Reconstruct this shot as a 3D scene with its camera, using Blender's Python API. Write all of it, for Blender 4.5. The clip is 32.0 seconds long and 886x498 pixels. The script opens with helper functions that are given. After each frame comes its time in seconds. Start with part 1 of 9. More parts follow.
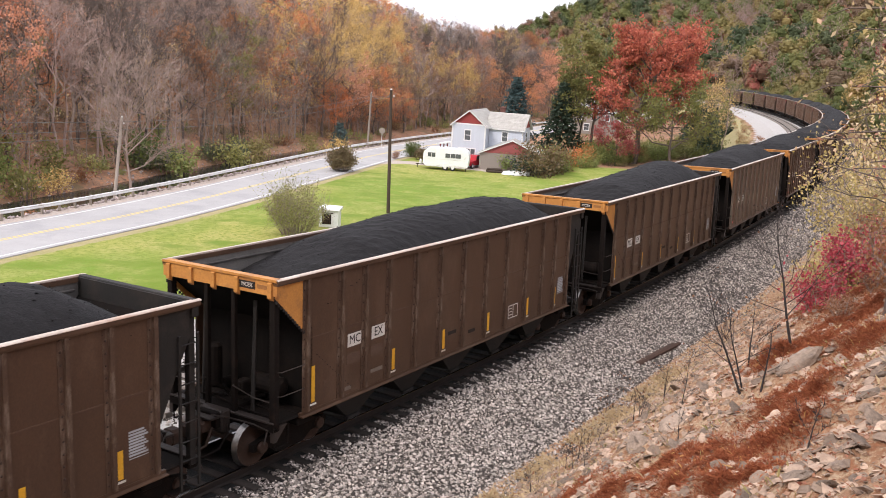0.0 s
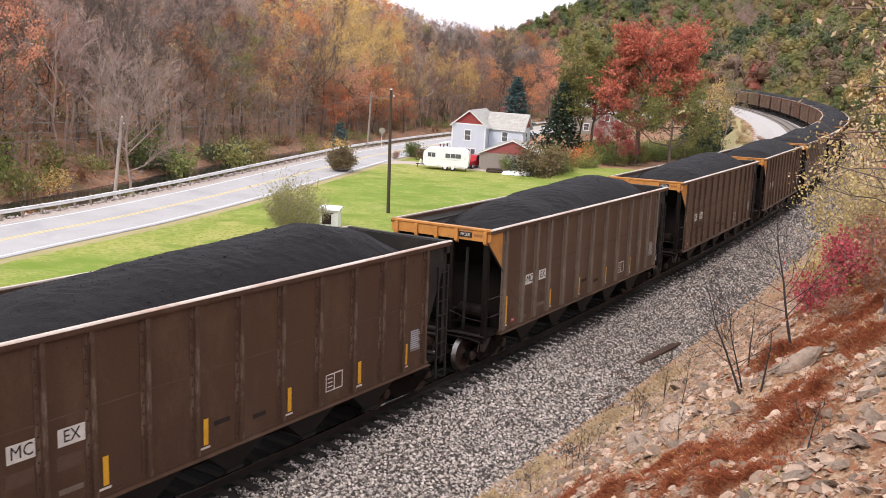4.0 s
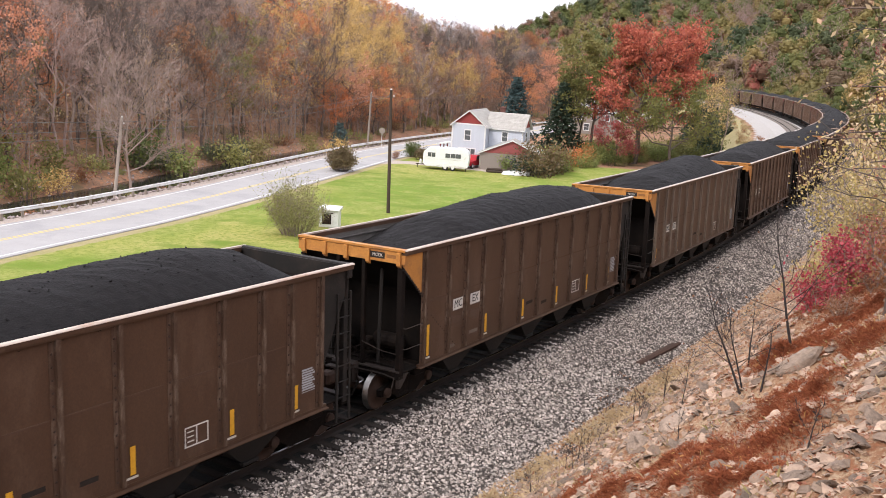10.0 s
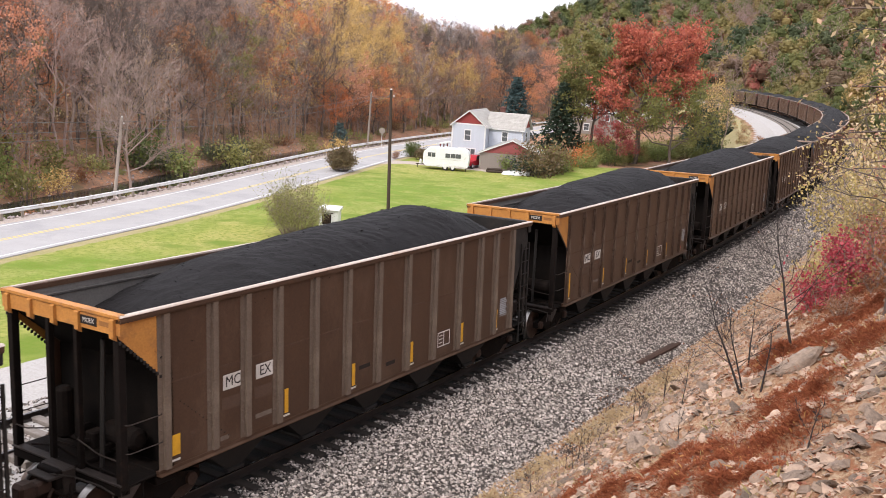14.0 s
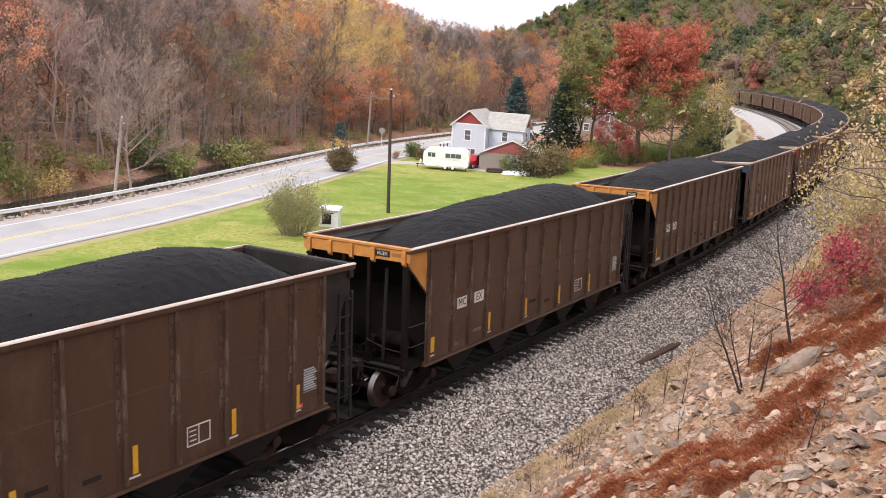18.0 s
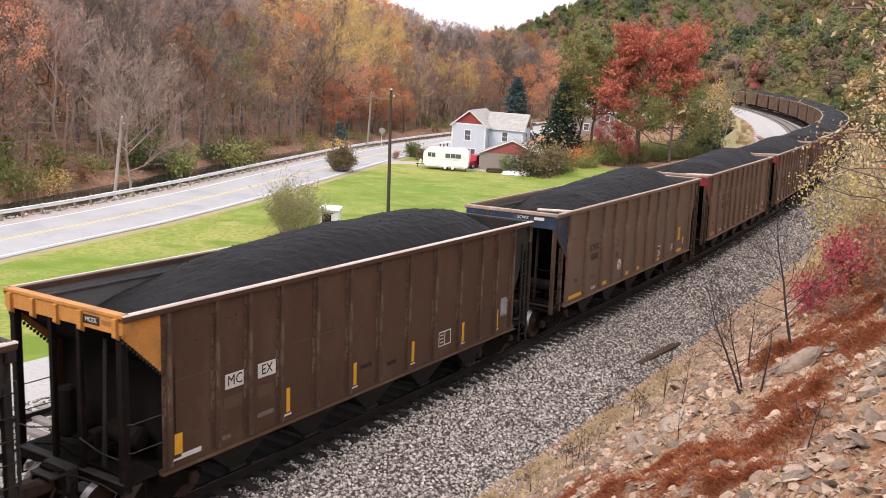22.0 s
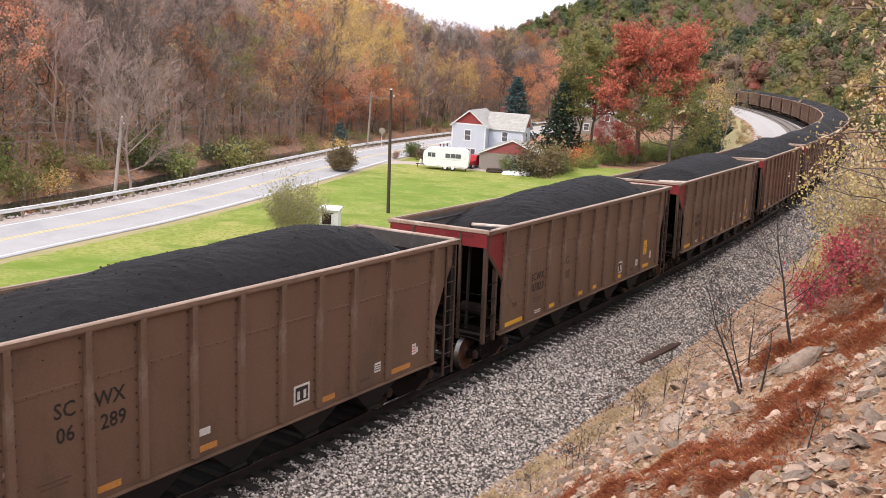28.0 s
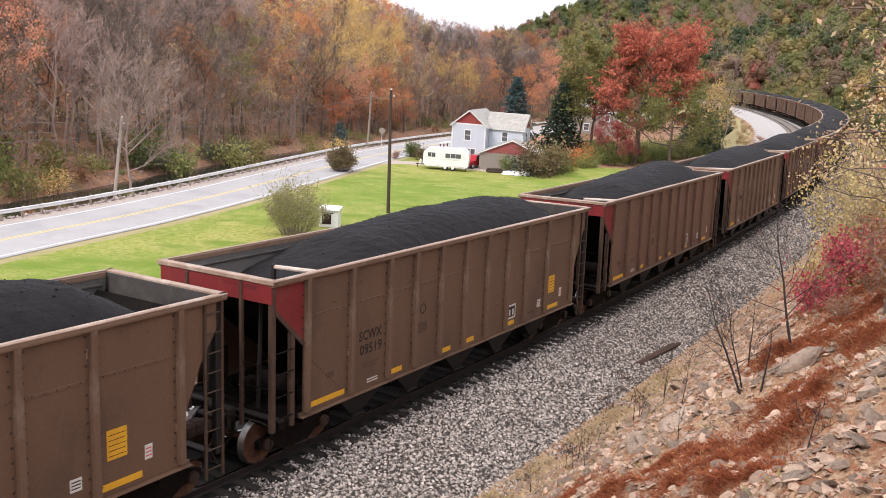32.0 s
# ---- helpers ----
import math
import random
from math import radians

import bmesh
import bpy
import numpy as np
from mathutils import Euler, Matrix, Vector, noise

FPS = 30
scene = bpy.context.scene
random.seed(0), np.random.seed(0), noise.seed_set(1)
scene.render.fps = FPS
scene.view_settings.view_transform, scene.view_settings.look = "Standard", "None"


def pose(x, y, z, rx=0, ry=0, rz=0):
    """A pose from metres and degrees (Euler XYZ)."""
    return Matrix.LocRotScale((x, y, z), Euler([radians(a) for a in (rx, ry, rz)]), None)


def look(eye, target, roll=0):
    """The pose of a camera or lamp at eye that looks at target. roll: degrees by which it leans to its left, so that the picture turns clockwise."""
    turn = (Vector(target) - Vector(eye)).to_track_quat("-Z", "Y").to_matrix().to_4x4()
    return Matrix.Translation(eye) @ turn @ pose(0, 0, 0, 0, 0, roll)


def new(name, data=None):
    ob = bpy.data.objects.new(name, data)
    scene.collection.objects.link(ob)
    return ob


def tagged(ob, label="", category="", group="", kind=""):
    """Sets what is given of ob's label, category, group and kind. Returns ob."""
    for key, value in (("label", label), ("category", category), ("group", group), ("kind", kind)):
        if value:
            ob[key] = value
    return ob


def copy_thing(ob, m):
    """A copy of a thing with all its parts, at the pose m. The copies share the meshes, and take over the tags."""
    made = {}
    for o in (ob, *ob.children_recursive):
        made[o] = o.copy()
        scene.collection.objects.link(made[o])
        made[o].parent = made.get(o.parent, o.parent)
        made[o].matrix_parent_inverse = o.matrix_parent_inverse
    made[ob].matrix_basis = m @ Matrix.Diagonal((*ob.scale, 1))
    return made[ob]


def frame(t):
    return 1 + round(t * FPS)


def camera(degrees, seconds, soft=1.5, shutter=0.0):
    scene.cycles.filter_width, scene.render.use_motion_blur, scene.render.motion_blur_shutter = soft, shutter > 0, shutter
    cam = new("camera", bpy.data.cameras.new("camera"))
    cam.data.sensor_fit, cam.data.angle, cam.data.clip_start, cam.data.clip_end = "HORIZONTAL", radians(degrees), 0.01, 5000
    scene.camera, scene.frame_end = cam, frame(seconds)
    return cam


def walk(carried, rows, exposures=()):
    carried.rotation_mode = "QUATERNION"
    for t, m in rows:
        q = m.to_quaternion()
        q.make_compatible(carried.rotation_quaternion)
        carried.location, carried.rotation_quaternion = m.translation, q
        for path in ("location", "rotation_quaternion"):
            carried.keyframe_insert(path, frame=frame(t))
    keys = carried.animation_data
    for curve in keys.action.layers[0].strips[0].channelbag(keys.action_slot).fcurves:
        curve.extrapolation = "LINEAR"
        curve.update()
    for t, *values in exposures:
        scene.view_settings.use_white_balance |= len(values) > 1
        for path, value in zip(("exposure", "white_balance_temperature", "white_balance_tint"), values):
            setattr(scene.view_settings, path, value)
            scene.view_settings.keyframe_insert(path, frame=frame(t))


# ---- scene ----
# one fixed camera on the bank above the line
EYE = (0.0, 0.0, 8.496)
PITCH, LEAN = 11.432, 3.784
cam = camera(49.84, 32.0, soft=0.7, shutter=0.12)
VIEW = look(EYE, (0.0, math.cos(radians(PITCH)), EYE[2] - math.sin(radians(PITCH))), LEAN)
walk(cam, [(0.0, VIEW), (32.0, VIEW)], exposures=[(0.0, 0.92, 6500, 15), (32.0, 0.92, 6500, 15)])

# ---- overcast sky and a weak, wide sun ----
SUN_UP, SUN_TURN = 48.0, 215.0
world = bpy.data.worlds.new("overcast_sky")
scene.world = world
world.use_nodes = True
wn, wl = world.node_tree.nodes, world.node_tree.links
sky = wn.new("ShaderNodeTexSky")
sky.sky_type = "NISHITA"
sky.sun_disc = False
sky.sun_elevation, sky.sun_rotation = radians(SUN_UP), radians(SUN_TURN)
sky.air_density, sky.dust_density, sky.ozone_density = 1.0, 6.0, 1.0
sky_gain = wn.new("ShaderNodeVectorMath")
sky_gain.operation = "SCALE"
sky_gain.inputs["Scale"].default_value = 0.10
cloud = wn.new("ShaderNodeMix")
cloud.data_type = "RGBA"
cloud.inputs["Factor"].default_value = 0.82
cloud.inputs["B"].default_value = (1.06, 1.09, 1.17, 1)
wl.new(sky.outputs["Color"], sky_gain.inputs[0])
wl.new(sky_gain.outputs["Vector"], cloud.inputs["A"])
wl.new(cloud.outputs["Result"], wn["Background"].inputs["Color"])
wn["Background"].inputs["Strength"].default_value = 1.0
sun = new("sun", bpy.data.lights.new("sun", "SUN"))
sun.data.energy, sun.data.angle, sun.data.color = 1.3, radians(14), (1.0, 0.95, 0.88)
sun.matrix_world = look((0, 0, 0), (-math.sin(radians(SUN_TURN)) * math.cos(radians(SUN_UP)), -math.cos(radians(SUN_TURN)) * math.cos(radians(SUN_UP)), -math.sin(radians(SUN_UP))))


# ---- materials ----
def material(name, base, other=None, scale=3.0, rough=0.8, metal=0.0, bump=0.3, fine=40.0, per_object=0.0, per_island=0.0, mixing=0.5, gloss=0.3, stretch=None, spots=None, spot_scale=0.6, spot_amount=0.5):
    """A rough surface of two mixed tones with fine grain, relief and, where given, larger stains."""
    m = bpy.data.materials.new(name)
    m.use_nodes = True
    n, l = m.node_tree.nodes, m.node_tree.links
    b = n["Principled BSDF"]
    b.inputs["Roughness"].default_value = rough
    b.inputs["Metallic"].default_value = metal
    b.inputs["Specular IOR Level"].default_value = gloss
    co = n.new("ShaderNodeTexCoord")
    src = co.outputs["Object"]
    if stretch:
        mp = n.new("ShaderNodeMapping")
        mp.inputs["Scale"].default_value = stretch
        l.new(src, mp.inputs["Vector"])
        src = mp.outputs["Vector"]
    big = n.new("ShaderNodeTexNoise")
    big.inputs["Scale"].default_value, big.inputs["Detail"].default_value, big.inputs["Roughness"].default_value = scale, 4.0, 0.65
    l.new(src, big.inputs["Vector"])
    small = n.new("ShaderNodeTexNoise")
    small.inputs["Scale"].default_value, small.inputs["Detail"].default_value = fine, 2.0
    l.new(src, small.inputs["Vector"])
    ramp = n.new("ShaderNodeMapRange")
    ramp.inputs["From Min"].default_value, ramp.inputs["From Max"].default_value = 0.5 - 0.22, 0.5 + 0.22
    ramp.inputs["From Min"].default_value += (0.5 - mixing) * 0.4
    ramp.inputs["From Max"].default_value += (0.5 - mixing) * 0.4
    l.new(big.outputs["Fac"], ramp.inputs["Value"])
    mix = n.new("ShaderNodeMix")
    mix.data_type = "RGBA"
    other = other or tuple(c * 0.7 for c in base)
    mix.inputs["A"].default_value, mix.inputs["B"].default_value = (*base, 1), (*other, 1)
    l.new(ramp.outputs["Result"], mix.inputs["Factor"])
    col = mix.outputs["Result"]
    if spots:
        sp = n.new("ShaderNodeTexNoise")
        sp.inputs["Scale"].default_value, sp.inputs["Detail"].default_value, sp.inputs["Roughness"].default_value = spot_scale, 6.0, 0.7
        l.new(src, sp.inputs["Vector"])
        sr = n.new("ShaderNodeMapRange")
        sr.inputs["From Min"].default_value, sr.inputs["From Max"].default_value = 0.52, 0.66
        sr.inputs["To Max"].default_value = spot_amount
        l.new(sp.outputs["Fac"], sr.inputs["Value"])
        m3 = n.new("ShaderNodeMix")
        m3.data_type = "RGBA"
        m3.inputs["B"].default_value = (*spots, 1)
        l.new(sr.outputs["Result"], m3.inputs["Factor"])
        l.new(col, m3.inputs["A"])
        col = m3.outputs["Result"]
    hsv = n.new("ShaderNodeHueSaturation")
    grain = n.new("ShaderNodeMapRange")
    grain.inputs["To Min"].default_value, grain.inputs["To Max"].default_value = 0.72, 1.28
    l.new(small.outputs["Fac"], grain.inputs["Value"])
    val = grain.outputs["Result"]
    for amount, node, socket in ((per_object, "ShaderNodeObjectInfo", "Random"), (per_island, "ShaderNodeNewGeometry", "Random Per Island")):
        if amount:
            r = n.new(node)
            rr = n.new("ShaderNodeMapRange")
            rr.inputs["To Min"].default_value, rr.inputs["To Max"].default_value = 1 - amount, 1 + amount
            l.new(r.outputs[socket], rr.inputs["Value"])
            mu = n.new("ShaderNodeMath")
            mu.operation = "MULTIPLY"
            l.new(val, mu.inputs[0])
            l.new(rr.outputs["Result"], mu.inputs[1])
            val = mu.outputs["Value"]
    l.new(val, hsv.inputs["Value"])
    l.new(col, hsv.inputs["Color"])
    l.new(hsv.outputs["Color"], b.inputs["Base Color"])
    if bump:
        bp = n.new("ShaderNodeBump")
        bp.inputs["Strength"].default_value, bp.inputs["Distance"].default_value = bump, 0.02
        l.new(small.outputs["Fac"], bp.inputs["Height"])
        l.new(bp.outputs["Normal"], b.inputs["Normal"])
    return m


def leaf_material(name, tones, shine=0.3, leafwise=0.38, tufts=0.0):
    """Leaves: each leaf takes one of several tones, and each plant leans to one of them."""
    m = bpy.data.materials.new(name)
    m.use_nodes = True
    n, l = m.node_tree.nodes, m.node_tree.links
    b = n["Principled BSDF"]
    b.inputs["Roughness"].default_value = 0.6
    b.inputs["Specular IOR Level"].default_value = shine
    geo, info = n.new("ShaderNodeNewGeometry"), n.new("ShaderNodeObjectInfo")
    plant = n.new("ShaderNodeAttribute")
    plant.attribute_name = "plant_tone"
    both = n.new("ShaderNodeMath")
    l.new(info.outputs["Random"], both.inputs[0])
    l.new(plant.outputs["Fac"], both.inputs[1])
    frac = n.new("ShaderNodeMath")
    frac.operation = "FRACT"
    l.new(both.outputs["Value"], frac.inputs[0])
    sc = n.new("ShaderNodeMath")
    sc.operation = "MULTIPLY"
    sc.inputs[1].default_value = 1 - leafwise
    l.new(frac.outputs["Value"], sc.inputs[0])
    add = n.new("ShaderNodeMath")
    add.operation = "MULTIPLY_ADD"
    add.inputs[1].default_value = leafwise
    l.new(geo.outputs["Random Per Island"], add.inputs[0])
    l.new(sc.outputs["Value"], add.inputs[2])
    ramp = n.new("ShaderNodeValToRGB")
    ramp.color_ramp.interpolation = "LINEAR"
    els = ramp.color_ramp.elements
    while len(els) < len(tones):
        els.new(0.5)
    for i, tone in enumerate(tones):
        els[i].position = i / (len(tones) - 1)
        els[i].color = (*tone, 1)
    l.new(add.outputs["Value"], ramp.inputs["Fac"])
    col = ramp.outputs["Color"]
    tr = n.new("ShaderNodeBsdfTranslucent")
    if tufts:
        co, tex = n.new("ShaderNodeTexCoord"), n.new("ShaderNodeTexNoise")
        tex.inputs["Scale"].default_value, tex.inputs["Detail"].default_value, tex.inputs["Roughness"].default_value = tufts, 5.0, 0.7
        l.new(co.outputs["Object"], tex.inputs["Vector"])
        span, hsv, bp = n.new("ShaderNodeMapRange"), n.new("ShaderNodeHueSaturation"), n.new("ShaderNodeBump")
        span.inputs["From Min"].default_value, span.inputs["From Max"].default_value = 0.32, 0.68
        span.inputs["To Min"].default_value, span.inputs["To Max"].default_value = 0.68, 1.35
        l.new(tex.outputs["Fac"], span.inputs["Value"])
        l.new(span.outputs["Result"], hsv.inputs["Value"])
        l.new(col, hsv.inputs["Color"])
        col = hsv.outputs["Color"]
        bp.inputs["Strength"].default_value, bp.inputs["Distance"].default_value = 1.0, 0.5
        l.new(tex.outputs["Fac"], bp.inputs["Height"])
        l.new(bp.outputs["Normal"], b.inputs["Normal"])
        l.new(bp.outputs["Normal"], tr.inputs["Normal"])
    l.new(col, b.inputs["Base Color"])
    l.new(col, tr.inputs["Color"])
    ms = n.new("ShaderNodeMixShader")
    ms.inputs["Fac"].default_value = 0.3
    l.new(b.outputs["BSDF"], ms.inputs[1])
    l.new(tr.outputs["BSDF"], ms.inputs[2])
    l.new(ms.outputs["Shader"], n["Material Output"].inputs["Surface"])
    return m


BROWN = material("weathered_brown_paint", (0.066, 0.0345, 0.0200), (0.050, 0.0262, 0.0156), scale=0.9, fine=48, rough=0.47, bump=0.08, spots=(0.086, 0.050, 0.032), spot_scale=1.1, spot_amount=0.7, stretch=(1, 1, 0.5), per_object=0.04)
BROWN_RIB = material("worn_brown_rib_paint", (0.068, 0.037, 0.0225), (0.050, 0.028, 0.0175), scale=1.5, fine=30, rough=0.6, bump=0.15, spots=(0.28, 0.215, 0.165), spot_scale=2.6, spot_amount=0.42, stretch=(1, 1, 0.35))
TAN_RIB = material("faded_tan_rib_paint", (0.135, 0.100, 0.075), (0.105, 0.076, 0.056), scale=1.5, fine=30, rough=0.6, bump=0.15, spots=(0.20, 0.155, 0.115), spot_scale=1.3)
TAUPE = material("faded_taupe_paint", (0.118, 0.067, 0.042), (0.094, 0.053, 0.034), scale=0.8, fine=48, rough=0.5, bump=0.08, spots=(0.070, 0.044, 0.030), spot_scale=0.9, spot_amount=0.8, stretch=(1, 1, 0.55), per_object=0.05)
TAUPE_RIB = material("faded_taupe_rib_paint", (0.130, 0.076, 0.049), (0.098, 0.058, 0.038), scale=1.2, fine=26, rough=0.6, bump=0.12, spots=(0.20, 0.145, 0.11), spot_scale=1.6, spot_amount=0.6, stretch=(1, 1, 0.6))
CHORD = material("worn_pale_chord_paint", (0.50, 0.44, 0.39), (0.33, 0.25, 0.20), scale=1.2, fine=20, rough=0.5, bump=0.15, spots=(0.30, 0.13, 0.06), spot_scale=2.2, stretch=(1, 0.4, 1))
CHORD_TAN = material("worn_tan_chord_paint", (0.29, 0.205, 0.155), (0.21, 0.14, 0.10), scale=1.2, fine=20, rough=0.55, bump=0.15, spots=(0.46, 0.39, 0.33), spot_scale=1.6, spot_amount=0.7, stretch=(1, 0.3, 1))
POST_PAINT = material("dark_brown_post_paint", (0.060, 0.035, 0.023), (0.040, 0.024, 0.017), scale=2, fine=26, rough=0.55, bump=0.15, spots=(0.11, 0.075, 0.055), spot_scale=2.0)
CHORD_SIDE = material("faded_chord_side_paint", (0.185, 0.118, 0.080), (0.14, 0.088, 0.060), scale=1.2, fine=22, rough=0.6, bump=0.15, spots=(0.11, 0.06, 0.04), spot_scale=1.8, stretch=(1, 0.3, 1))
ORANGE = material("faded_orange_paint", (0.44, 0.195, 0.045), (0.36, 0.15, 0.036), scale=1.8, fine=26, rough=0.55, bump=0.1, spots=(0.22, 0.10, 0.04), spot_scale=2.6)
RED = material("faded_red_paint", (0.165, 0.016, 0.018), (0.13, 0.014, 0.016), scale=1.8, fine=26, rough=0.5, bump=0.1, spots=(0.15, 0.04, 0.03), spot_scale=2.6)
BLUE = material("faded_blue_paint", (0.018, 0.030, 0.058), (0.014, 0.023, 0.042), scale=1.8, fine=26, rough=0.5, bump=0.1, spots=(0.12, 0.10, 0.09), spot_scale=2.6)
SOOT = material("sooty_black_steel", (0.008, 0.0072, 0.0065), (0.013, 0.0105, 0.009), scale=2.0, fine=30, rough=0.7, bump=0.2, spots=(0.03, 0.022, 0.017), spot_scale=1.5)
# Grime, plus under-car shade put into the base colour.
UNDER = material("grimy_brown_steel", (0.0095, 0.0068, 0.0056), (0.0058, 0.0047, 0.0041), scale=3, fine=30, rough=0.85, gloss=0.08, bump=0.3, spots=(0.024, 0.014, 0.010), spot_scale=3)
INNER = material("bare_grey_hopper_steel", (0.125, 0.115, 0.107), (0.082, 0.075, 0.069), scale=1.2, fine=22, rough=0.6, bump=0.15, spots=(0.05, 0.042, 0.038), spot_scale=1.1, spot_amount=0.8)
# A darker grey than INNER, for the rear inside wall and the ridge.
INNER_DARK = material("coal_stained_hopper_steel", (0.058, 0.053, 0.049), (0.036, 0.032, 0.030), scale=1.2, fine=22, rough=0.65, bump=0.15, spots=(0.095, 0.085, 0.078), spot_scale=1.4)
COAL = material("black_coal", (0.0085, 0.0079, 0.0082), (0.0145, 0.0132, 0.0135), scale=5.0, fine=30, rough=0.7, bump=1.0, gloss=0.09, per_island=0.5)
STEEL = material("polished_wheel_steel", (0.30, 0.285, 0.27), (0.16, 0.15, 0.14), scale=6, fine=30, rough=0.38, metal=1.0, bump=0.05)
RUSTY_WEB = material("orange_rusty_wheel_steel", (0.095, 0.040, 0.020), (0.048, 0.023, 0.014), scale=6, fine=30, rough=0.85, bump=0.3)
STAINED = material("stained_taupe_paint", (0.128, 0.072, 0.045), (0.088, 0.060, 0.042), scale=0.7, fine=48, rough=0.55, bump=0.08, spots=(0.105, 0.082, 0.060), spot_scale=0.55, spot_amount=0.9, stretch=(1, 0.8, 0.8))
BAR_MARK = material("worn_brown_stencil", (0.20, 0.085, 0.028), (0.28, 0.125, 0.036), scale=9, fine=40, rough=0.7, bump=0.05)
DARK_RED = material("worn_dark_red_stencil", (0.085, 0.011, 0.012), (0.11, 0.013, 0.014), scale=9, fine=40, rough=0.7, bump=0.05)
DIM_MARK = material("worn_dim_stencil", (0.150, 0.118, 0.095), (0.105, 0.078, 0.060), scale=5, fine=40, rough=0.7, bump=0.05)
RUST_BROWN = material("reddish_brown_side_paint", (0.122, 0.063, 0.041), (0.100, 0.052, 0.034), scale=0.9, fine=48, rough=0.5, bump=0.08, spots=(0.075, 0.042, 0.030), spot_scale=1.1, spot_amount=0.8, stretch=(1, 1, 0.4))
RUST = material("rusty_wheel_steel", (0.046, 0.023, 0.015), (0.026, 0.016, 0.011), scale=6, fine=30, rough=0.8, bump=0.3)
WHITE_MARK = material("chalky_white_stencil", (0.55, 0.52, 0.48), (0.42, 0.39, 0.35), scale=5, fine=40, rough=0.7, bump=0.05)
PALE_MARK = material("pale_blue_grey_stencil", (0.34, 0.35, 0.36), (0.24, 0.24, 0.25), scale=5, fine=40, rough=0.7, bump=0.05)
DARK_MARK = material("dark_stencil", (0.011, 0.0085, 0.007), (0.020, 0.014, 0.011), scale=4, fine=40, rough=0.7, bump=0.05)
YELLOW_MARK = material("yellow_reflective_strip", (0.62, 0.33, 0.02), (0.5, 0.25, 0.02), scale=5, fine=40, rough=0.5, bump=0.05)
FAINT = material("faint_dark_stencil", (0.070, 0.040, 0.026), (0.082, 0.047, 0.03), scale=4, fine=40, rough=0.7, bump=0.05)
# Chute colour lowered to stand for the deep shade under the cars.
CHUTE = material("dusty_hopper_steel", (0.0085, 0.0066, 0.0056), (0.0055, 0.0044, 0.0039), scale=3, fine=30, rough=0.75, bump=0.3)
GRIME = material("dusty_brown_casting", (0.030, 0.021, 0.0165), (0.017, 0.0125, 0.0105), scale=3, fine=30, rough=0.7, bump=0.3, spots=(0.055, 0.038, 0.030), spot_scale=3)
# Grimy steel; the near-black tone also holds shade of the car ends and underside.
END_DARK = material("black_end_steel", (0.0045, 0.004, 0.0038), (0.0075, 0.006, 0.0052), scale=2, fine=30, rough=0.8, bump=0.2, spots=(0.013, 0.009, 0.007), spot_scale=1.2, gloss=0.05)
RIVET = material("dark_rivet_heads", (0.030, 0.018, 0.012), (0.042, 0.026, 0.018), scale=4, fine=30, rough=0.7, bump=0.1)
RED_MARK = material("small_red_tag", (0.5, 0.05, 0.06), (0.4, 0.05, 0.05), scale=5, fine=40, rough=0.5, bump=0.05)


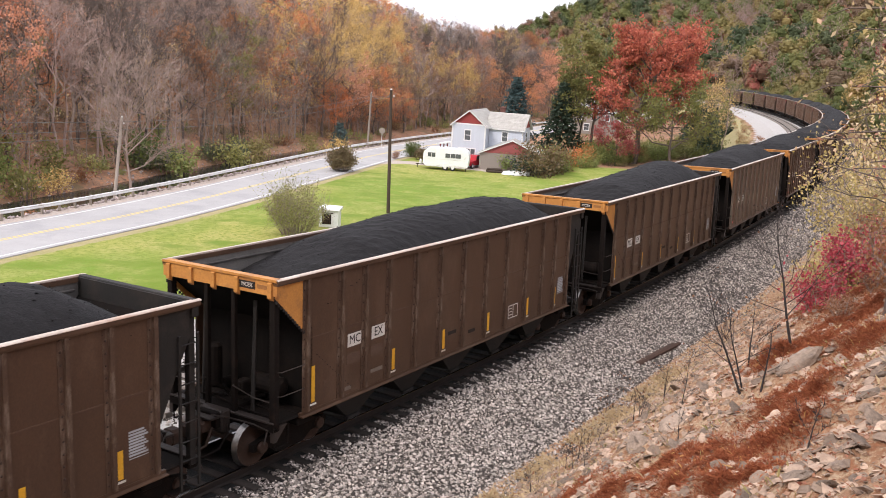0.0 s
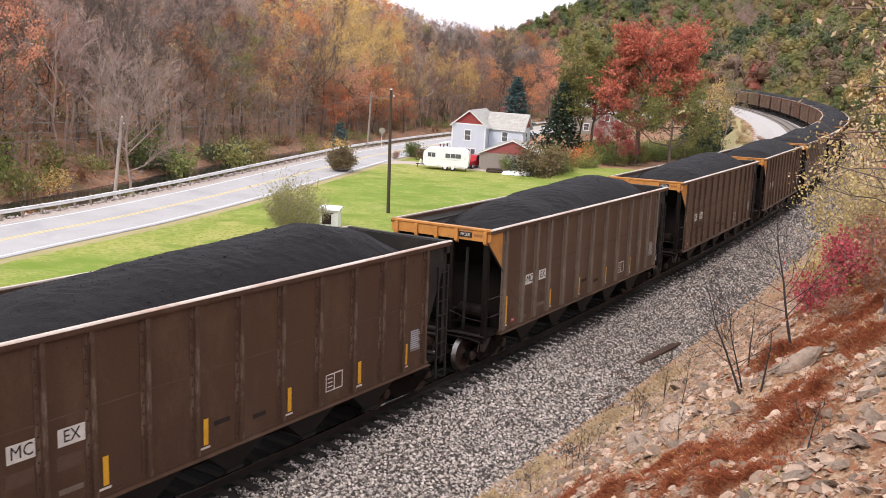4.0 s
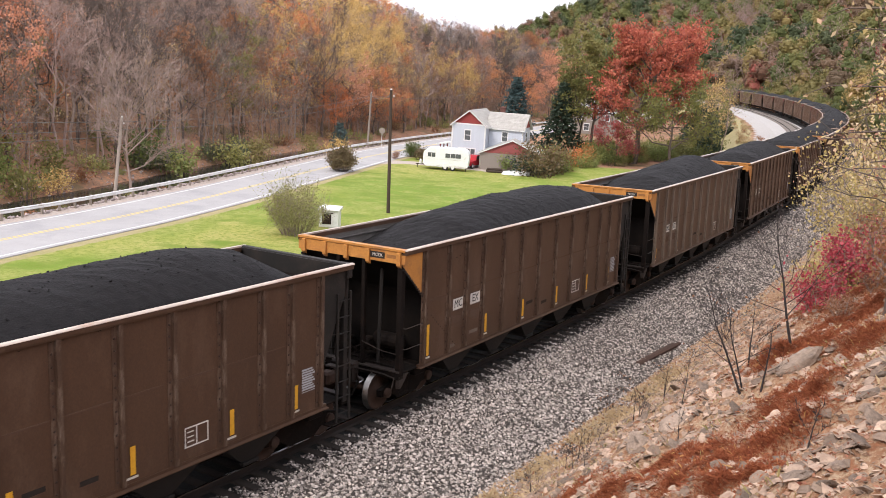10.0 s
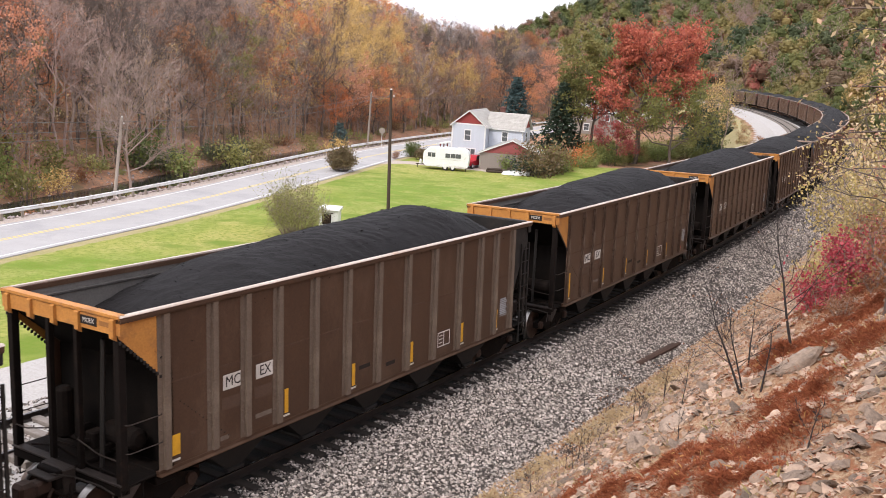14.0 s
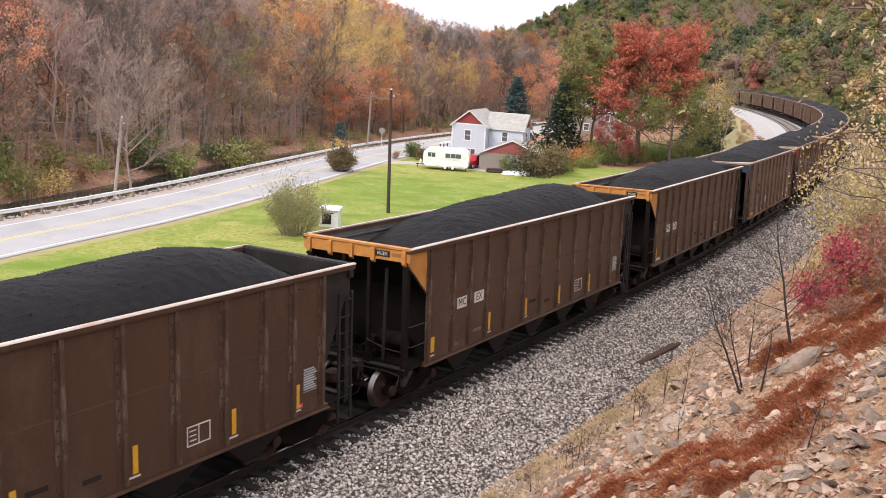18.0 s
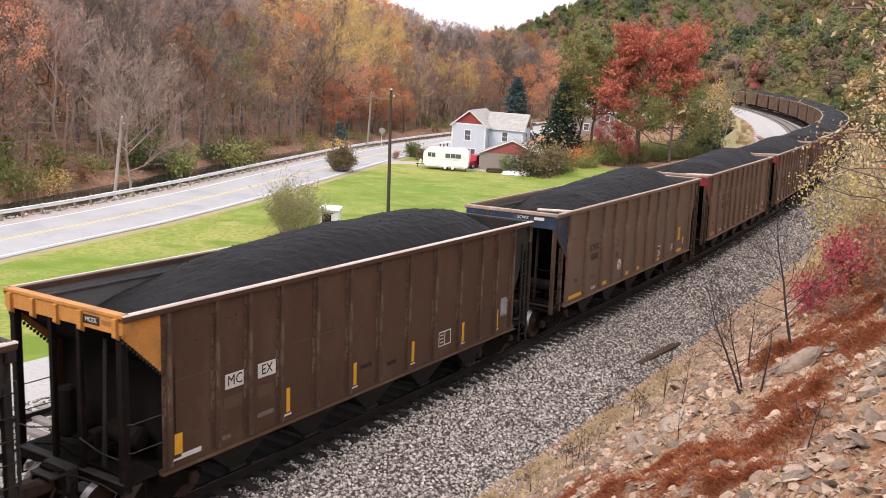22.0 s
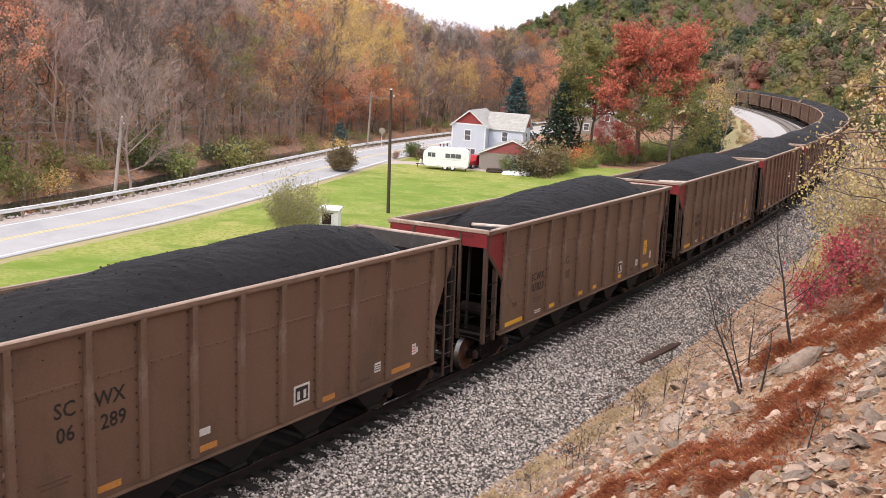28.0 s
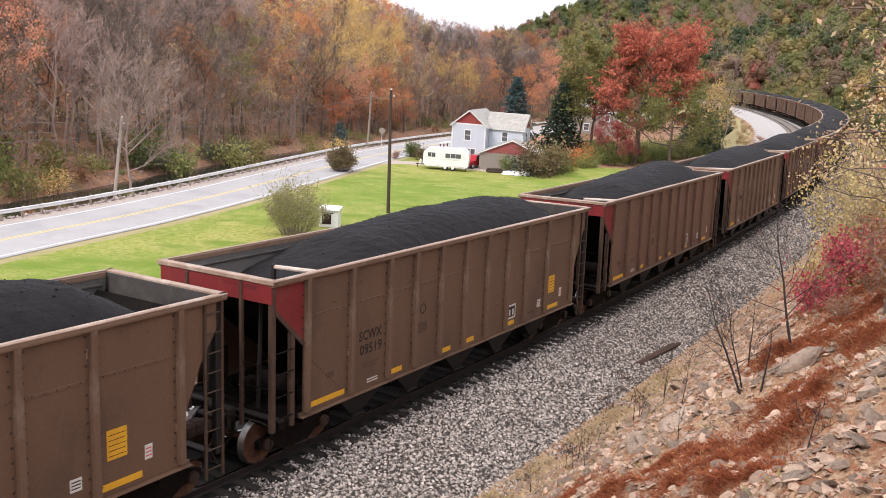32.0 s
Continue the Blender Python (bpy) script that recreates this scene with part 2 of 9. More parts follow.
# ---- small builders ----
class Geo:
    """Vertices and faces collected for one mesh."""

    def __init__(self):
        self.v, self.f = [], []

    def add(self, vs, fs):
        k = len(self.v)
        self.v += [tuple(p) for p in vs]
        self.f += [tuple(i + k for i in f) for f in fs]
        return self

    def box(self, x0, x1, y0, y1, z0, z1, b=0.0):
        c = ((x0 + x1) / 2, (y0 + y1) / 2, (z0 + z1) / 2)
        h = (abs(x1 - x0) / 2, abs(y1 - y0) / 2, abs(z1 - z0) / 2)
        b = min(b, min(h) * 0.9)
        if b <= 0:
            vs = [(c[0] + sx * h[0], c[1] + sy * h[1], c[2] + sz * h[2]) for sx in (-1, 1) for sy in (-1, 1) for sz in (-1, 1)]
            return self.add(vs, [(0, 1, 3, 2), (4, 6, 7, 5), (0, 4, 5, 1), (2, 3, 7, 6), (0, 2, 6, 4), (1, 5, 7, 3)])
        at, vs, fs = {}, [], []
        signs = [(sx, sy, sz) for sx in (-1, 1) for sy in (-1, 1) for sz in (-1, 1)]
        for s in signs:
            for a in range(3):
                at[s, a] = len(vs)
                vs.append([c[i] + s[i] * (h[i] if i == a else h[i] - b) for i in range(3)])
        for a in range(3):
            o = [i for i in range(3) if i != a]
            for sg in (-1, 1):
                ring = []
                for p, q in ((-1, -1), (1, -1), (1, 1), (-1, 1)):
                    s = [0, 0, 0]
                    s[a], s[o[0]], s[o[1]] = sg, p, q
                    ring.append(at[tuple(s), a])
                fs.append(tuple(ring))
            for p in (-1, 1):
                for q in (-1, 1):
                    s0, s1 = [0, 0, 0], [0, 0, 0]
                    s0[a], s0[o[0]], s0[o[1]] = -1, p, q
                    s1[a], s1[o[0]], s1[o[1]] = 1, p, q
                    s0, s1 = tuple(s0), tuple(s1)
                    fs.append((at[s0, o[0]], at[s1, o[0]], at[s1, o[1]], at[s0, o[1]]))
        for s in signs:
            fs.append((at[s, 0], at[s, 1], at[s, 2]))
        return self.add(vs, fs)

    def prism(self, poly, axis, a0, a1):
        """A polygon in the two other axes, drawn out along axis from a0 to a1."""
        n = len(poly)
        vs = []
        for a in (a0, a1):
            for p, q in poly:
                c = [p, q]
                c.insert(axis, a)
                vs.append(c)
        return self.add(vs, [tuple(range(n)), tuple(range(2 * n - 1, n - 1, -1))] + [(i, (i + 1) % n, n + (i + 1) % n, n + i) for i in range(n)])

    def tube(self, pts, radii, n=8, caps=True):
        pts = [Vector(p) for p in pts]
        if not isinstance(radii, (list, tuple)):
            radii = [radii] * len(pts)
        vs, fs = [], []
        for i, p in enumerate(pts):
            d = (pts[min(i + 1, len(pts) - 1)] - pts[max(i - 1, 0)]).normalized()
            u = d.orthogonal().normalized() if i == 0 else (u - d * u.dot(d)).normalized()
            w = d.cross(u)
            for k in range(n):
                a = 2 * math.pi * k / n
                vs.append(p + (u * math.cos(a) + w * math.sin(a)) * radii[i])
        for i in range(len(pts) - 1):
            for k in range(n):
                fs.append((i * n + k, i * n + (k + 1) % n, (i + 1) * n + (k + 1) % n, (i + 1) * n + k))
        if caps:
            fs += [tuple(range(n - 1, -1, -1)), tuple(range((len(pts) - 1) * n, len(pts) * n))]
        return self.add(vs, fs)

    def lathe(self, profile, axis, centre, n=24):
        """(offset along axis, radius) pairs turned about an axis through centre."""
        vs, fs = [], []
        for a, r in profile:
            for k in range(n):
                t = 2 * math.pi * k / n
                c = [centre[i] for i in range(3)]
                o = [i for i in range(3) if i != axis]
                c[axis] += a
                c[o[0]] += r * math.cos(t)
                c[o[1]] += r * math.sin(t)
                vs.append(c)
        for i in range(len(profile) - 1):
            for k in range(n):
                fs.append((i * n + k, i * n + (k + 1) % n, (i + 1) * n + (k + 1) % n, (i + 1) * n + k))
        return self.add(vs, fs)

    def mesh(self, name, mat, smooth=False):
        me = bpy.data.meshes.new(name)
        me.from_pydata(self.v, [], self.f)
        if len(self.f) < 6000:
            bm = bmesh.new()
            bm.from_mesh(me)
            bmesh.ops.recalc_face_normals(bm, faces=bm.faces)
            bm.to_mesh(me)
            bm.free()
        if smooth:
            me.polygons.foreach_set("use_smooth", [True] * len(me.polygons))
        me.materials.append(mat)
        return me


def part(name, geo, mat, parent, label="", smooth=False):
    ob = new(name, geo if isinstance(geo, bpy.types.Mesh) else geo.mesh(name, mat, smooth))
    ob.parent = parent
    return tagged(ob, label)


def thing(name, label, category, m=None, group="", kind=""):
    ob = new(name)
    ob.empty_display_size = 0.2
    if m is not None:
        ob.matrix_basis = m
    return tagged(ob, label, category, group, kind)


def soup(name, V, F, mat, smooth=False):
    """A mesh from arrays of points and of equal-sided faces."""
    V, F = np.asarray(V, np.float32), np.asarray(F, np.int32)
    me = bpy.data.meshes.new(name)
    me.vertices.add(len(V))
    me.vertices.foreach_set("co", V.ravel())
    k = F.shape[1]
    me.loops.add(F.size)
    me.loops.foreach_set("vertex_index", F.ravel())
    me.polygons.add(len(F))
    me.polygons.foreach_set("loop_start", np.arange(0, F.size, k, dtype=np.int32))
    me.polygons.foreach_set("use_smooth", np.full(len(F), smooth))
    me.update(calc_edges=True)
    for one in (mat if isinstance(mat, (list, tuple)) else [mat]):
        me.materials.append(one)
    return me


def letters(text, size, mat, name="lettering", squeeze=1.0, bold=0.011):
    """Raised letters as a mesh in the xy plane, centred."""
    cu = bpy.data.curves.new(name, "FONT")
    cu.body, cu.size, cu.extrude, cu.align_x, cu.align_y = text, size, 0.002, "CENTER", "CENTER"
    cu.resolution_u = 2
    cu.offset = size * bold
    tmp = new(name, cu)
    me = bpy.data.meshes.new_from_object(tmp.evaluated_get(bpy.context.evaluated_depsgraph_get()))
    bpy.data.objects.remove(tmp)
    bpy.data.curves.remove(cu)
    me.transform(Matrix.Diagonal((squeeze, 1, 1, 1)))
    me.materials.clear()
    me.materials.append(mat)
    return me


# ---- the line: its centre, from behind the camera round the far bend ----
KNOT_S = (-300, -40, -10, 20, 50, 80, 110, 140, 170, 200, 240, 300, 620)
KNOT_K = (0.0, 0.0018293, 0.0018293, -0.0022173, -0.0015688, -0.0010359, -0.00204, -0.0023627, -0.0019529, -0.0014578, -0.0019168, -0.0020302, -0.0021)
GRADE, CANT = 0.00069, 0.035414
SPEED, PITCH_CAR, FIRST = 6.0323, 16.16, 6.194
LINE_S = np.arange(-260.0, 600.0, 0.5)
_k = np.interp(LINE_S, KNOT_S, KNOT_K)
_i0 = int(np.argmin(abs(LINE_S)))
LINE_H = np.concatenate([[0], np.cumsum((_k[1:] + _k[:-1]) * 0.25)])
LINE_H = LINE_H - LINE_H[_i0] + 0.56499
_dx, _dy = np.sin(LINE_H), np.cos(LINE_H)
LINE_X = np.concatenate([[0], np.cumsum((_dx[1:] + _dx[:-1]) * 0.25)])
LINE_Y = np.concatenate([[0], np.cumsum((_dy[1:] + _dy[:-1]) * 0.25)])
LINE_X, LINE_Y = LINE_X - LINE_X[_i0] - 8.2176, LINE_Y - LINE_Y[_i0] + 12.5101


def on_line(s, d=0.0):
    """Place and heading at station s, d metres to the right of the centre line."""
    x, y, h = np.interp(s, LINE_S, LINE_X), np.interp(s, LINE_S, LINE_Y), np.interp(s, LINE_S, LINE_H)
    return x + d * np.cos(h), y - d * np.sin(h), h


def to_line(x, y):
    """Station and offset to the right of the line of many places."""
    x, y = np.asarray(x, float).ravel(), np.asarray(y, float).ravel()
    S, D = np.empty(len(x)), np.empty(len(x))
    lx, ly, lh, ls = LINE_X[::4], LINE_Y[::4], LINE_H[::4], LINE_S[::4]
    for a in range(0, len(x), 20000):
        dx, dy = x[a:a + 20000, None] - lx, y[a:a + 20000, None] - ly
        i = np.argmin(dx * dx + dy * dy, axis=1)
        r = np.arange(len(i))
        ex, ey = dx[r, i], dy[r, i]
        D[a:a + 20000] = ex * np.cos(lh[i]) - ey * np.sin(lh[i])
        S[a:a + 20000] = ls[i] + ex * np.sin(lh[i]) + ey * np.cos(lh[i])
    return S, D


ROAD_PTS = ((-62, -40), (-43, 10), (-35, 33), (-27.4, 57), (-23.7, 67.5), (-21.6, 75), (-19.3, 84), (-16.6, 96.5), (-13.0, 113), (-10.4, 124.5), (-7.0, 136), (-2.0, 151), (5, 170), (15, 195), (28, 225), (45, 262), (66, 310))
_t = np.arange(len(ROAD_PTS), dtype=float)
_tt = np.linspace(0, len(ROAD_PTS) - 1, 600)
ROAD_X, ROAD_Y = np.interp(_tt, _t, [p[0] for p in ROAD_PTS]), np.interp(_tt, _t, [p[1] for p in ROAD_PTS])
for _ in range(40):
    ROAD_X[1:-1] = (ROAD_X[:-2] + 2 * ROAD_X[1:-1] + ROAD_X[2:]) / 4
    ROAD_Y[1:-1] = (ROAD_Y[:-2] + 2 * ROAD_Y[1:-1] + ROAD_Y[2:]) / 4
_g = np.hypot(np.gradient(ROAD_X), np.gradient(ROAD_Y))
ROAD_TX, ROAD_TY = np.gradient(ROAD_X) / _g, np.gradient(ROAD_Y) / _g
ROAD_L = np.concatenate([[0], np.cumsum(np.hypot(np.diff(ROAD_X), np.diff(ROAD_Y)))])


def to_road(x, y):
    """Offset to the left of the road's middle, and length along it."""
    x, y = np.asarray(x, float).ravel(), np.asarray(y, float).ravel()
    E, A = np.empty(len(x)), np.empty(len(x))
    for a in range(0, len(x), 20000):
        dx, dy = x[a:a + 20000, None] - ROAD_X[::3], y[a:a + 20000, None] - ROAD_Y[::3]
        i = np.argmin(dx * dx + dy * dy, axis=1)
        r = np.arange(len(i))
        E[a:a + 20000] = -(dx[r, i] * ROAD_TY[::3][i] - dy[r, i] * ROAD_TX[::3][i])
        A[a:a + 20000] = ROAD_L[::3][i]
    return E, A


def on_road(a, e=0.0):
    x, y = np.interp(a, ROAD_L, ROAD_X), np.interp(a, ROAD_L, ROAD_Y)
    tx, ty = np.interp(a, ROAD_L, ROAD_TX), np.interp(a, ROAD_L, ROAD_TY)
    return x - e * ty, y + e * tx, math.atan2(tx, ty)


def waves(x, y, size, seed=0):
    """Smooth, cheap unevenness between -1 and 1."""
    r = np.random.RandomState(seed + 100)
    z = np.zeros(np.shape(x))
    for i in range(6):
        a, k, p = r.rand() * 6.28, (0.6 + r.rand() * 1.2) * 6.28 / size, r.rand() * 6.28
        z = z + np.sin((x * math.cos(a) + y * math.sin(a)) * k + p)
    return z / 4.0


def valley(y):
    return -4.45 - np.clip((y - 60) * 0.009, -0.5, 1.2)


def height(x, y):
    """The ground's height."""
    shape = np.shape(x)
    x, y = np.asarray(x, float).ravel(), np.asarray(y, float).ravel()
    s, d = to_line(x, y)
    e, a = to_road(x, y)
    base = GRADE * s
    # camera side: ditch, stony bank, wooded hill
    bank = -0.85 + 0.78 * np.clip(d - 4.9, 0, 9) + 0.42 * np.clip(d - 13.9, 0, 60) * np.clip(1 - (y - 40) / 400, 0.3, 1)
    bank = bank + np.clip((d - 5) / 3, 0, 1) * (0.22 * waves(x, y, 3.2, 1) + 0.16 * waves(x, y, 1.3, 2))
    cap = np.interp(x, (-60, 0, 18, 25, 36, 48, 65, 92, 130, 200, 400), (4, 4, 4, 7, 13.5, 23, 28, 35, 46, 59, 66)) + 2 * waves(x, y, 90, 5)
    cap = np.where(y < 130, np.maximum(cap, 16), cap)
    right = base + np.minimum(bank, cap)
    far = np.clip((s - 110) / 60, 0, 1)
    hill = base - 0.8 + 0.45 * np.clip(d - 9, 0, 400)
    right = right * (1 - far) + np.minimum(hill, cap) * far
    # house side: two tracks and a gravel way, then down to the valley
    floor = valley(y) + 0.10 * waves(x, y, 22, 3)
    edge = np.interp(s, (-50, 50, 110), (-6.0, -6.5, -10.6))
    slope = np.clip((edge - d) / 8.0, 0, 1)
    slope = slope * slope * (3 - 2 * slope)
    left = (base - 0.85) * (1 - slope) + floor * slope
    # beyond the road: brook, then the wooded hillside
    drop = np.interp(e, (-9, -4.6, 5.0, 7.5, 10, 14, 17, 22), (0, 1, 1, 1, 1, 1, 1, 1))
    road = valley(y)
    prof = np.interp(e, (5.3, 8.5, 10.5, 15.5, 17.5, 21, 26), (0.0, -1.2, -2.1, -2.1, -1.0, -0.7, -0.5)) + 0.42 * np.clip(e - 22, 0, 300)
    top = np.interp(x, (-140, -90, -60, -36, -20, 0, 40), (46, 38, 28, 15, 6.0, 3.0, 2.0)) + 1.5 * waves(x, y, 80, 7)
    over = np.minimum(valley(y) + prof, top) + np.clip((e - 16) / 10, 0, 1) * 0.5 * waves(x, y, 13, 8)
    left = left * (1 - drop) + road * drop
    left = np.where(e > 5.3, over, left)
    z = np.where(d > 0, right, left)
    return z.reshape(shape)


def ground_at(x, y):
    return float(height(np.array([x]), np.array([y]))[0])


# ---- the ground: one sheet to the horizon ----
def ground_material():
    m = bpy.data.materials.new("ground_cover")
    m.use_nodes = True
    n, l = m.node_tree.nodes, m.node_tree.links
    b = n["Principled BSDF"]
    b.inputs["Roughness"].default_value = 0.95
    b.inputs["Specular IOR Level"].default_value = 0.1
    co = n.new("ShaderNodeTexCoord").outputs["Object"]

    def noise_of(scale, detail=5.0, rough=0.6):
        t = n.new("ShaderNodeTexNoise")
        t.inputs["Scale"].default_value, t.inputs["Detail"].default_value, t.inputs["Roughness"].default_value = scale, detail, rough
        l.new(co, t.inputs["Vector"])
        return t.outputs["Fac"]

    def blend(fac, c0, c1):
        t = n.new("ShaderNodeMix")
        t.data_type = "RGBA"
        for key, c in (("A", c0), ("B", c1)):
            if isinstance(c, tuple):
                t.inputs[key].default_value = (*c, 1)
            else:
                l.new(c, t.inputs[key])
        l.new(fac, t.inputs["Factor"])
        return t.outputs["Result"]

    def sharpen(v, lo, hi):
        t = n.new("ShaderNodeMapRange")
        t.inputs["From Min"].default_value, t.inputs["From Max"].default_value = lo, hi
        l.new(v, t.inputs["Value"])
        return t.outputs["Result"]

    def zone(name, ragged):
        t = n.new("ShaderNodeAttribute")
        t.attribute_name = name
        a = n.new("ShaderNodeMath")
        a.operation = "MULTIPLY_ADD"
        a.inputs[1].default_value = ragged
        l.new(noise_of(0.9, 6.0, 0.7), a.inputs[0])
        l.new(t.outputs["Fac"], a.inputs[2])
        return sharpen(a.outputs["Value"], 0.45 + ragged / 2, 0.58 + ragged / 2)

    large, mid, small = noise_of(0.06), noise_of(0.55), noise_of(9.0, 8.0, 0.75)
    # leaf litter of the woods
    litter = blend(sharpen(mid, 0.38, 0.62), (0.215, 0.126, 0.082), (0.31, 0.19, 0.125))
    litter = blend(sharpen(noise_of(1.1, 7.0, 0.75), 0.50, 0.62), litter, (0.095, 0.062, 0.046))
    litter = blend(sharpen(noise_of(2.6, 7.0, 0.75), 0.50, 0.60), litter, (0.40, 0.185, 0.10))
    litter = blend(sharpen(noise_of(0.13, 3.0), 0.52, 0.64), litter, (0.13, 0.095, 0.05))
    litter = blend(sharpen(small, 0.55, 0.66), litter, (0.25, 0.150, 0.095))
    # mown lawn, yellowing in patches
    lawn = blend(sharpen(large, 0.40, 0.60), (0.150, 0.225, 0.034), (0.300, 0.290, 0.082))
    lawn = blend(sharpen(mid, 0.42, 0.86), lawn, (0.36, 0.315, 0.125))
    lawn = blend(sharpen(noise_of(0.22, 3.0), 0.5, 0.66), lawn, (0.13, 0.19, 0.026))
    lawn = blend(sharpen(noise_of(3.0, 8.0, 0.8), 0.46, 0.60), lawn, (0.150, 0.195, 0.034))
    # rough verge
    verge = blend(sharpen(mid, 0.35, 0.65), (0.33, 0.27, 0.16), (0.24, 0.22, 0.085))
    verge = blend(sharpen(small, 0.45, 0.65), verge, (0.33, 0.28, 0.16))
    # stony soil of the bank
    soil = blend(sharpen(mid, 0.35, 0.65), (0.33, 0.190, 0.112), (0.23, 0.115, 0.065))
    soil = blend(sharpen(small, 0.45, 0.58), soil, (0.40, 0.29, 0.19))
    soil = blend(sharpen(noise_of(4.0, 6.0, 0.75), 0.52, 0.60), soil, (0.24, 0.105, 0.055))
    soil = blend(sharpen(noise_of(15, 6, 0.8), 0.54, 0.66), soil, (0.15, 0.085, 0.055))
    col = blend(zone("lawn", 0.5), blend(zone("bank", 0.8), litter, soil), lawn)
    col = blend(zone("verge", 0.8), col, verge)
    gravel = blend(sharpen(noise_of(14, 6), 0.4, 0.62), (0.40, 0.38, 0.36), (0.30, 0.28, 0.26))
    col = blend(zone("gravel", 0.35), col, gravel)
    drive = blend(sharpen(noise_of(6, 6), 0.4, 0.62), (0.34, 0.28, 0.24), (0.44, 0.385, 0.34))
    col = blend(zone("drive", 0.6), col, drive)
    l.new(col, b.inputs["Base Color"])
    bp = n.new("ShaderNodeBump")
    bp.inputs["Strength"].default_value, bp.inputs["Distance"].default_value = 0.8, 0.06
    l.new(small, bp.inputs["Height"])
    l.new(bp.outputs["Normal"], b.inputs["Normal"])
    return m


def axis(pairs):
    out = []
    for a, b, step in pairs:
        out += list(np.arange(a, b, step))
    return np.array(out + [pairs[-1][1]])


def drive_mask(x, y):
    """The gravel drive from the road to the house."""
    px, py = np.array([-11.5, -6.0, 1.0, 6.0]), np.array([118.0, 120.0, 119.5, 117.5])
    best = np.full(np.shape(x), 1e9)
    for i in range(3):
        ux, uy = px[i + 1] - px[i], py[i + 1] - py[i]
        t = np.clip(((x - px[i]) * ux + (y - py[i]) * uy) / (ux * ux + uy * uy), 0, 1)
        best = np.minimum(best, np.hypot(x - px[i] - t * ux, y - py[i] - t * uy))
    return best


def make_ground():
    gx = axis([(-1500, -300, 150), (-300, -90, 12), (-90, -36, 3), (-36, 0, 0.75), (0, 14, 0.26), (14, 30, 0.75), (30, 100, 1.75), (100, 320, 10), (320, 1500, 150)])
    gy = axis([(-600, -60, 60), (-60, -6, 5), (-6, 6, 0.75), (6, 30, 0.26), (30, 60, 0.75), (60, 175, 1.6), (175, 330, 4), (330, 700, 14), (700, 2500, 200)])
    X, Y = np.meshgrid(gx, gy)
    Z = height(X, Y)
    nx, ny = len(gx), len(gy)
    i = np.arange(nx * ny).reshape(ny, nx)
    F = np.stack([i[:-1, :-1], i[:-1, 1:], i[1:, 1:], i[1:, :-1]], -1).reshape(-1, 4)
    me = soup("ground", np.stack([X, Y, Z], -1).reshape(-1, 3), F, ground_material(), True)
    x, y = X.ravel(), Y.ravel()
    s, d = to_line(x, y)
    e, a = to_road(x, y)
    edge = np.interp(s, (-50, 50, 110), (-6.0, -6.5, -10.6))

    def ramp(v, lo, hi):
        return np.clip((v - lo) / (hi - lo), 0, 1)
    masks = {
        "lawn": ramp(-e, 3.9, 4.9) * ramp(edge - d, 3, 6) * (1 - ramp(y, 122, 140)),
        "bank": ramp(d, 3.0, 4.5) * (1 - ramp(d, 14, 30)) * (1 - ramp(s, 60, 120)),
        "verge": np.maximum(ramp(-e, 3.3, 3.9) * (1 - ramp(-e, 4.1, 5.2)), np.maximum(ramp(d, edge - 8, edge - 6) * (1 - ramp(d, edge - 1.0, edge)) * (y > 5), ramp(e, 7.0, 8.0) * (1 - ramp(e, 8.0, 10)))),
        "gravel": ramp(d, edge - 0.5, edge + 0.5) * (1 - ramp(d, 3.5, 4.5)),
        "drive": np.maximum(1 - ramp(drive_mask(x, y), 1.4, 2.8), ramp(e, 3.3, 3.8) * (1 - ramp(e, 7.5, 9.0))),
    }
    for key, v in masks.items():
        me.attributes.new(key, "FLOAT", "POINT").data.foreach_set("value", v.astype(np.float32))
    return tagged(new("ground", me), "valley floor and hillsides of lawn, stony soil and leaf litter", "ground", kind="structure")


make_ground()


# ---- asphalt road with its lines ----
ASPHALT = material("sun_bleached_asphalt", (0.35, 0.34, 0.335), (0.295, 0.287, 0.283), scale=0.35, fine=60, rough=0.9, bump=0.2, spots=(0.22, 0.22, 0.23), spot_scale=0.25)
ROAD_WHITE = material("white_road_line", (0.66, 0.65, 0.62), (0.5, 0.49, 0.47), scale=1.5, fine=30, rough=0.8, bump=0.1)
ROAD_YELLOW = material("yellow_road_line", (0.62, 0.47, 0.16), (0.5, 0.38, 0.14), scale=1.5, fine=30, rough=0.8, bump=0.1)


def ribbon(name, e0, e1, a0, a1, lift, mat, step=2.0, thick=0.08):
    V, F = [], []
    n = max(2, int((a1 - a0) / step))
    for i in range(n + 1):
        a = a0 + (a1 - a0) * i / n
        for e, dz in ((e0, -thick), (e0, 0), (e1, 0), (e1, -thick)):
            x, y, _ = on_road(a, e)
            V.append((x, y, float(valley(np.array(y))) + lift + dz))
    for i in range(n):
        for k in range(3):
            F.append((i * 4 + k, i * 4 + k + 1, i * 4 + k + 5, i * 4 + k + 4))
    return soup(name, V, F, mat)


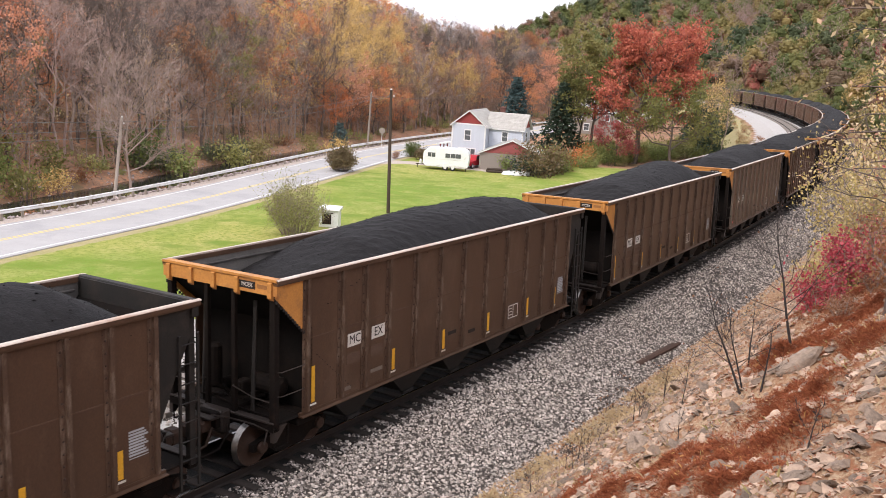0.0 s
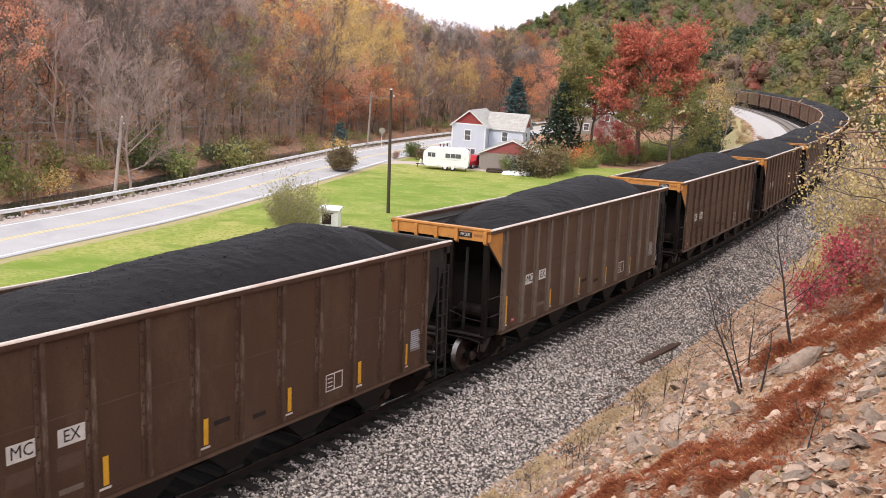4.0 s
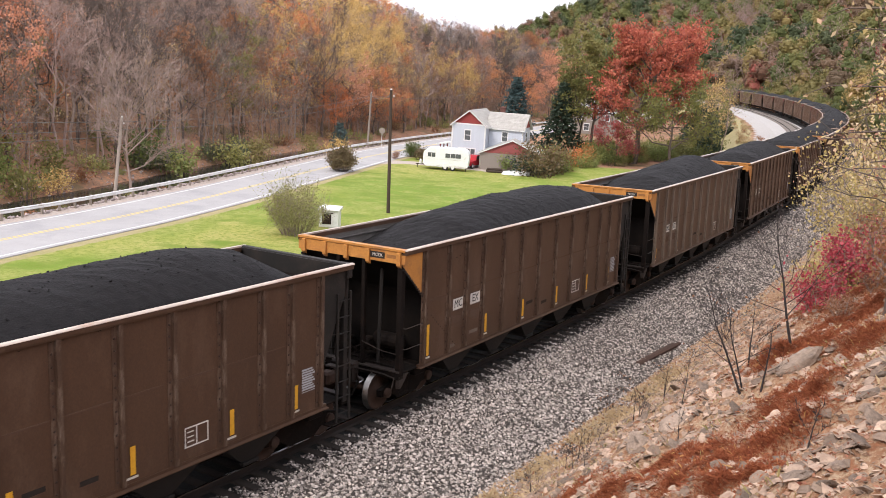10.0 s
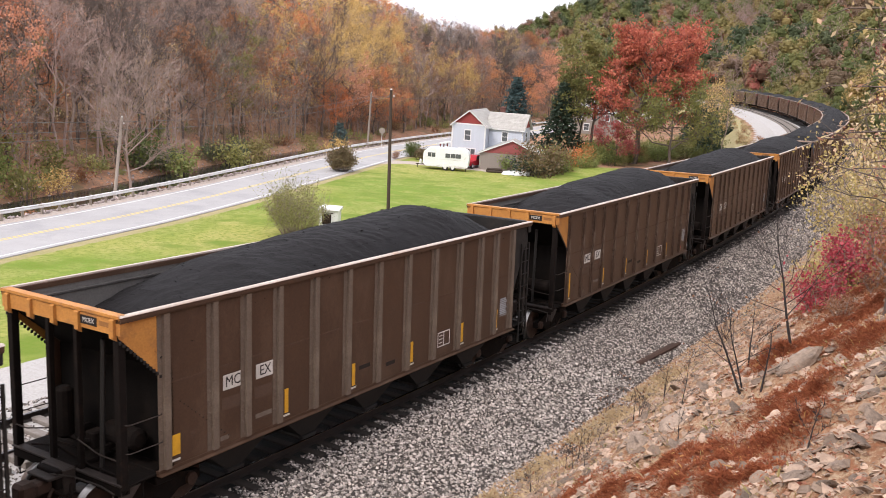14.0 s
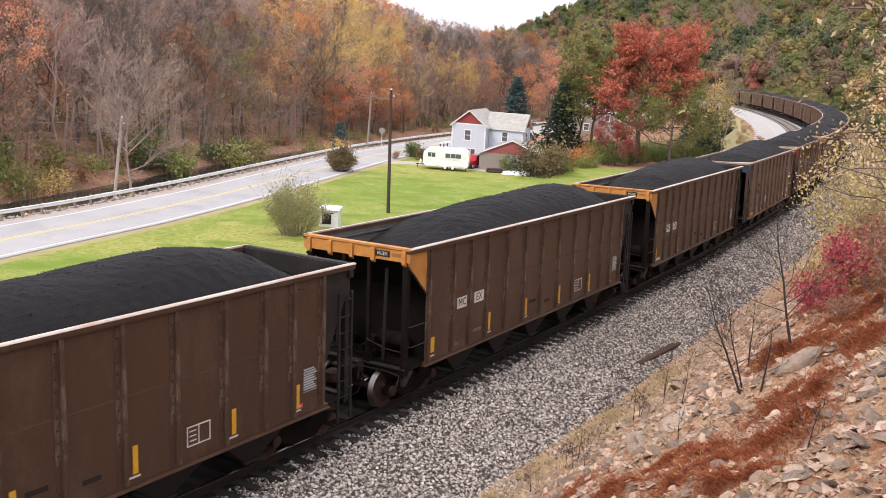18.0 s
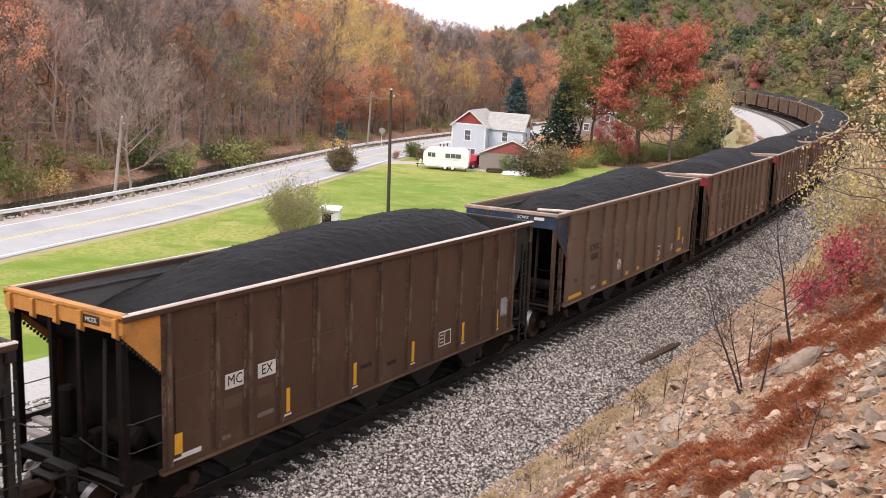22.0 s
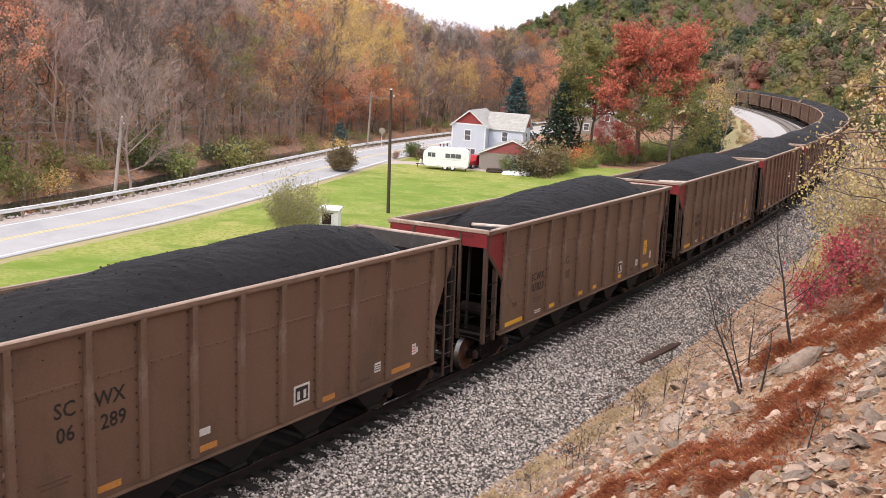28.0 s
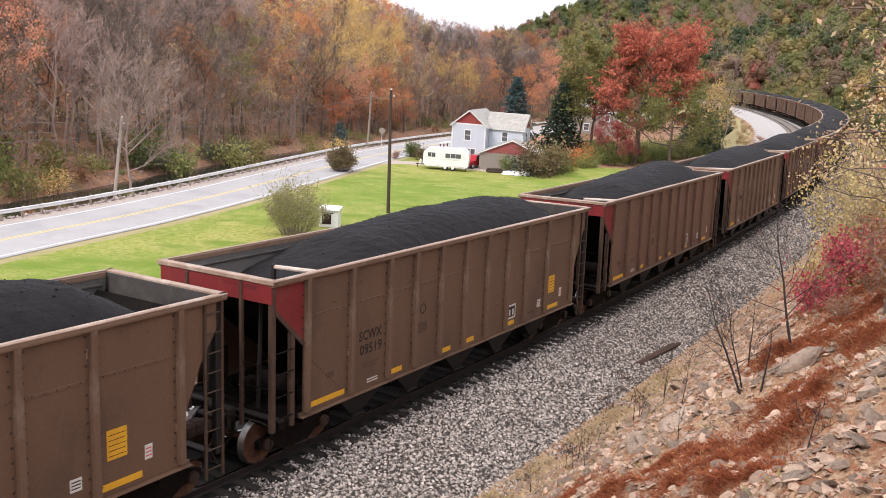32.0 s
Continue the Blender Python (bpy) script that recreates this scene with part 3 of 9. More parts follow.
ROAD_END = float(ROAD_L[-1])
road = tagged(new("road", ribbon("road", -3.75, 3.75, 0, ROAD_END, 0.06, ASPHALT, thick=0.3)), "grey two-lane asphalt road with worn lines", "road", kind="structure")
part("edge_line", ribbon("edge_line", -3.38, -3.24, 0, ROAD_END, 0.064, ROAD_WHITE, thick=0.003), None, road)
part("edge_line", ribbon("edge_line", 3.24, 3.38, 0, ROAD_END, 0.064, ROAD_WHITE, thick=0.003), None, road)
part("centre_line", ribbon("centre_line", -0.20, -0.08, 0, ROAD_END, 0.064, ROAD_YELLOW, thick=0.003), None, road, "faded double yellow line")
part("centre_line", ribbon("centre_line", 0.08, 0.20, 0, ROAD_END, 0.064, ROAD_YELLOW, thick=0.003), None, road, "faded double yellow line")

GALV = material("dull_galvanised_steel", (0.72, 0.72, 0.71), (0.6, 0.59, 0.58), scale=1.5, fine=20, rough=0.5, metal=0.15, bump=0.1, spots=(0.30, 0.22, 0.17), spot_scale=0.8)
POST_WOOD = material("grey_weathered_wood", (0.28, 0.24, 0.20), (0.20, 0.17, 0.14), scale=3, fine=30, rough=0.9, bump=0.4, stretch=(1, 1, 0.15))


def guard_rail():
    rail = thing("guard_rail", "weathered steel guard rail on posts along the road", "guard rail")
    prof = ((0.00, 0.42), (0.05, 0.46), (0.05, 0.52), (0.0, 0.57), (0.05, 0.62), (0.05, 0.68), (0.0, 0.72), (-0.02, 0.72), (-0.02, 0.42))
    a0, a1 = 60.0, ROAD_END - 70
    seg = 11.4
    a = a0
    while a < a1:
        V, F = [], []
        for i in range(5):
            aa = a + seg * i / 4
            for de, z in prof:
                x, y, _ = on_road(aa, 4.75 - de)
                V.append((x, y, float(valley(np.array(y))) + z + 0.08))
        n = len(prof)
        for i in range(4):
            for k in range(n):
                F.append((i * n + k, i * n + (k + 1) % n, (i + 1) * n + (k + 1) % n, (i + 1) * n + k))
        part("rail_beam", soup("rail_beam", V, F, GALV), None, rail)
        a += seg
    me = Geo().box(-0.07, 0.07, -0.09, 0.09, -0.5, 0.82, 0.012).mesh("post", POST_WOOD)
    a = a0 + 1
    while a < a1:
        x, y, h = on_road(a, 4.90)
        ob = part("post", me, None, rail)
        ob.matrix_basis = pose(x, y, float(valley(np.array(y))) + 0.0, 0, 0, -math.degrees(h))
        a += 1.9
    return rail


guard_rail()

# ---- brook beyond the road ----
WATER = material("dark_brook_water", (0.02, 0.022, 0.018), (0.03, 0.03, 0.024), scale=0.6, fine=3.0, rough=0.12, bump=0.25, gloss=0.5)
tagged(new("brook_water", ribbon("brook_water", 9.4, 16.4, 40, ROAD_END - 60, -1.55, WATER, thick=0.02)), "narrow dark brook below the road", "brook", kind="structure")

# ---- ballast, ties and rails ----
# Bed is much darker than its loose stones, painting shade into their gaps.
BALLAST = material("grey_crushed_stone", (0.070, 0.058, 0.051), (0.036, 0.030, 0.027), scale=16, fine=45, rough=0.9, bump=1.0)
STONE = material("crushed_limestone_pieces", (0.40, 0.362, 0.330), (0.20, 0.165, 0.143), scale=14, fine=60, rough=0.9, bump=0.4, per_island=0.85)
DUSTY_STONE = material("coal_dusted_stone", (0.125, 0.105, 0.092), (0.075, 0.062, 0.055), scale=9, fine=60, rough=0.95, bump=0.4, per_island=0.7)
# Creosoted wood, taken darker to carry shade from the cars above.
TIE = material("creosoted_tie_wood", (0.029, 0.0215, 0.017), (0.0145, 0.011, 0.0092), scale=4, fine=40, rough=0.95, bump=0.5, per_object=0.25, stretch=(0.3, 1, 1))
OLD_TIE = material("dusty_grey_tie_wood", (0.21, 0.185, 0.165), (0.14, 0.12, 0.105), scale=4, fine=40, rough=0.95, bump=0.5, stretch=(0.3, 1, 1))
RAIL_SIDE = material("rusty_rail_steel", (0.022, 0.015, 0.012), (0.014, 0.010, 0.009), scale=3, fine=30, rough=0.8, bump=0.2)
RAIL_TOP = material("bright_rail_head", (0.15, 0.14, 0.135), (0.10, 0.095, 0.09), scale=2, fine=20, rough=0.22, metal=1.0, bump=0.02)




def sweep(name, prof, s0, s1, mat, step=2.0, closed=True, smooth=False):
    """A profile of (offset, height above rail level) drawn along the line."""
    S = np.linspace(s0, s1, max(2, int((s1 - s0) / step)))
    n = len(prof)
    V = np.empty((len(S), n, 3))
    for k, (d, z) in enumerate(prof):
        x, y, _ = on_line(S, d)
        V[:, k] = np.stack([x, y, GRADE * S + np.clip(d, -2.2, 2.2) * math.sin(CANT) + z], -1)
    i = np.arange(len(S) - 1)[:, None] * n
    k = np.arange(n if closed else n - 1)[None, :]
    F = np.stack([i + k, i + (k + 1) % n, i + n + (k + 1) % n, i + n + k], -1).reshape(-1, 4)
    return soup(name, V.reshape(-1, 3), F, mat, smooth)


# Coal dust, with the shade beneath the train put into its black.
FOULED_SHADE = material("coal_fouled_ballast", (0.0075, 0.0066, 0.0061), (0.0042, 0.0037, 0.0035), scale=10, fine=40, rough=0.95, bump=1.0)
track_bed = tagged(new("track_bed", sweep("track_bed", ((-1.9, -0.6), (-1.9, -0.25), (0.0, -0.24), (1.7, -0.24), (2.15, -0.31), (4.35, -0.98), (5.2, -1.6)), -240, 580, BALLAST, closed=False)), "crushed stone bed of the railway, darkened for shaded gaps", "track bed", kind="structure")


PALE_STONE = material("pale_crushed_stone", (0.42, 0.40, 0.38), (0.28, 0.265, 0.25), scale=14, fine=30, rough=0.9, bump=1.0)
tagged(part("pale_bed", sweep("pale_bed", ((-11.2, -1.7), (-10.5, -0.92), (-7.6, -0.80), (-6.4, -0.36), (-5.9, -0.195), (-2.8, -0.19), (-1.88, -0.292)), -240, 580, PALE_STONE, closed=False), None, track_bed), "pale crushed stone beside the second track")
fouled = sweep("fouled_bed", ((-1.75, -0.225), (-1.2, -0.205), (0.0, -0.20), (1.2, -0.198), (1.62, -0.21)), -240, 580, FOULED_SHADE, closed=False)
tagged(part("fouled_bed", fouled, None, track_bed), "coal-dusted stone between the rails, blackened for the train's shade")


def make_track(c, label):
    track = thing("railway_track", label, "railway track", kind="structure")
    for side in (-1, 1):
        m = c + side * 0.7525
        part("rail", sweep("rail", ((m - 0.07, -0.172), (m - 0.07, -0.162), (m - 0.012, -0.14), (m - 0.010, -0.045), (m - 0.034, -0.036), (m - 0.036, -0.008), (m + 0.036, -0.008), (m + 0.034, -0.036), (m + 0.010, -0.045), (m + 0.012, -0.14), (m + 0.07, -0.162), (m + 0.07, -0.172)), -240, 580, RAIL_SIDE), None, track)
        part("rail_head", sweep("rail_head", ((m - 0.035, -0.01), (m - 0.030, 0.0), (m + 0.030, 0.0), (m + 0.035, -0.01)), -240, 580, RAIL_TOP), None, track, "bright worn running surface")
    base = Geo().box(-1.42, 1.42, -0.115, 0.115, -0.345, -0.165, 0.015).mesh("tie", TIE)
    r = random.Random(5)
    far = []
    s = -236.0
    while s < 575:
        x, y, h = on_line(s, c)
        m = Matrix.Translation((x, y, GRADE * s + c * math.sin(CANT) * (c > -1))) @ Euler((0, -CANT, -h + r.uniform(-0.02, 0.02))).to_matrix().to_4x4() @ Matrix.Translation((r.uniform(-0.05, 0.05), 0, 0))
        if c == 0.0 and -14 < s < 120:
            ob = part("tie", base, None, track)
            ob.matrix_basis = m
        else:
            far.append(np.array([(m @ v.co)[:] for v in base.vertices]) if s > -40 and s < 330 else None)
        s += 0.52
    far = [f for f in far if f is not None]
    if far:
        faces = [tuple(p.vertices) for p in base.polygons if len(p.vertices) == 4]
        n = len(base.vertices)
        V = np.concatenate(far)
        F = (np.array(faces)[None] + np.arange(len(far))[:, None, None] * n).reshape(-1, 4)
        tagged(part("far_ties", soup("far_ties", V, F, TIE if c == 0.0 else OLD_TIE), None, track), "wooden ties", kind="stuff")
    return track


make_track(0.0, "main line of worn steel rails on dark wooden ties")
make_track(-4.3, "second track of rusty rails beside the main line")


def pebbles(name, places, sizes, mat, seed, flat=0.75, simple=False):
    """Many small angular stones in one mesh."""
    r = np.random.RandomState(seed)
    n = len(places)
    base = np.array([(1, 0, 0), (0, 1, 0), (-1, 0, 0), (0, -1, 0), (0, 0, 1), (0, 0, -1)], float)
    F = np.array([(0, 1, 4), (1, 2, 4), (2, 3, 4), (3, 0, 4), (1, 0, 5), (2, 1, 5), (3, 2, 5), (0, 3, 5)])
    if simple:
        base = np.array([(0.9, 0, -0.4), (-0.5, 0.85, -0.4), (-0.5, -0.85, -0.4), (0, 0, 0.75)])
        F = np.array([(0, 1, 3), (1, 2, 3), (2, 0, 3), (0, 2, 1)])
    m = len(base)
    V = base[None] * (0.6 + 0.7 * r.rand(n, m, 1)) + r.uniform(-0.3, 0.3, (n, m, 3))
    a, b = r.rand(n) * 6.28, r.uniform(-0.7, 0.7, n)
    ca, sa, cb, sb = np.cos(a), np.sin(a), np.cos(b), np.sin(b)
    x, y, z = V[..., 0], V[..., 1], V[..., 2] * flat
    y, z = y * cb[:, None] - z * sb[:, None], y * sb[:, None] + z * cb[:, None]
    x, y = x * ca[:, None] - y * sa[:, None], x * sa[:, None] + y * ca[:, None]
    V = np.stack([x, y, z], -1) * np.asarray(sizes)[:, None, None] + np.asarray(places)[:, None]
    return soup(name, V.reshape(-1, 3), (F[None] + np.arange(n)[:, None, None] * m).reshape(-1, 3), mat)


def bed_level(d):
    return np.interp(d, (-7.4, -6.4, -5.9, -2.8, -2.0, 0.0, 1.2, 1.7, 2.15, 4.35, 5.2), (-0.83, -0.36, -0.195, -0.19, -0.29, -0.20, -0.198, -0.215, -0.31, -0.98, -1.6)) + np.clip(d, -2.2, 2.2) * math.sin(CANT)


def ballast_stones():
    r = np.random.RandomState(3)
    out, sizes = [], []
    for s0, s1, per, size in ((-4, 14, 620, 0.033), (14, 30, 460, 0.037), (30, 55, 190, 0.050), (55, 110, 40, 0.078)):
        n = int((s1 - s0) * 3.5 * per)
        s, d = r.uniform(s0, s1, n), 4.6 - 3.60 * r.rand(n) ** 1.05
        x, y, _ = on_line(s, d)
        out.append(np.stack([x, y, GRADE * s + bed_level(d) + r.uniform(-0.012, 0.036, n)], -1))
        sizes.append(size * r.uniform(0.55, 1.6, n))
    n = 12000
    s, d = r.uniform(-10, 20, n), r.uniform(-7, -1.5, n)
    x, y, _ = on_line(s, d)
    out.append(np.stack([x, y, GRADE * s + bed_level(d) + 0.012], -1))
    sizes.append(0.04 * r.uniform(0.65, 1.5, n))
    n = 7000
    s, d = -4 + 64 * r.rand(n) ** 1.4, 4.35 + np.abs(r.normal(0, 0.38, n))
    x, y, _ = on_line(s, d)
    out.append(np.stack([x, y, np.maximum(height(x, y), GRADE * s + bed_level(d)) + 0.01], -1))
    sizes.append(0.036 * r.uniform(0.5, 1.4, n))
    P, Q = np.concatenate(out), np.concatenate(sizes)
    along, off = to_line(P[:, 0], P[:, 1])
    clear = (np.abs(off) > 1.44) | (np.abs((along + 236.0) % 0.52 - 0.26) < 0.12)
    P, Q = P[clear], Q[clear]
    off = to_line(P[:, 0], P[:, 1])[1]
    dirty = (r.rand(len(P)) < np.interp(off, (1.0, 1.3, 1.7, 2.4, 3.4, 4.6), (0.85, 0.5, 0.25, 0.13, 0.10, 0.18)))
    tagged(new("dusty_ballast_stones", pebbles("dusty_ballast_stones", P[dirty], Q[dirty], DUSTY_STONE, 6, 0.8, True)), "coal-dusted dark crushed stone along the ties", "ballast", kind="stuff")
    P, Q = P[~dirty], Q[~dirty]
    near = to_line(P[:, 0], P[:, 1])[0] < 20
    for some, plain in ((near, False), (~near, True)):
        ob = new("ballast_stones", pebbles("ballast_stones", P[some], Q[some], STONE, 4, 0.72, plain))
        tagged(ob, "loose grey and white crushed stone ballast", "ballast", kind="stuff")


ballast_stones()


RIPRAP = material("pinkish_grey_riprap", (0.36, 0.30, 0.28), (0.25, 0.21, 0.20), scale=4, fine=30, rough=0.95, bump=0.5, per_island=0.4)


def riprap():
    r = np.random.RandomState(12)
    n = 6000
    a, e = 62 + 130 * r.rand(n), 5.0 + 4.2 * r.rand(n) ** 1.3
    e[4400:] = 9.0 + 10 * r.rand(n - 4400)
    x, y = np.empty(n), np.empty(n)
    for i in range(n):
        x[i], y[i], _ = on_road(a[i], e[i])
    P = np.stack([x, y, height(x, y) + 0.05], -1)
    tagged(new("riprap_stones", pebbles("riprap_stones", P, 0.07 + 0.17 * r.rand(n) ** 2, RIPRAP, 13, 0.7)), "pinkish broken stone under the guard rail and in the brook", "stones", kind="stuff")


riprap()


# ---- hopper cars ----
TOP, SILL, HALF_L, HALF_W, SIDE_L = 4.007, 1.05, 7.106, 1.60, 6.24


def strip_grid(fn, nu, nv):
    """A grid of fn(u, v) for u, v from 0 to 1."""
    V = [fn(i / nu, j / nv) for i in range(nu + 1) for j in range(nv + 1)]
    F = [(i * (nv + 1) + j, (i + 1) * (nv + 1) + j, (i + 1) * (nv + 1) + j + 1, i * (nv + 1) + j + 1) for i in range(nu) for j in range(nv)]
    return V, F


def rivet(g, x, y, z, axis_, r=0.016):
    o = [i for i in range(3) if i != axis_]
    ring = []
    c = (x, y, z)
    for k in range(5):
        p = list(c)
        p[o[0]] += r * math.cos(k * 1.2566)
        p[o[1]] += r * math.sin(k * 1.2566)
        ring.append(p)
    tip = list(c)
    tip[axis_] += math.copysign(r * 0.9, c[axis_])
    g.add(ring + [tip], [(k, (k + 1) % 5, 5) for k in range(5)])


def coal_mesh(seed, lumps=700, rear_gap=0.9):
    """A heaped load with lumps; lower at the front end."""
    r = np.random.RandomState(seed)
    ny, nx = 84, 20
    v, u = np.meshgrid(np.linspace(0, 1, ny), np.linspace(-1, 1, nx), indexing="ij")
    y = -6.6 + v * (13.3 - rear_gap * 0.2)
    x = u * 1.49
    lump = r.uniform(-0.10, 0.10)
    crest = np.interp(v, (0, 0.06, 0.15, 0.26, 0.42, 0.62, 0.78, 0.88, 0.95, 1), (2.95, 3.25, 3.74, 4.18, 4.44 + lump * 0.7, 4.50, 4.54 - lump * 0.7, 4.40, 3.92, 3.45))
    side = np.interp(v, (0, 0.06, 0.15, 0.26, 0.80, 0.92, 1), (2.90, 3.15, 3.52, 3.80, 3.88, 3.72, 3.40))
    shape = np.clip(1 - np.abs(u) ** 2.3, 0, 1)
    z = side + (crest - side) * shape
    z += 0.016 * waves(x, y, 1.7, seed) + 0.007 * waves(x, y, 0.6, seed + 1) + r.uniform(-0.012, 0.012, z.shape)
    z += 0.035 * waves(x * 0.3, y, 3.4, seed + 2) * shape
    z = np.maximum(z, 3.72 - (np.minimum(y + 6.98, 6.98 - y)) * 0.862)
    i = np.arange(ny * nx).reshape(ny, nx)
    F = np.stack([i[:-1, :-1], i[:-1, 1:], i[1:, 1:], i[1:, :-1]], -1).reshape(-1, 4)
    V = np.stack([x, y, z], -1).reshape(-1, 3)
    tri = np.concatenate([F[:, [0, 1, 2]], F[:, [0, 2, 3]]])
    pick = r.randint(0, len(V), lumps)
    sizes = r.uniform(0.007, 0.019, lumps) * (1 + 0.8 * (r.rand(lumps) > 0.96))
    me = pebbles("lumps", V[pick] + r.uniform(-0.08, 0.08, (lumps, 3)) * (1, 1, 0.0) - (0, 0, 0.004), sizes, COAL, seed)
    LV = np.array([p.co[:] for p in me.vertices])
    LF = np.array([tuple(p.vertices) for p in me.polygons]) + len(V)
    bpy.data.meshes.remove(me)
    return soup("coal_load", np.concatenate([V, LV]), np.concatenate([tri, LF]), COAL)


def wheelset_mesh():
    g = Geo()
    g.tube([(-1.0, 0, 0), (-0.62, 0, 0), (0.62, 0, 0), (1.0, 0, 0)], [0.075, 0.085, 0.085, 0.075], 12)
    for s in (-1, 1):
        g.lathe([(s * 0.90, 0.08), (s * 0.90, 0.13), (s * 0.845, 0.15), (s * 0.815, 0.36), (s * 0.845, 0.39), (s * 0.845, 0.448)], 0, (0, 0, 0), 22)
        g.lathe([(s * 0.705, 0.40), (s * 0.73, 0.36), (s * 0.75, 0.15), (s * 0.72, 0.10)], 0, (0, 0, 0), 22)
    return g.mesh("wheelset", RUST, True)


def tread_mesh(s):
    g = Geo()
    if s:
        g.lathe([(s * 0.845, 0.446), (s * 0.838, 0.455), (s * 0.735, 0.46), (s * 0.722, 0.482), (s * 0.708, 0.482), (s * 0.705, 0.40)], 0, (0, 0, 0), 32)
    return g.mesh("tread", STEEL, True)


WHEELSET, TREADS = wheelset_mesh(), (tread_mesh(-1), tread_mesh(1))


def make_truck(car, yc, axles):
    """A three-piece truck; its wheelsets turn."""
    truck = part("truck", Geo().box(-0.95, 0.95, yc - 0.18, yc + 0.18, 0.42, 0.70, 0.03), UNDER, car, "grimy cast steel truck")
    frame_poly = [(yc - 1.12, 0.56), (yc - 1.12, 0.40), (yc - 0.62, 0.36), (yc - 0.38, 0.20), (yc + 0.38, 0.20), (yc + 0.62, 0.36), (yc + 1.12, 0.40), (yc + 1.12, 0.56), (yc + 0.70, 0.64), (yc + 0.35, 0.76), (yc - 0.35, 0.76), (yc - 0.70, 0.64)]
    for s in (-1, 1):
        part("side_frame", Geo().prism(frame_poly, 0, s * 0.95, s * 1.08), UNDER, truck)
        for y in (yc - 0.89, yc + 0.89):
            part("bearing_cap", Geo().lathe([(s * 1.0, 0.0), (s * 1.0, 0.13), (s * 1.15, 0.12), (s * 1.17, 0.05), (s * 1.17, 0.0)], 0, (0, y, 0.46), 12), RUST, truck)
        part("spring_nest", Geo().tube([(s * 1.0, yc - 0.12, 0.22), (s * 1.0, yc - 0.12, 0.44)], 0.07, 8).tube([(s * 1.0, yc + 0.12, 0.22), (s * 1.0, yc + 0.12, 0.44)], 0.07, 8), RUST, truck)
    for y in (yc - 0.89, yc + 0.89):
        w = part("wheelset", WHEELSET, None, truck)
        w.location = (0, y, 0.46)
        for me in TREADS:
            t = part("tread", me, None, truck, "bright worn wheel tread")
            t.location = (0, y, 0.46)


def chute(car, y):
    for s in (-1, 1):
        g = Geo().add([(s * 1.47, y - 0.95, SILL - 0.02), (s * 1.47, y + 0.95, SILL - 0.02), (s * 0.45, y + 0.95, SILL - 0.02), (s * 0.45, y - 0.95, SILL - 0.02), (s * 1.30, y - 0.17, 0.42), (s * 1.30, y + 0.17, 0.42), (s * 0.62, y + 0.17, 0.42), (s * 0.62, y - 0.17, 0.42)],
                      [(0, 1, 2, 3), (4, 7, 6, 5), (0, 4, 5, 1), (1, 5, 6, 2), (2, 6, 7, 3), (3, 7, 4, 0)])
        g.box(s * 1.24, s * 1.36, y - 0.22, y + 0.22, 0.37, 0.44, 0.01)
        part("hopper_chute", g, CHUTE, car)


def flat_plate(g, x, y0, y1, z0, z1, t=0.004):
    """A thin plate on the side of the car."""
    g.box(x, x + math.copysign(t, x), y0, y1, z0, z1)
    return g


def side_text(name, text, size, mat, car, side, y, z, lift, squeeze=1.0, bold=0.013):
    """Letters on a side sheet, upright, read from outside."""
    ob = part(name, letters(text, size, mat, name, squeeze, bold), None, car)
    turn = Matrix(((0, 0, 1), (1, 0, 0), (0, 1, 0))) if side > 0 else Matrix(((0, 0, -1), (-1, 0, 0), (0, 1, 0)))
    ob.matrix_basis = Matrix.Translation((side * (HALF_W - 0.07 + lift), y, z)) @ turn.to_4x4()
    return ob


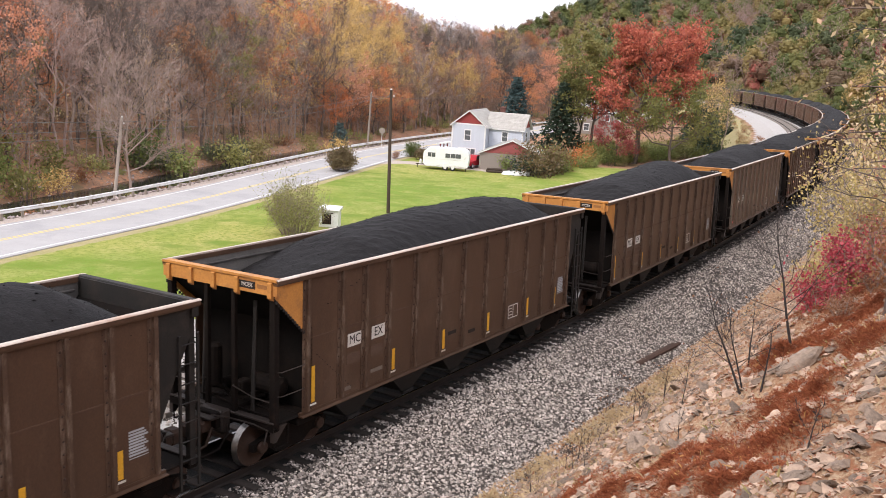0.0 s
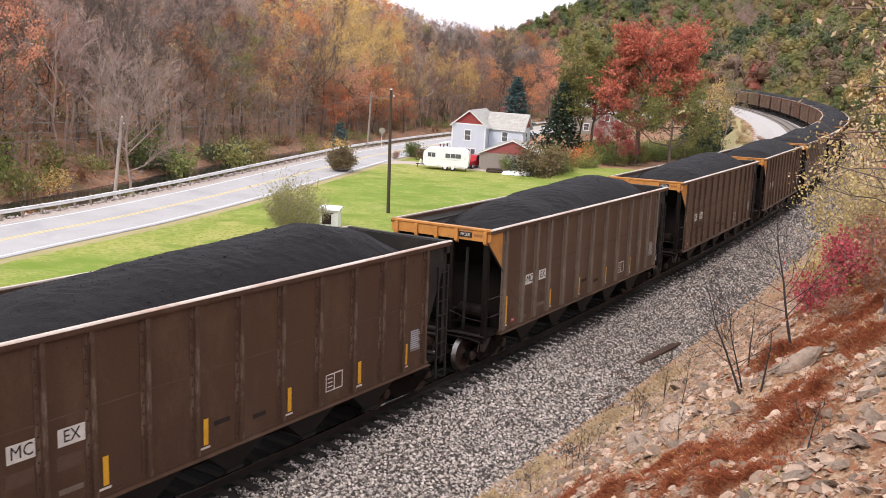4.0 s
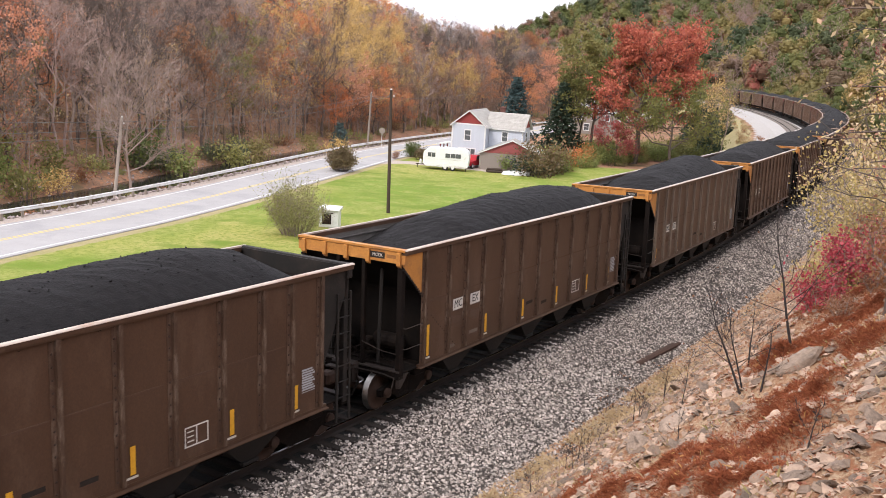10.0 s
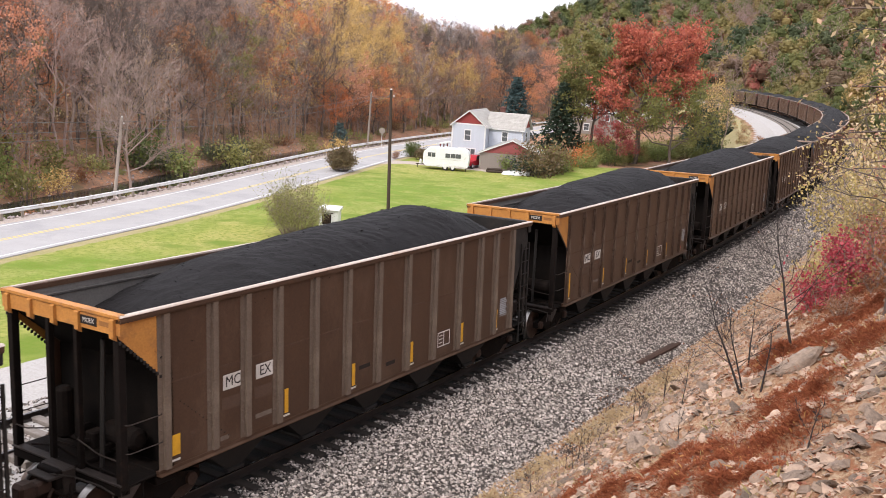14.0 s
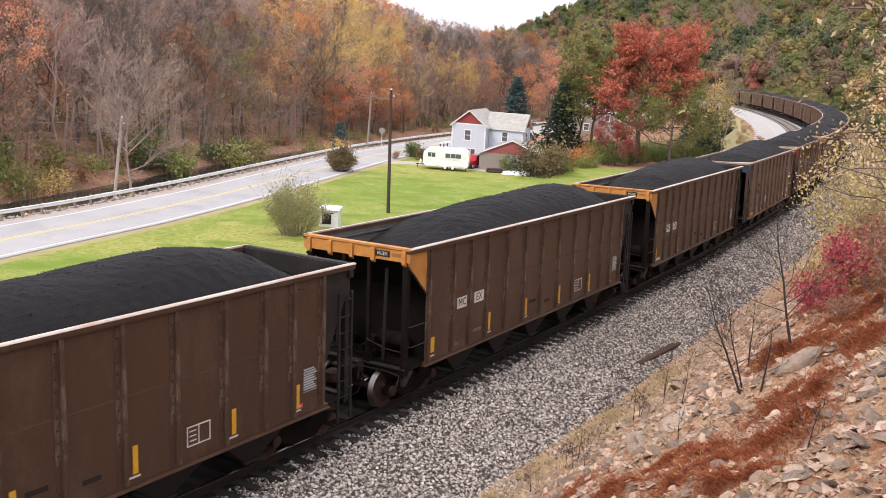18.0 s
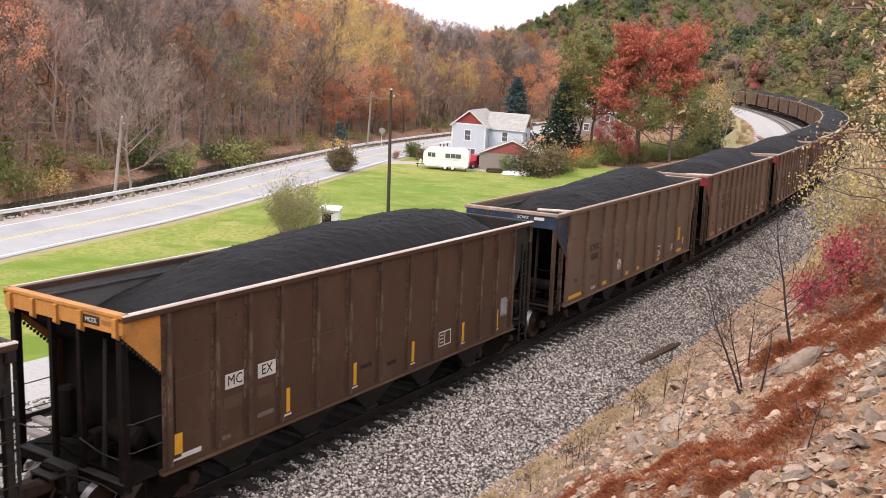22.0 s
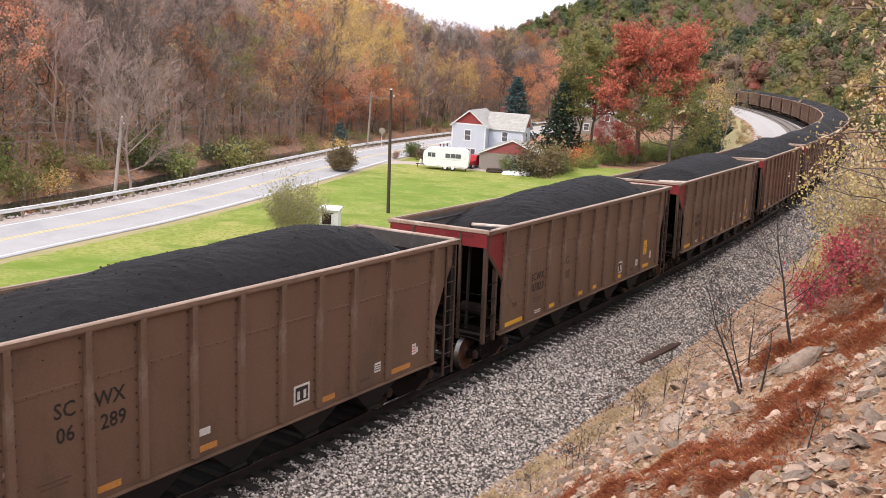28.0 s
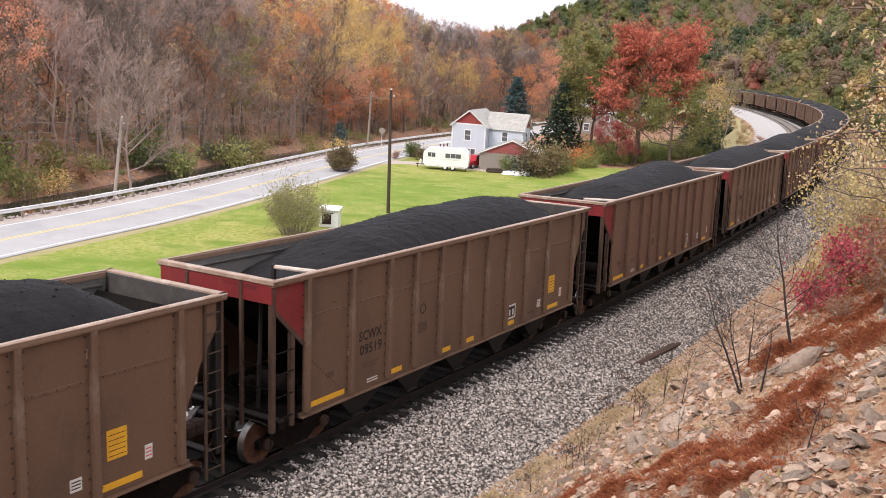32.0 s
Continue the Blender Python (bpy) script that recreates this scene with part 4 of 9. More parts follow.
def common_body(car, paint, chord_paint, rear_gusset, seed, axles):
    """What both kinds of hopper share: sheets, chords, ends, running gear and load."""
    xs = HALF_W - 0.07
    for s in (-1, 1):
        part("side_sheet", Geo().box(s * (xs - 0.012), s * xs, -SIDE_L, SIDE_L, SILL, TOP - 0.04), paint, car)
        part("inner_wall", Geo().prism([(-HALF_L + 0.16, 3.67), (-HALF_L + 0.16, TOP - 0.05), (HALF_L - 0.16, TOP - 0.05), (HALF_L - 0.16, 3.67), (5.4, 2.2), (-5.4, 2.2)], 0, s * (xs - 0.03), s * (xs - 0.014)), INNER, car, "bare scuffed steel inside wall")
        g = Geo().prism([(s * (xs - 0.032), 3.70), (s * (xs - 0.075), 3.72), (s * (xs - 0.075), 3.75), (s * (xs - 0.032), 3.77)], 1, -HALF_L + 0.2, HALF_L - 0.3)
        part("inner_ridge", g, INNER_DARK, car, "riveted stiffener along the inside wall")
        part("side_sill", Geo().prism([(s * (xs - 0.05), SILL - 0.065), (s * (xs + 0.085), SILL - 0.065), (s * (xs + 0.085), SILL - 0.045), (s * (xs + 0.012), SILL - 0.03), (s * (xs + 0.012), SILL + 0.03), (s * (xs - 0.05), SILL + 0.03)], 1, -SIDE_L - 0.1, SIDE_L + 0.1), paint, car)
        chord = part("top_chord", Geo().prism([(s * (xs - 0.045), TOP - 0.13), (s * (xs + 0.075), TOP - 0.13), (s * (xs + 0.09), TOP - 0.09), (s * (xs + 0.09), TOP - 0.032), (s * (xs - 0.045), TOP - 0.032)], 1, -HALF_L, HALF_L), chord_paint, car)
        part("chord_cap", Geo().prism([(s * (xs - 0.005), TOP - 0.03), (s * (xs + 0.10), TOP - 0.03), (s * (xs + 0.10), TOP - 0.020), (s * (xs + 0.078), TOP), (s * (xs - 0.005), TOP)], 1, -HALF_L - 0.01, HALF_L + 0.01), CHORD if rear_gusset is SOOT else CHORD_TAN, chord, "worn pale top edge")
        part("rear_gusset", Geo().prism([(SIDE_L, TOP - 0.06), (HALF_L - 0.05, TOP - 0.06), (HALF_L - 0.12, 3.45), (SIDE_L + 0.38, 2.75), (SIDE_L + 0.02, 1.95), (SIDE_L, 1.95)], 0, s * (xs - 0.012), s * xs), rear_gusset, car, "sooty corner sheet")
        part("corner_post", Geo().box(s * (xs - 0.13), s * xs, HALF_L - 0.20, HALF_L - 0.06, 0.95, TOP - 0.08, 0.012), SOOT, car)
    # inside sheets under the load
    g = Geo()
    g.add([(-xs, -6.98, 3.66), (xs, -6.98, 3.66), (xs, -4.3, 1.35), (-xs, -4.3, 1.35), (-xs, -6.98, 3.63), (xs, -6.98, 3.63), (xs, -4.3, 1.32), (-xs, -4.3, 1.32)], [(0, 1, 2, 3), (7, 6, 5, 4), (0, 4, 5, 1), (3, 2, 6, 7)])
    part("front_slope_sheet", g, END_DARK, car, "sloping end sheet coloured dark for shade")
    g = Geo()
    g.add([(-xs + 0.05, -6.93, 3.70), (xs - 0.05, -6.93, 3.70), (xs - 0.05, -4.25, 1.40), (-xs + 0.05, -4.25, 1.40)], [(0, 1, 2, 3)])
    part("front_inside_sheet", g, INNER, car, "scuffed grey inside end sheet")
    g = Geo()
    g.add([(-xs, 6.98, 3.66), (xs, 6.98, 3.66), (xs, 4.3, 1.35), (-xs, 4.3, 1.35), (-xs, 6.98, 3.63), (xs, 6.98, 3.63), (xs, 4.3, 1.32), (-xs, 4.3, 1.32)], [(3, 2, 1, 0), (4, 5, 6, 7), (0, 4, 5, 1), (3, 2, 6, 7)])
    part("rear_slope_sheet", g, END_DARK, car, "sloping end sheet coloured dark for shade")
    part("rear_inside_wall", Geo().box(-xs + 0.03, xs - 0.03, HALF_L - 0.20, HALF_L - 0.17, 3.3, TOP - 0.03), rear_gusset if rear_gusset is SOOT else INNER_DARK, car)
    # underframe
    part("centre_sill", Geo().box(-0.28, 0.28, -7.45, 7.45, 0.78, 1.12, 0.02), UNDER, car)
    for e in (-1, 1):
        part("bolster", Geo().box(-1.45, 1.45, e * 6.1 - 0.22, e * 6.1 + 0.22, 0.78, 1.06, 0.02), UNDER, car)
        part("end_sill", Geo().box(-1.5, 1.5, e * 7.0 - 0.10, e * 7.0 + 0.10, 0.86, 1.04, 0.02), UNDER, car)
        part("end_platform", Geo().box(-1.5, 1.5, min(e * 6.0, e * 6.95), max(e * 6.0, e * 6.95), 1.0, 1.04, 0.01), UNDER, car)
        g = Geo().box(-0.14, 0.14, min(e * 7.3, e * 7.75), max(e * 7.3, e * 7.75), 0.72, 0.96, 0.04)
        g.box(-0.20, 0.12, min(e * 7.7, e * 8.02), max(e * 7.7, e * 8.02), 0.68, 1.0, 0.06)
        g.tube([(0.16, e * 7.45, 0.8), (0.24, e * 7.7, 0.5), (0.16, e * 8.0, 0.42)], 0.03, 6)
        part("coupler", g, RUST, car, "rusty knuckle coupler with brake hose")
        for x in (-0.7, 0.7):
            part("end_strut", Geo().tube([(x, e * 6.85, 1.04), (x, e * 6.75, 3.4)], 0.045, 6), SOOT, car)
        g = Geo().box(-0.34, 0.34, min(e * 7.10, e * 7.34), max(e * 7.10, e * 7.34), 0.66, 1.14, 0.03)
        g.box(-0.30, 0.30, min(e * 7.34, e * 7.62), max(e * 7.34, e * 7.62), 1.00, 1.05, 0.01)
        part("coupler_housing", g, GRIME, car, "dusty cast coupler housing")
        g = Geo().tube([(0.30, e * 7.20, 0.86), (0.52, e * 7.36, 0.74), (0.50, e * 7.60, 0.46), (0.36, e * 7.92, 0.36), (0.20, e * 8.06, 0.44)], 0.026, 6)
        part("air_hose", g, UNDER, car, "black rubber air hose")
        g = Geo().tube([(0.20, e * 7.52, 1.10), (0.42, e * 7.22, 1.00), (1.05, e * 7.16, 0.98), (1.42, e * 7.18, 0.94), (1.44, e * 7.30, 0.70)], 0.016, 5)
        part("uncoupling_lever", g, GRIME, car)
        part("end_ledge", Geo().box(-1.5, 1.5, min(e * 6.94, e * 7.12), max(e * 6.94, e * 7.12), 1.045, 1.085, 0.01), GRIME, car)
    # brake gear on the front platform
    g = Geo().tube([(-0.62, -6.62, 1.30), (-0.62, -6.62, 1.36), (-0.62, -6.62, 2.20), (-0.62, -6.62, 2.26)], [0.10, 0.17, 0.17, 0.10], 12)
    part("upright_reservoir", g, UNDER, car, "grimy upright air tank")
    g = Geo().box(0.10, 0.34, -6.74, -6.46, 1.30, 1.62, 0.03).tube([(0.22, -6.74, 1.45), (0.22, -6.86, 1.45)], 0.06, 8)
    part("control_valve", g, UNDER, car)
    g = Geo().box(-0.20, -0.12, -6.6, -5.9, 1.18, 1.30, 0.01).box(0.45, 0.52, -6.7, -5.9, 1.30, 1.40, 0.01)
    part("brake_lever", g, UNDER, car)
    for a, b in (((-0.62, -6.62, 1.30), (-0.30, -6.50, 1.10)), ((0.22, -6.60, 1.30), (0.60, -6.40, 1.12)), ((-1.1, -6.5, 1.06), (0.9, -6.55, 1.10))):
        part("air_line", Geo().tube([a, tuple((p + q) / 2 + 0.04 for p, q in zip(a, b)), b], 0.016, 5), UNDER, car)
    # Dark filler added between the chutes to stop sky light passing beneath.
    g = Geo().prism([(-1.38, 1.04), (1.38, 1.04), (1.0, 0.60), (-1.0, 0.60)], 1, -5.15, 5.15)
    part("hopper_bottom", g, END_DARK, car, "black block added between the chutes to keep light out")
    for y in (-4.3, -2.15, 0.0, 2.15, 4.3):
        chute(car, y)
    make_truck(car, -6.1, axles)
    make_truck(car, 6.1, axles)
    part("air_reservoir", Geo().tube([(0.25, -6.35, 1.55), (0.30, -6.35, 1.55), (1.05, -6.35, 1.55), (1.10, -6.35, 1.55)], [0.12, 0.20, 0.20, 0.12], 14), UNDER, car, "grimy air tank")
    part("brake_cylinder", Geo().tube([(-0.7, -6.3, 1.25), (-0.7, -5.8, 1.25)], 0.13, 12).tube([(-0.7, -6.3, 1.25), (-0.1, -6.6, 1.2)], 0.025, 6), UNDER, car)
    part("brake_pipe", Geo().tube([(-1.2, -6.9, 1.1), (-0.5, -6.9, 1.25), (0.4, -6.9, 1.12), (1.2, -6.9, 1.1)], 0.022, 6), UNDER, car)
    part("coal_load", coal_mesh(seed, 20), None, car, "heaped black coal with small lumps")


def ladder(car, y0, y1, x, z0, z1, n, mat, name="ladder"):
    g = Geo()
    for y in (y0, y1):
        g.box(x - 0.02, x + 0.02, y - 0.025, y + 0.025, z0, z1)
    lad = part(name, g, mat, car)
    for i in range(n):
        z = z0 + (z1 - z0) * (i + 0.5) / n
        part("rung", Geo().tube([(x, y0, z), (x, y1, z)], 0.014, 5), mat, lad)


RIBS_A = (-6.14, -5.02, -4.18, -3.30, -2.21, -1.13, -0.03, 1.11, 2.24, 3.39, 4.43, 5.25, 6.14)
RIBS_B = (-6.32, -4.86, -3.48, -2.42, -1.30, -0.14, 0.98, 2.10, 3.24, 4.55, 6.32)


def make_orange_end_car(name, label, wide_ribs, seed):
    car = thing(name, label, "hopper car", group="coal train cars")
    axles = []
    common_body(car, BROWN, BROWN, SOOT, seed, axles)
    xs = HALF_W - 0.07
    rib_mat = TAN_RIB if wide_ribs else BROWN_RIB
    for s in (-1, 1):
        g = Geo()
        w = 0.075 if wide_ribs else 0.045
        dep = 0.065
        g.prism([(s * xs, -w), (s * (xs + dep), -w * 0.85), (s * (xs + dep), w * 0.85), (s * xs, w)], 2, SILL + 0.03, TOP - 0.10)
        g.box(s * xs, s * (xs + 0.010), -w - 0.10, -w + 0.01, SILL + 0.03, TOP - 0.10)
        me = g.mesh("rib", rib_mat)
        g = Geo()
        for i in range(14):
            rivet(g, s * (xs + 0.010), -w - 0.05, SILL + 0.14 + i * 0.205, 0, 0.024)
        rivets = g.mesh("rivet_column", TAN_RIB if wide_ribs else RIVET)
        part("weld_seam", Geo().box(s * xs, s * (xs + 0.004), -SIDE_L, SIDE_L, 2.60, 2.625), FAINT, car)
        for i in range(13):
            ob = part("rib", me, None, car)
            ob.location = (0, RIBS_A[i], 0)
            if s > 0:
                tagged(part("rivet_column", rivets, None, ob), kind="stuff")
        # orange corner at the front
        g = Geo().prism([(-SIDE_L, TOP - 0.06), (-HALF_L + 0.02, TOP - 0.06), (-HALF_L + 0.02, 3.62), (-SIDE_L, 2.80)], 0, s * (xs - 0.014), s * (xs + 0.002))
        gus = part("corner_gusset", g, ORANGE, car, "orange corner sheet with riveted edge")
        g = Geo()
        for i in range(13):
            t = (i + 0.5) / 13
            g.box(s * (xs - 0.01), s * (xs + 0.02), -HALF_L + 0.02 + t * (HALF_L - SIDE_L) - 0.028, -HALF_L + 0.02 + t * (HALF_L - SIDE_L) + 0.028, 3.60 - t * 0.82 - 0.06, 3.60 - t * 0.82, 0.008)
        tagged(part("rivet_strip", g, SOOT, gus), kind="stuff")
        part("corner_post", Geo().box(s * (xs - 0.16), s * (xs - 0.02), -HALF_L + 0.02, -HALF_L + 0.17, 0.95, 3.64, 0.012), UNDER, car)
        for z in (1.62, 2.12):
            part("grab_iron", Geo().tube([(s * xs, -HALF_L + 0.1, z), (s * (xs + 0.06), -HALF_L + 0.14, z), (s * (xs + 0.06), -SIDE_L - 0.04, z), (s * xs, -SIDE_L, z)], 0.011, 5), GRIME, car)
        part("end_rail", Geo().tube([(s * 1.45, -HALF_L + 0.04, 1.48), (s * 1.0, -HALF_L - 0.02, 1.52), (s * 0.42, -HALF_L - 0.02, 1.66), (s * 0.36, -HALF_L + 0.1, 1.66)], 0.013, 5), GRIME, car)
        part("end_upright", Geo().box(s * 0.38 - 0.05, s * 0.38 + 0.05, -HALF_L + 0.03, -HALF_L + 0.13, 1.05, 3.68, 0.01), UNDER, car)
        part("step_bracket", Geo().prism([(-HALF_L + 0.02, 0.98), (-HALF_L + 0.02, 0.66), (-HALF_L + 0.10, 0.66), (-HALF_L + 0.42, 0.98)], 0, s * 1.40, s * 1.50), GRIME, car)
        if s > 0:
            g = Geo()
            for i in range(14):
                rivet(g, s * (xs + 0.002), -SIDE_L + 0.42 + i * 0.088, 2.22 - i * 0.075, 0, 0.019)
            tagged(part("rivet_row", g, RIVET, car), kind="stuff")
        part("stirrup_step", Geo().tube([(s * 1.45, -HALF_L + 0.1, 0.95), (s * 1.45, -HALF_L + 0.1, 0.5), (s * 1.45, -HALF_L + 0.5, 0.5), (s * 1.45, -HALF_L + 0.5, 0.95)], 0.02, 5), UNDER, car)
        ladder(car, HALF_L - 0.44, HALF_L - 0.02, s * (xs + 0.02), 0.55, 3.40, 8, SOOT)
        part("rear_step", Geo().box(s * 1.35, s * 1.52, HALF_L - 0.64, HALF_L - 0.18, 0.50, 0.54, 0.01), UNDER, car)
        # stencils
        if s < 0:
            continue

        def panel(i):
            return RIBS_A[i]
        flip = 1 if s > 0 else -1
        i0, i1 = (1, 2) if s > 0 else (11, 10)
        for i, word in ((i0, "MC"), (i1, "EX")):
            mid = (panel(i) + panel(i + 1)) / 2 + 0.05 if s > 0 else (panel(i) + panel(i - 1)) / 2
            plate = part("stencil_plate", flat_plate(Geo(), s * xs, mid - 0.25, mid + 0.25, 2.13, 2.42), WHITE_MARK, car, "chalky white plate of the reporting mark")
            side_text("lettering", word, 0.29, DARK_MARK, plate, s, mid, 2.275, 0.006, 0.92, 0.0)
        for i in (0, 3, 5, 7, 9, 11):
            y = panel(i) + (0.22 if i < 11 else 0.14) if i else panel(0) + 0.2
            if s < 0:
                y = -y
            part("reflective_strip", flat_plate(Geo(), s * (xs + 0.003), y - 0.055, y + 0.055, 1.22, 1.72 if i else 2.0), YELLOW_MARK, car, "yellow reflective strip")
            part("white_tick", flat_plate(Geo(), s * (xs + 0.003), y - 0.16, y + 0.10, 1.15, 1.19), WHITE_MARK, car)
        y = panel(8) * flip + 0.50 * flip
        box = part("stencil_box", flat_plate(flat_plate(flat_plate(flat_plate(flat_plate(Geo(), s * xs, y - 0.28, y + 0.28, 1.665, 1.69), s * xs, y - 0.28, y + 0.28, 1.31, 1.335), s * xs, y - 0.28, y - 0.255, 1.335, 1.665), s * xs, y + 0.255, y + 0.28, 1.335, 1.665), s * xs, y - 0.012, y + 0.012, 1.335, 1.665), WHITE_MARK, car, "white box stencil")
        for k in range(3):
            part("stencil_line", flat_plate(Geo(), s * xs, y - 0.22, y - 0.06, 1.40 + 0.09 * k, 1.425 + 0.09 * k), WHITE_MARK, box)
        y = panel(11) * flip + 0.52 * flip
        data = part("data_stencil", flat_plate(Geo(), s * xs, y - 0.20, y + 0.20, 1.50, 1.515), PALE_MARK, car, "pale block of small stencilled lines")
        for k in range(9):
            part("stencil_line", flat_plate(Geo(), s * xs, y - 0.20, y + 0.20 - 0.04 * (k % 3), 1.545 + 0.052 * k, 1.58 + 0.052 * k), PALE_MARK, data)
        for yy, zz, ww, mm in ((panel(2) + 0.45, 1.34, 0.45, DIM_MARK), (panel(1) + 0.25, 1.17, 0.22, DIM_MARK), (panel(0) + 0.62, 1.50, 0.16, FAINT), (panel(5) + 0.62, 1.52, 0.4, DARK_MARK), (panel(6) + 0.5, 1.36, 0.35, DARK_MARK)):
            part("small_stencil", flat_plate(Geo(), s * xs, yy * flip - ww / 2, yy * flip + ww / 2, zz, zz + 0.09), mm, car)
    part("end_sheet", Geo().box(-xs, xs, -6.02, -5.98, 1.0, 2.86), END_DARK, car, "grimy end sheet, coloured blacker for shade")
    # front end beam
    beam = part("end_beam", Geo().prism([(-HALF_L, TOP - 0.34), (-HALF_L, TOP - 0.07), (-HALF_L - 0.03, TOP - 0.05), (-HALF_L - 0.03, TOP), (-HALF_L + 0.14, TOP), (-HALF_L + 0.14, TOP - 0.34)], 0, -xs - 0.06, xs + 0.06), ORANGE, car, "orange front end beam")
    for x in (-1.40, -0.75, -0.1, 0.55, 1.44):
        part("beam_bracket", Geo().prism([(-HALF_L + 0.02, TOP - 0.44), (-HALF_L - 0.06, TOP - 0.38), (-HALF_L - 0.06, TOP - 0.08), (-HALF_L + 0.02, TOP - 0.05)], 0, x - 0.05, x + 0.05), ORANGE, beam)
    plate = part("name_plate", Geo().box(0.60, 1.02, -HALF_L - 0.008, -HALF_L, TOP - 0.27, TOP - 0.12), DARK_MARK, beam, "dark plate with pale letters")
    ob = part("lettering", letters("MCEX", 0.115, WHITE_MARK, "lettering", 0.95, 0.0), None, plate)
    ob.matrix_basis = Matrix.Translation((0.81, -HALF_L - 0.012, TOP - 0.195)) @ Euler((math.pi / 2, 0, 0)).to_matrix().to_4x4()
    part("number_bar", Geo().box(1.07, 1.34, -HALF_L - 0.004, -HALF_L, TOP - 0.235, TOP - 0.15), BAR_MARK, beam)
    part("rear_beam", Geo().box(-xs - 0.06, xs + 0.06, HALF_L - 0.16, HALF_L, TOP - 0.32, TOP, 0.02), SOOT, car, "black rear end beam")
    return car


def make_ladder_end_car(name, label, end_paint, seed):
    global HALF_L, SIDE_L
    HALF_L, SIDE_L = 7.38, 6.42
    car = thing(name, label, "hopper car", group="coal train cars")
    axles = []
    common_body(car, TAUPE, CHORD_SIDE, TAUPE, seed, axles)
    xs = HALF_W - 0.07
    for s in (-1, 1):
        flip = 1 if s > 0 else -1
        g = Geo()
        g.prism([(s * xs, -0.07), (s * (xs + 0.085), -0.06), (s * (xs + 0.085), 0.06), (s * xs, 0.07)], 2, SILL + 0.03, TOP - 0.10)
        me = g.mesh("rib", TAUPE_RIB)
        g = Geo()
        for i in range(12):
            for dy in (-0.115, 0.115):
                rivet(g, s * (xs + 0.002), dy, SILL + 0.16 + i * 0.235, 0, 0.027)
        rivets = g.mesh("rivet_column", RIVET)
        g = Geo()
        for i in range(60):
            rivet(g, s * (xs + 0.012), -SIDE_L + 0.2 + i * (2 * SIDE_L - 0.4) / 59, 3.08, 0, 0.016)
        tagged(part("rivet_row", g, RIVET, car), kind="stuff")
        if s > 0:
            g = Geo()
            for i in range(12):
                rivet(g, s * (xs + 0.002), -SIDE_L + 0.30 + i * 0.085, 2.10 - i * 0.075, 0, 0.018)
            tagged(part("rivet_row", g, RIVET, car), kind="stuff")

        def panel(i):
            return RIBS_B[i]
        for i in range(11):
            ob = part("rib", me, None, car)
            ob.location = (0, panel(i), 0)
            if s > 0:
                tagged(part("rivet_column", rivets, None, ob), kind="stuff")
        if s > 0:
            g = Geo()
            wr = random.Random(seed)
            for i in range(9):
                y, z = panel(wr.randrange(11)) + wr.choice((-0.09, 0.09)), wr.uniform(1.3, 3.75)
                flat_plate(g, s * (xs + 0.001), y - 0.012, y + 0.012, z, z + wr.uniform(0.04, 0.22), 0.003)
            tagged(part("worn_paint", g, CHORD_TAN, car, "pale chips of worn paint along the ribs"), kind="stuff")
        part("seam_bar", Geo().box(s * xs, s * (xs + 0.012), -SIDE_L, SIDE_L, 3.05, 3.11, 0.004), TAUPE, car)
        part("corner_gusset", Geo().prism([(-SIDE_L, TOP - 0.06), (-HALF_L + 0.02, TOP - 0.06), (-HALF_L + 0.02, 3.45), (-SIDE_L, 2.55)], 0, s * (xs - 0.014), s * (xs + 0.002)), end_paint, car, "painted corner sheet")
        part("gusset_flange", Geo().prism([(-HALF_L + 0.10, 3.42), (-SIDE_L + 0.02, 2.58), (-SIDE_L + 0.02, 2.47), (-HALF_L + 0.10, 3.31)], 0, s * (xs - 0.02), s * (xs + 0.03)), POST_PAINT, car)
        for y in (-HALF_L + 0.08, -SIDE_L - 0.32):
            part("corner_post", Geo().box(s * (xs - 0.09), s * (xs + 0.02), y - 0.06, y + 0.06, 0.90, TOP - 0.1 if y < -6.9 else 2.9, 0.012), POST_PAINT, car)
        for z in (1.15, 1.62, 2.08, 2.52):
            part("rung", Geo().tube([(s * (xs + 0.05), -HALF_L + 0.10, z), (s * (xs + 0.02), -SIDE_L - 0.32, z)], 0.016, 5), UNDER, car)
        part("end_post", Geo().box(s * 0.75 - 0.04, s * 0.75 + 0.04, -HALF_L - 0.03, -HALF_L + 0.05, 0.95, TOP - 0.11, 0.01), POST_PAINT, car)
        for z in (1.35, 1.8, 2.25):
            part("end_rung", Geo().tube([(s * 0.75, -HALF_L + 0.02, z), (s * 1.48, -HALF_L + 0.02, z)], 0.015, 5), UNDER, car)
        part("stirrup_step", Geo().tube([(s * 1.45, -HALF_L + 0.1, 0.95), (s * 1.45, -HALF_L + 0.1, 0.5), (s * 1.45, -HALF_L + 0.5, 0.5), (s * 1.45, -HALF_L + 0.5, 0.95)], 0.02, 5), UNDER, car)
        ladder(car, HALF_L - 0.48, HALF_L - 0.07, s * (xs + 0.02), 0.55, 3.85, 9, POST_PAINT)
        if s < 0:
            continue
        for y, w in ((-5.62, 1.12), (-3.12, 0.46), (-0.95, 0.42), (0.20, 0.44), (2.45, 0.42), (5.05, 0.85)):
            part("reflective_strip", flat_plate(Geo(), s * (xs + 0.003), y * flip - w / 2, y * flip + w / 2, 1.12, 1.24), YELLOW_MARK, car, "yellow reflective strip")
        y = 2.48 * flip
        box = part("stencil_box", flat_plate(Geo(), s * xs, y - 0.24, y + 0.24, 1.30, 1.70), WHITE_MARK, car, "white and black box stencil")
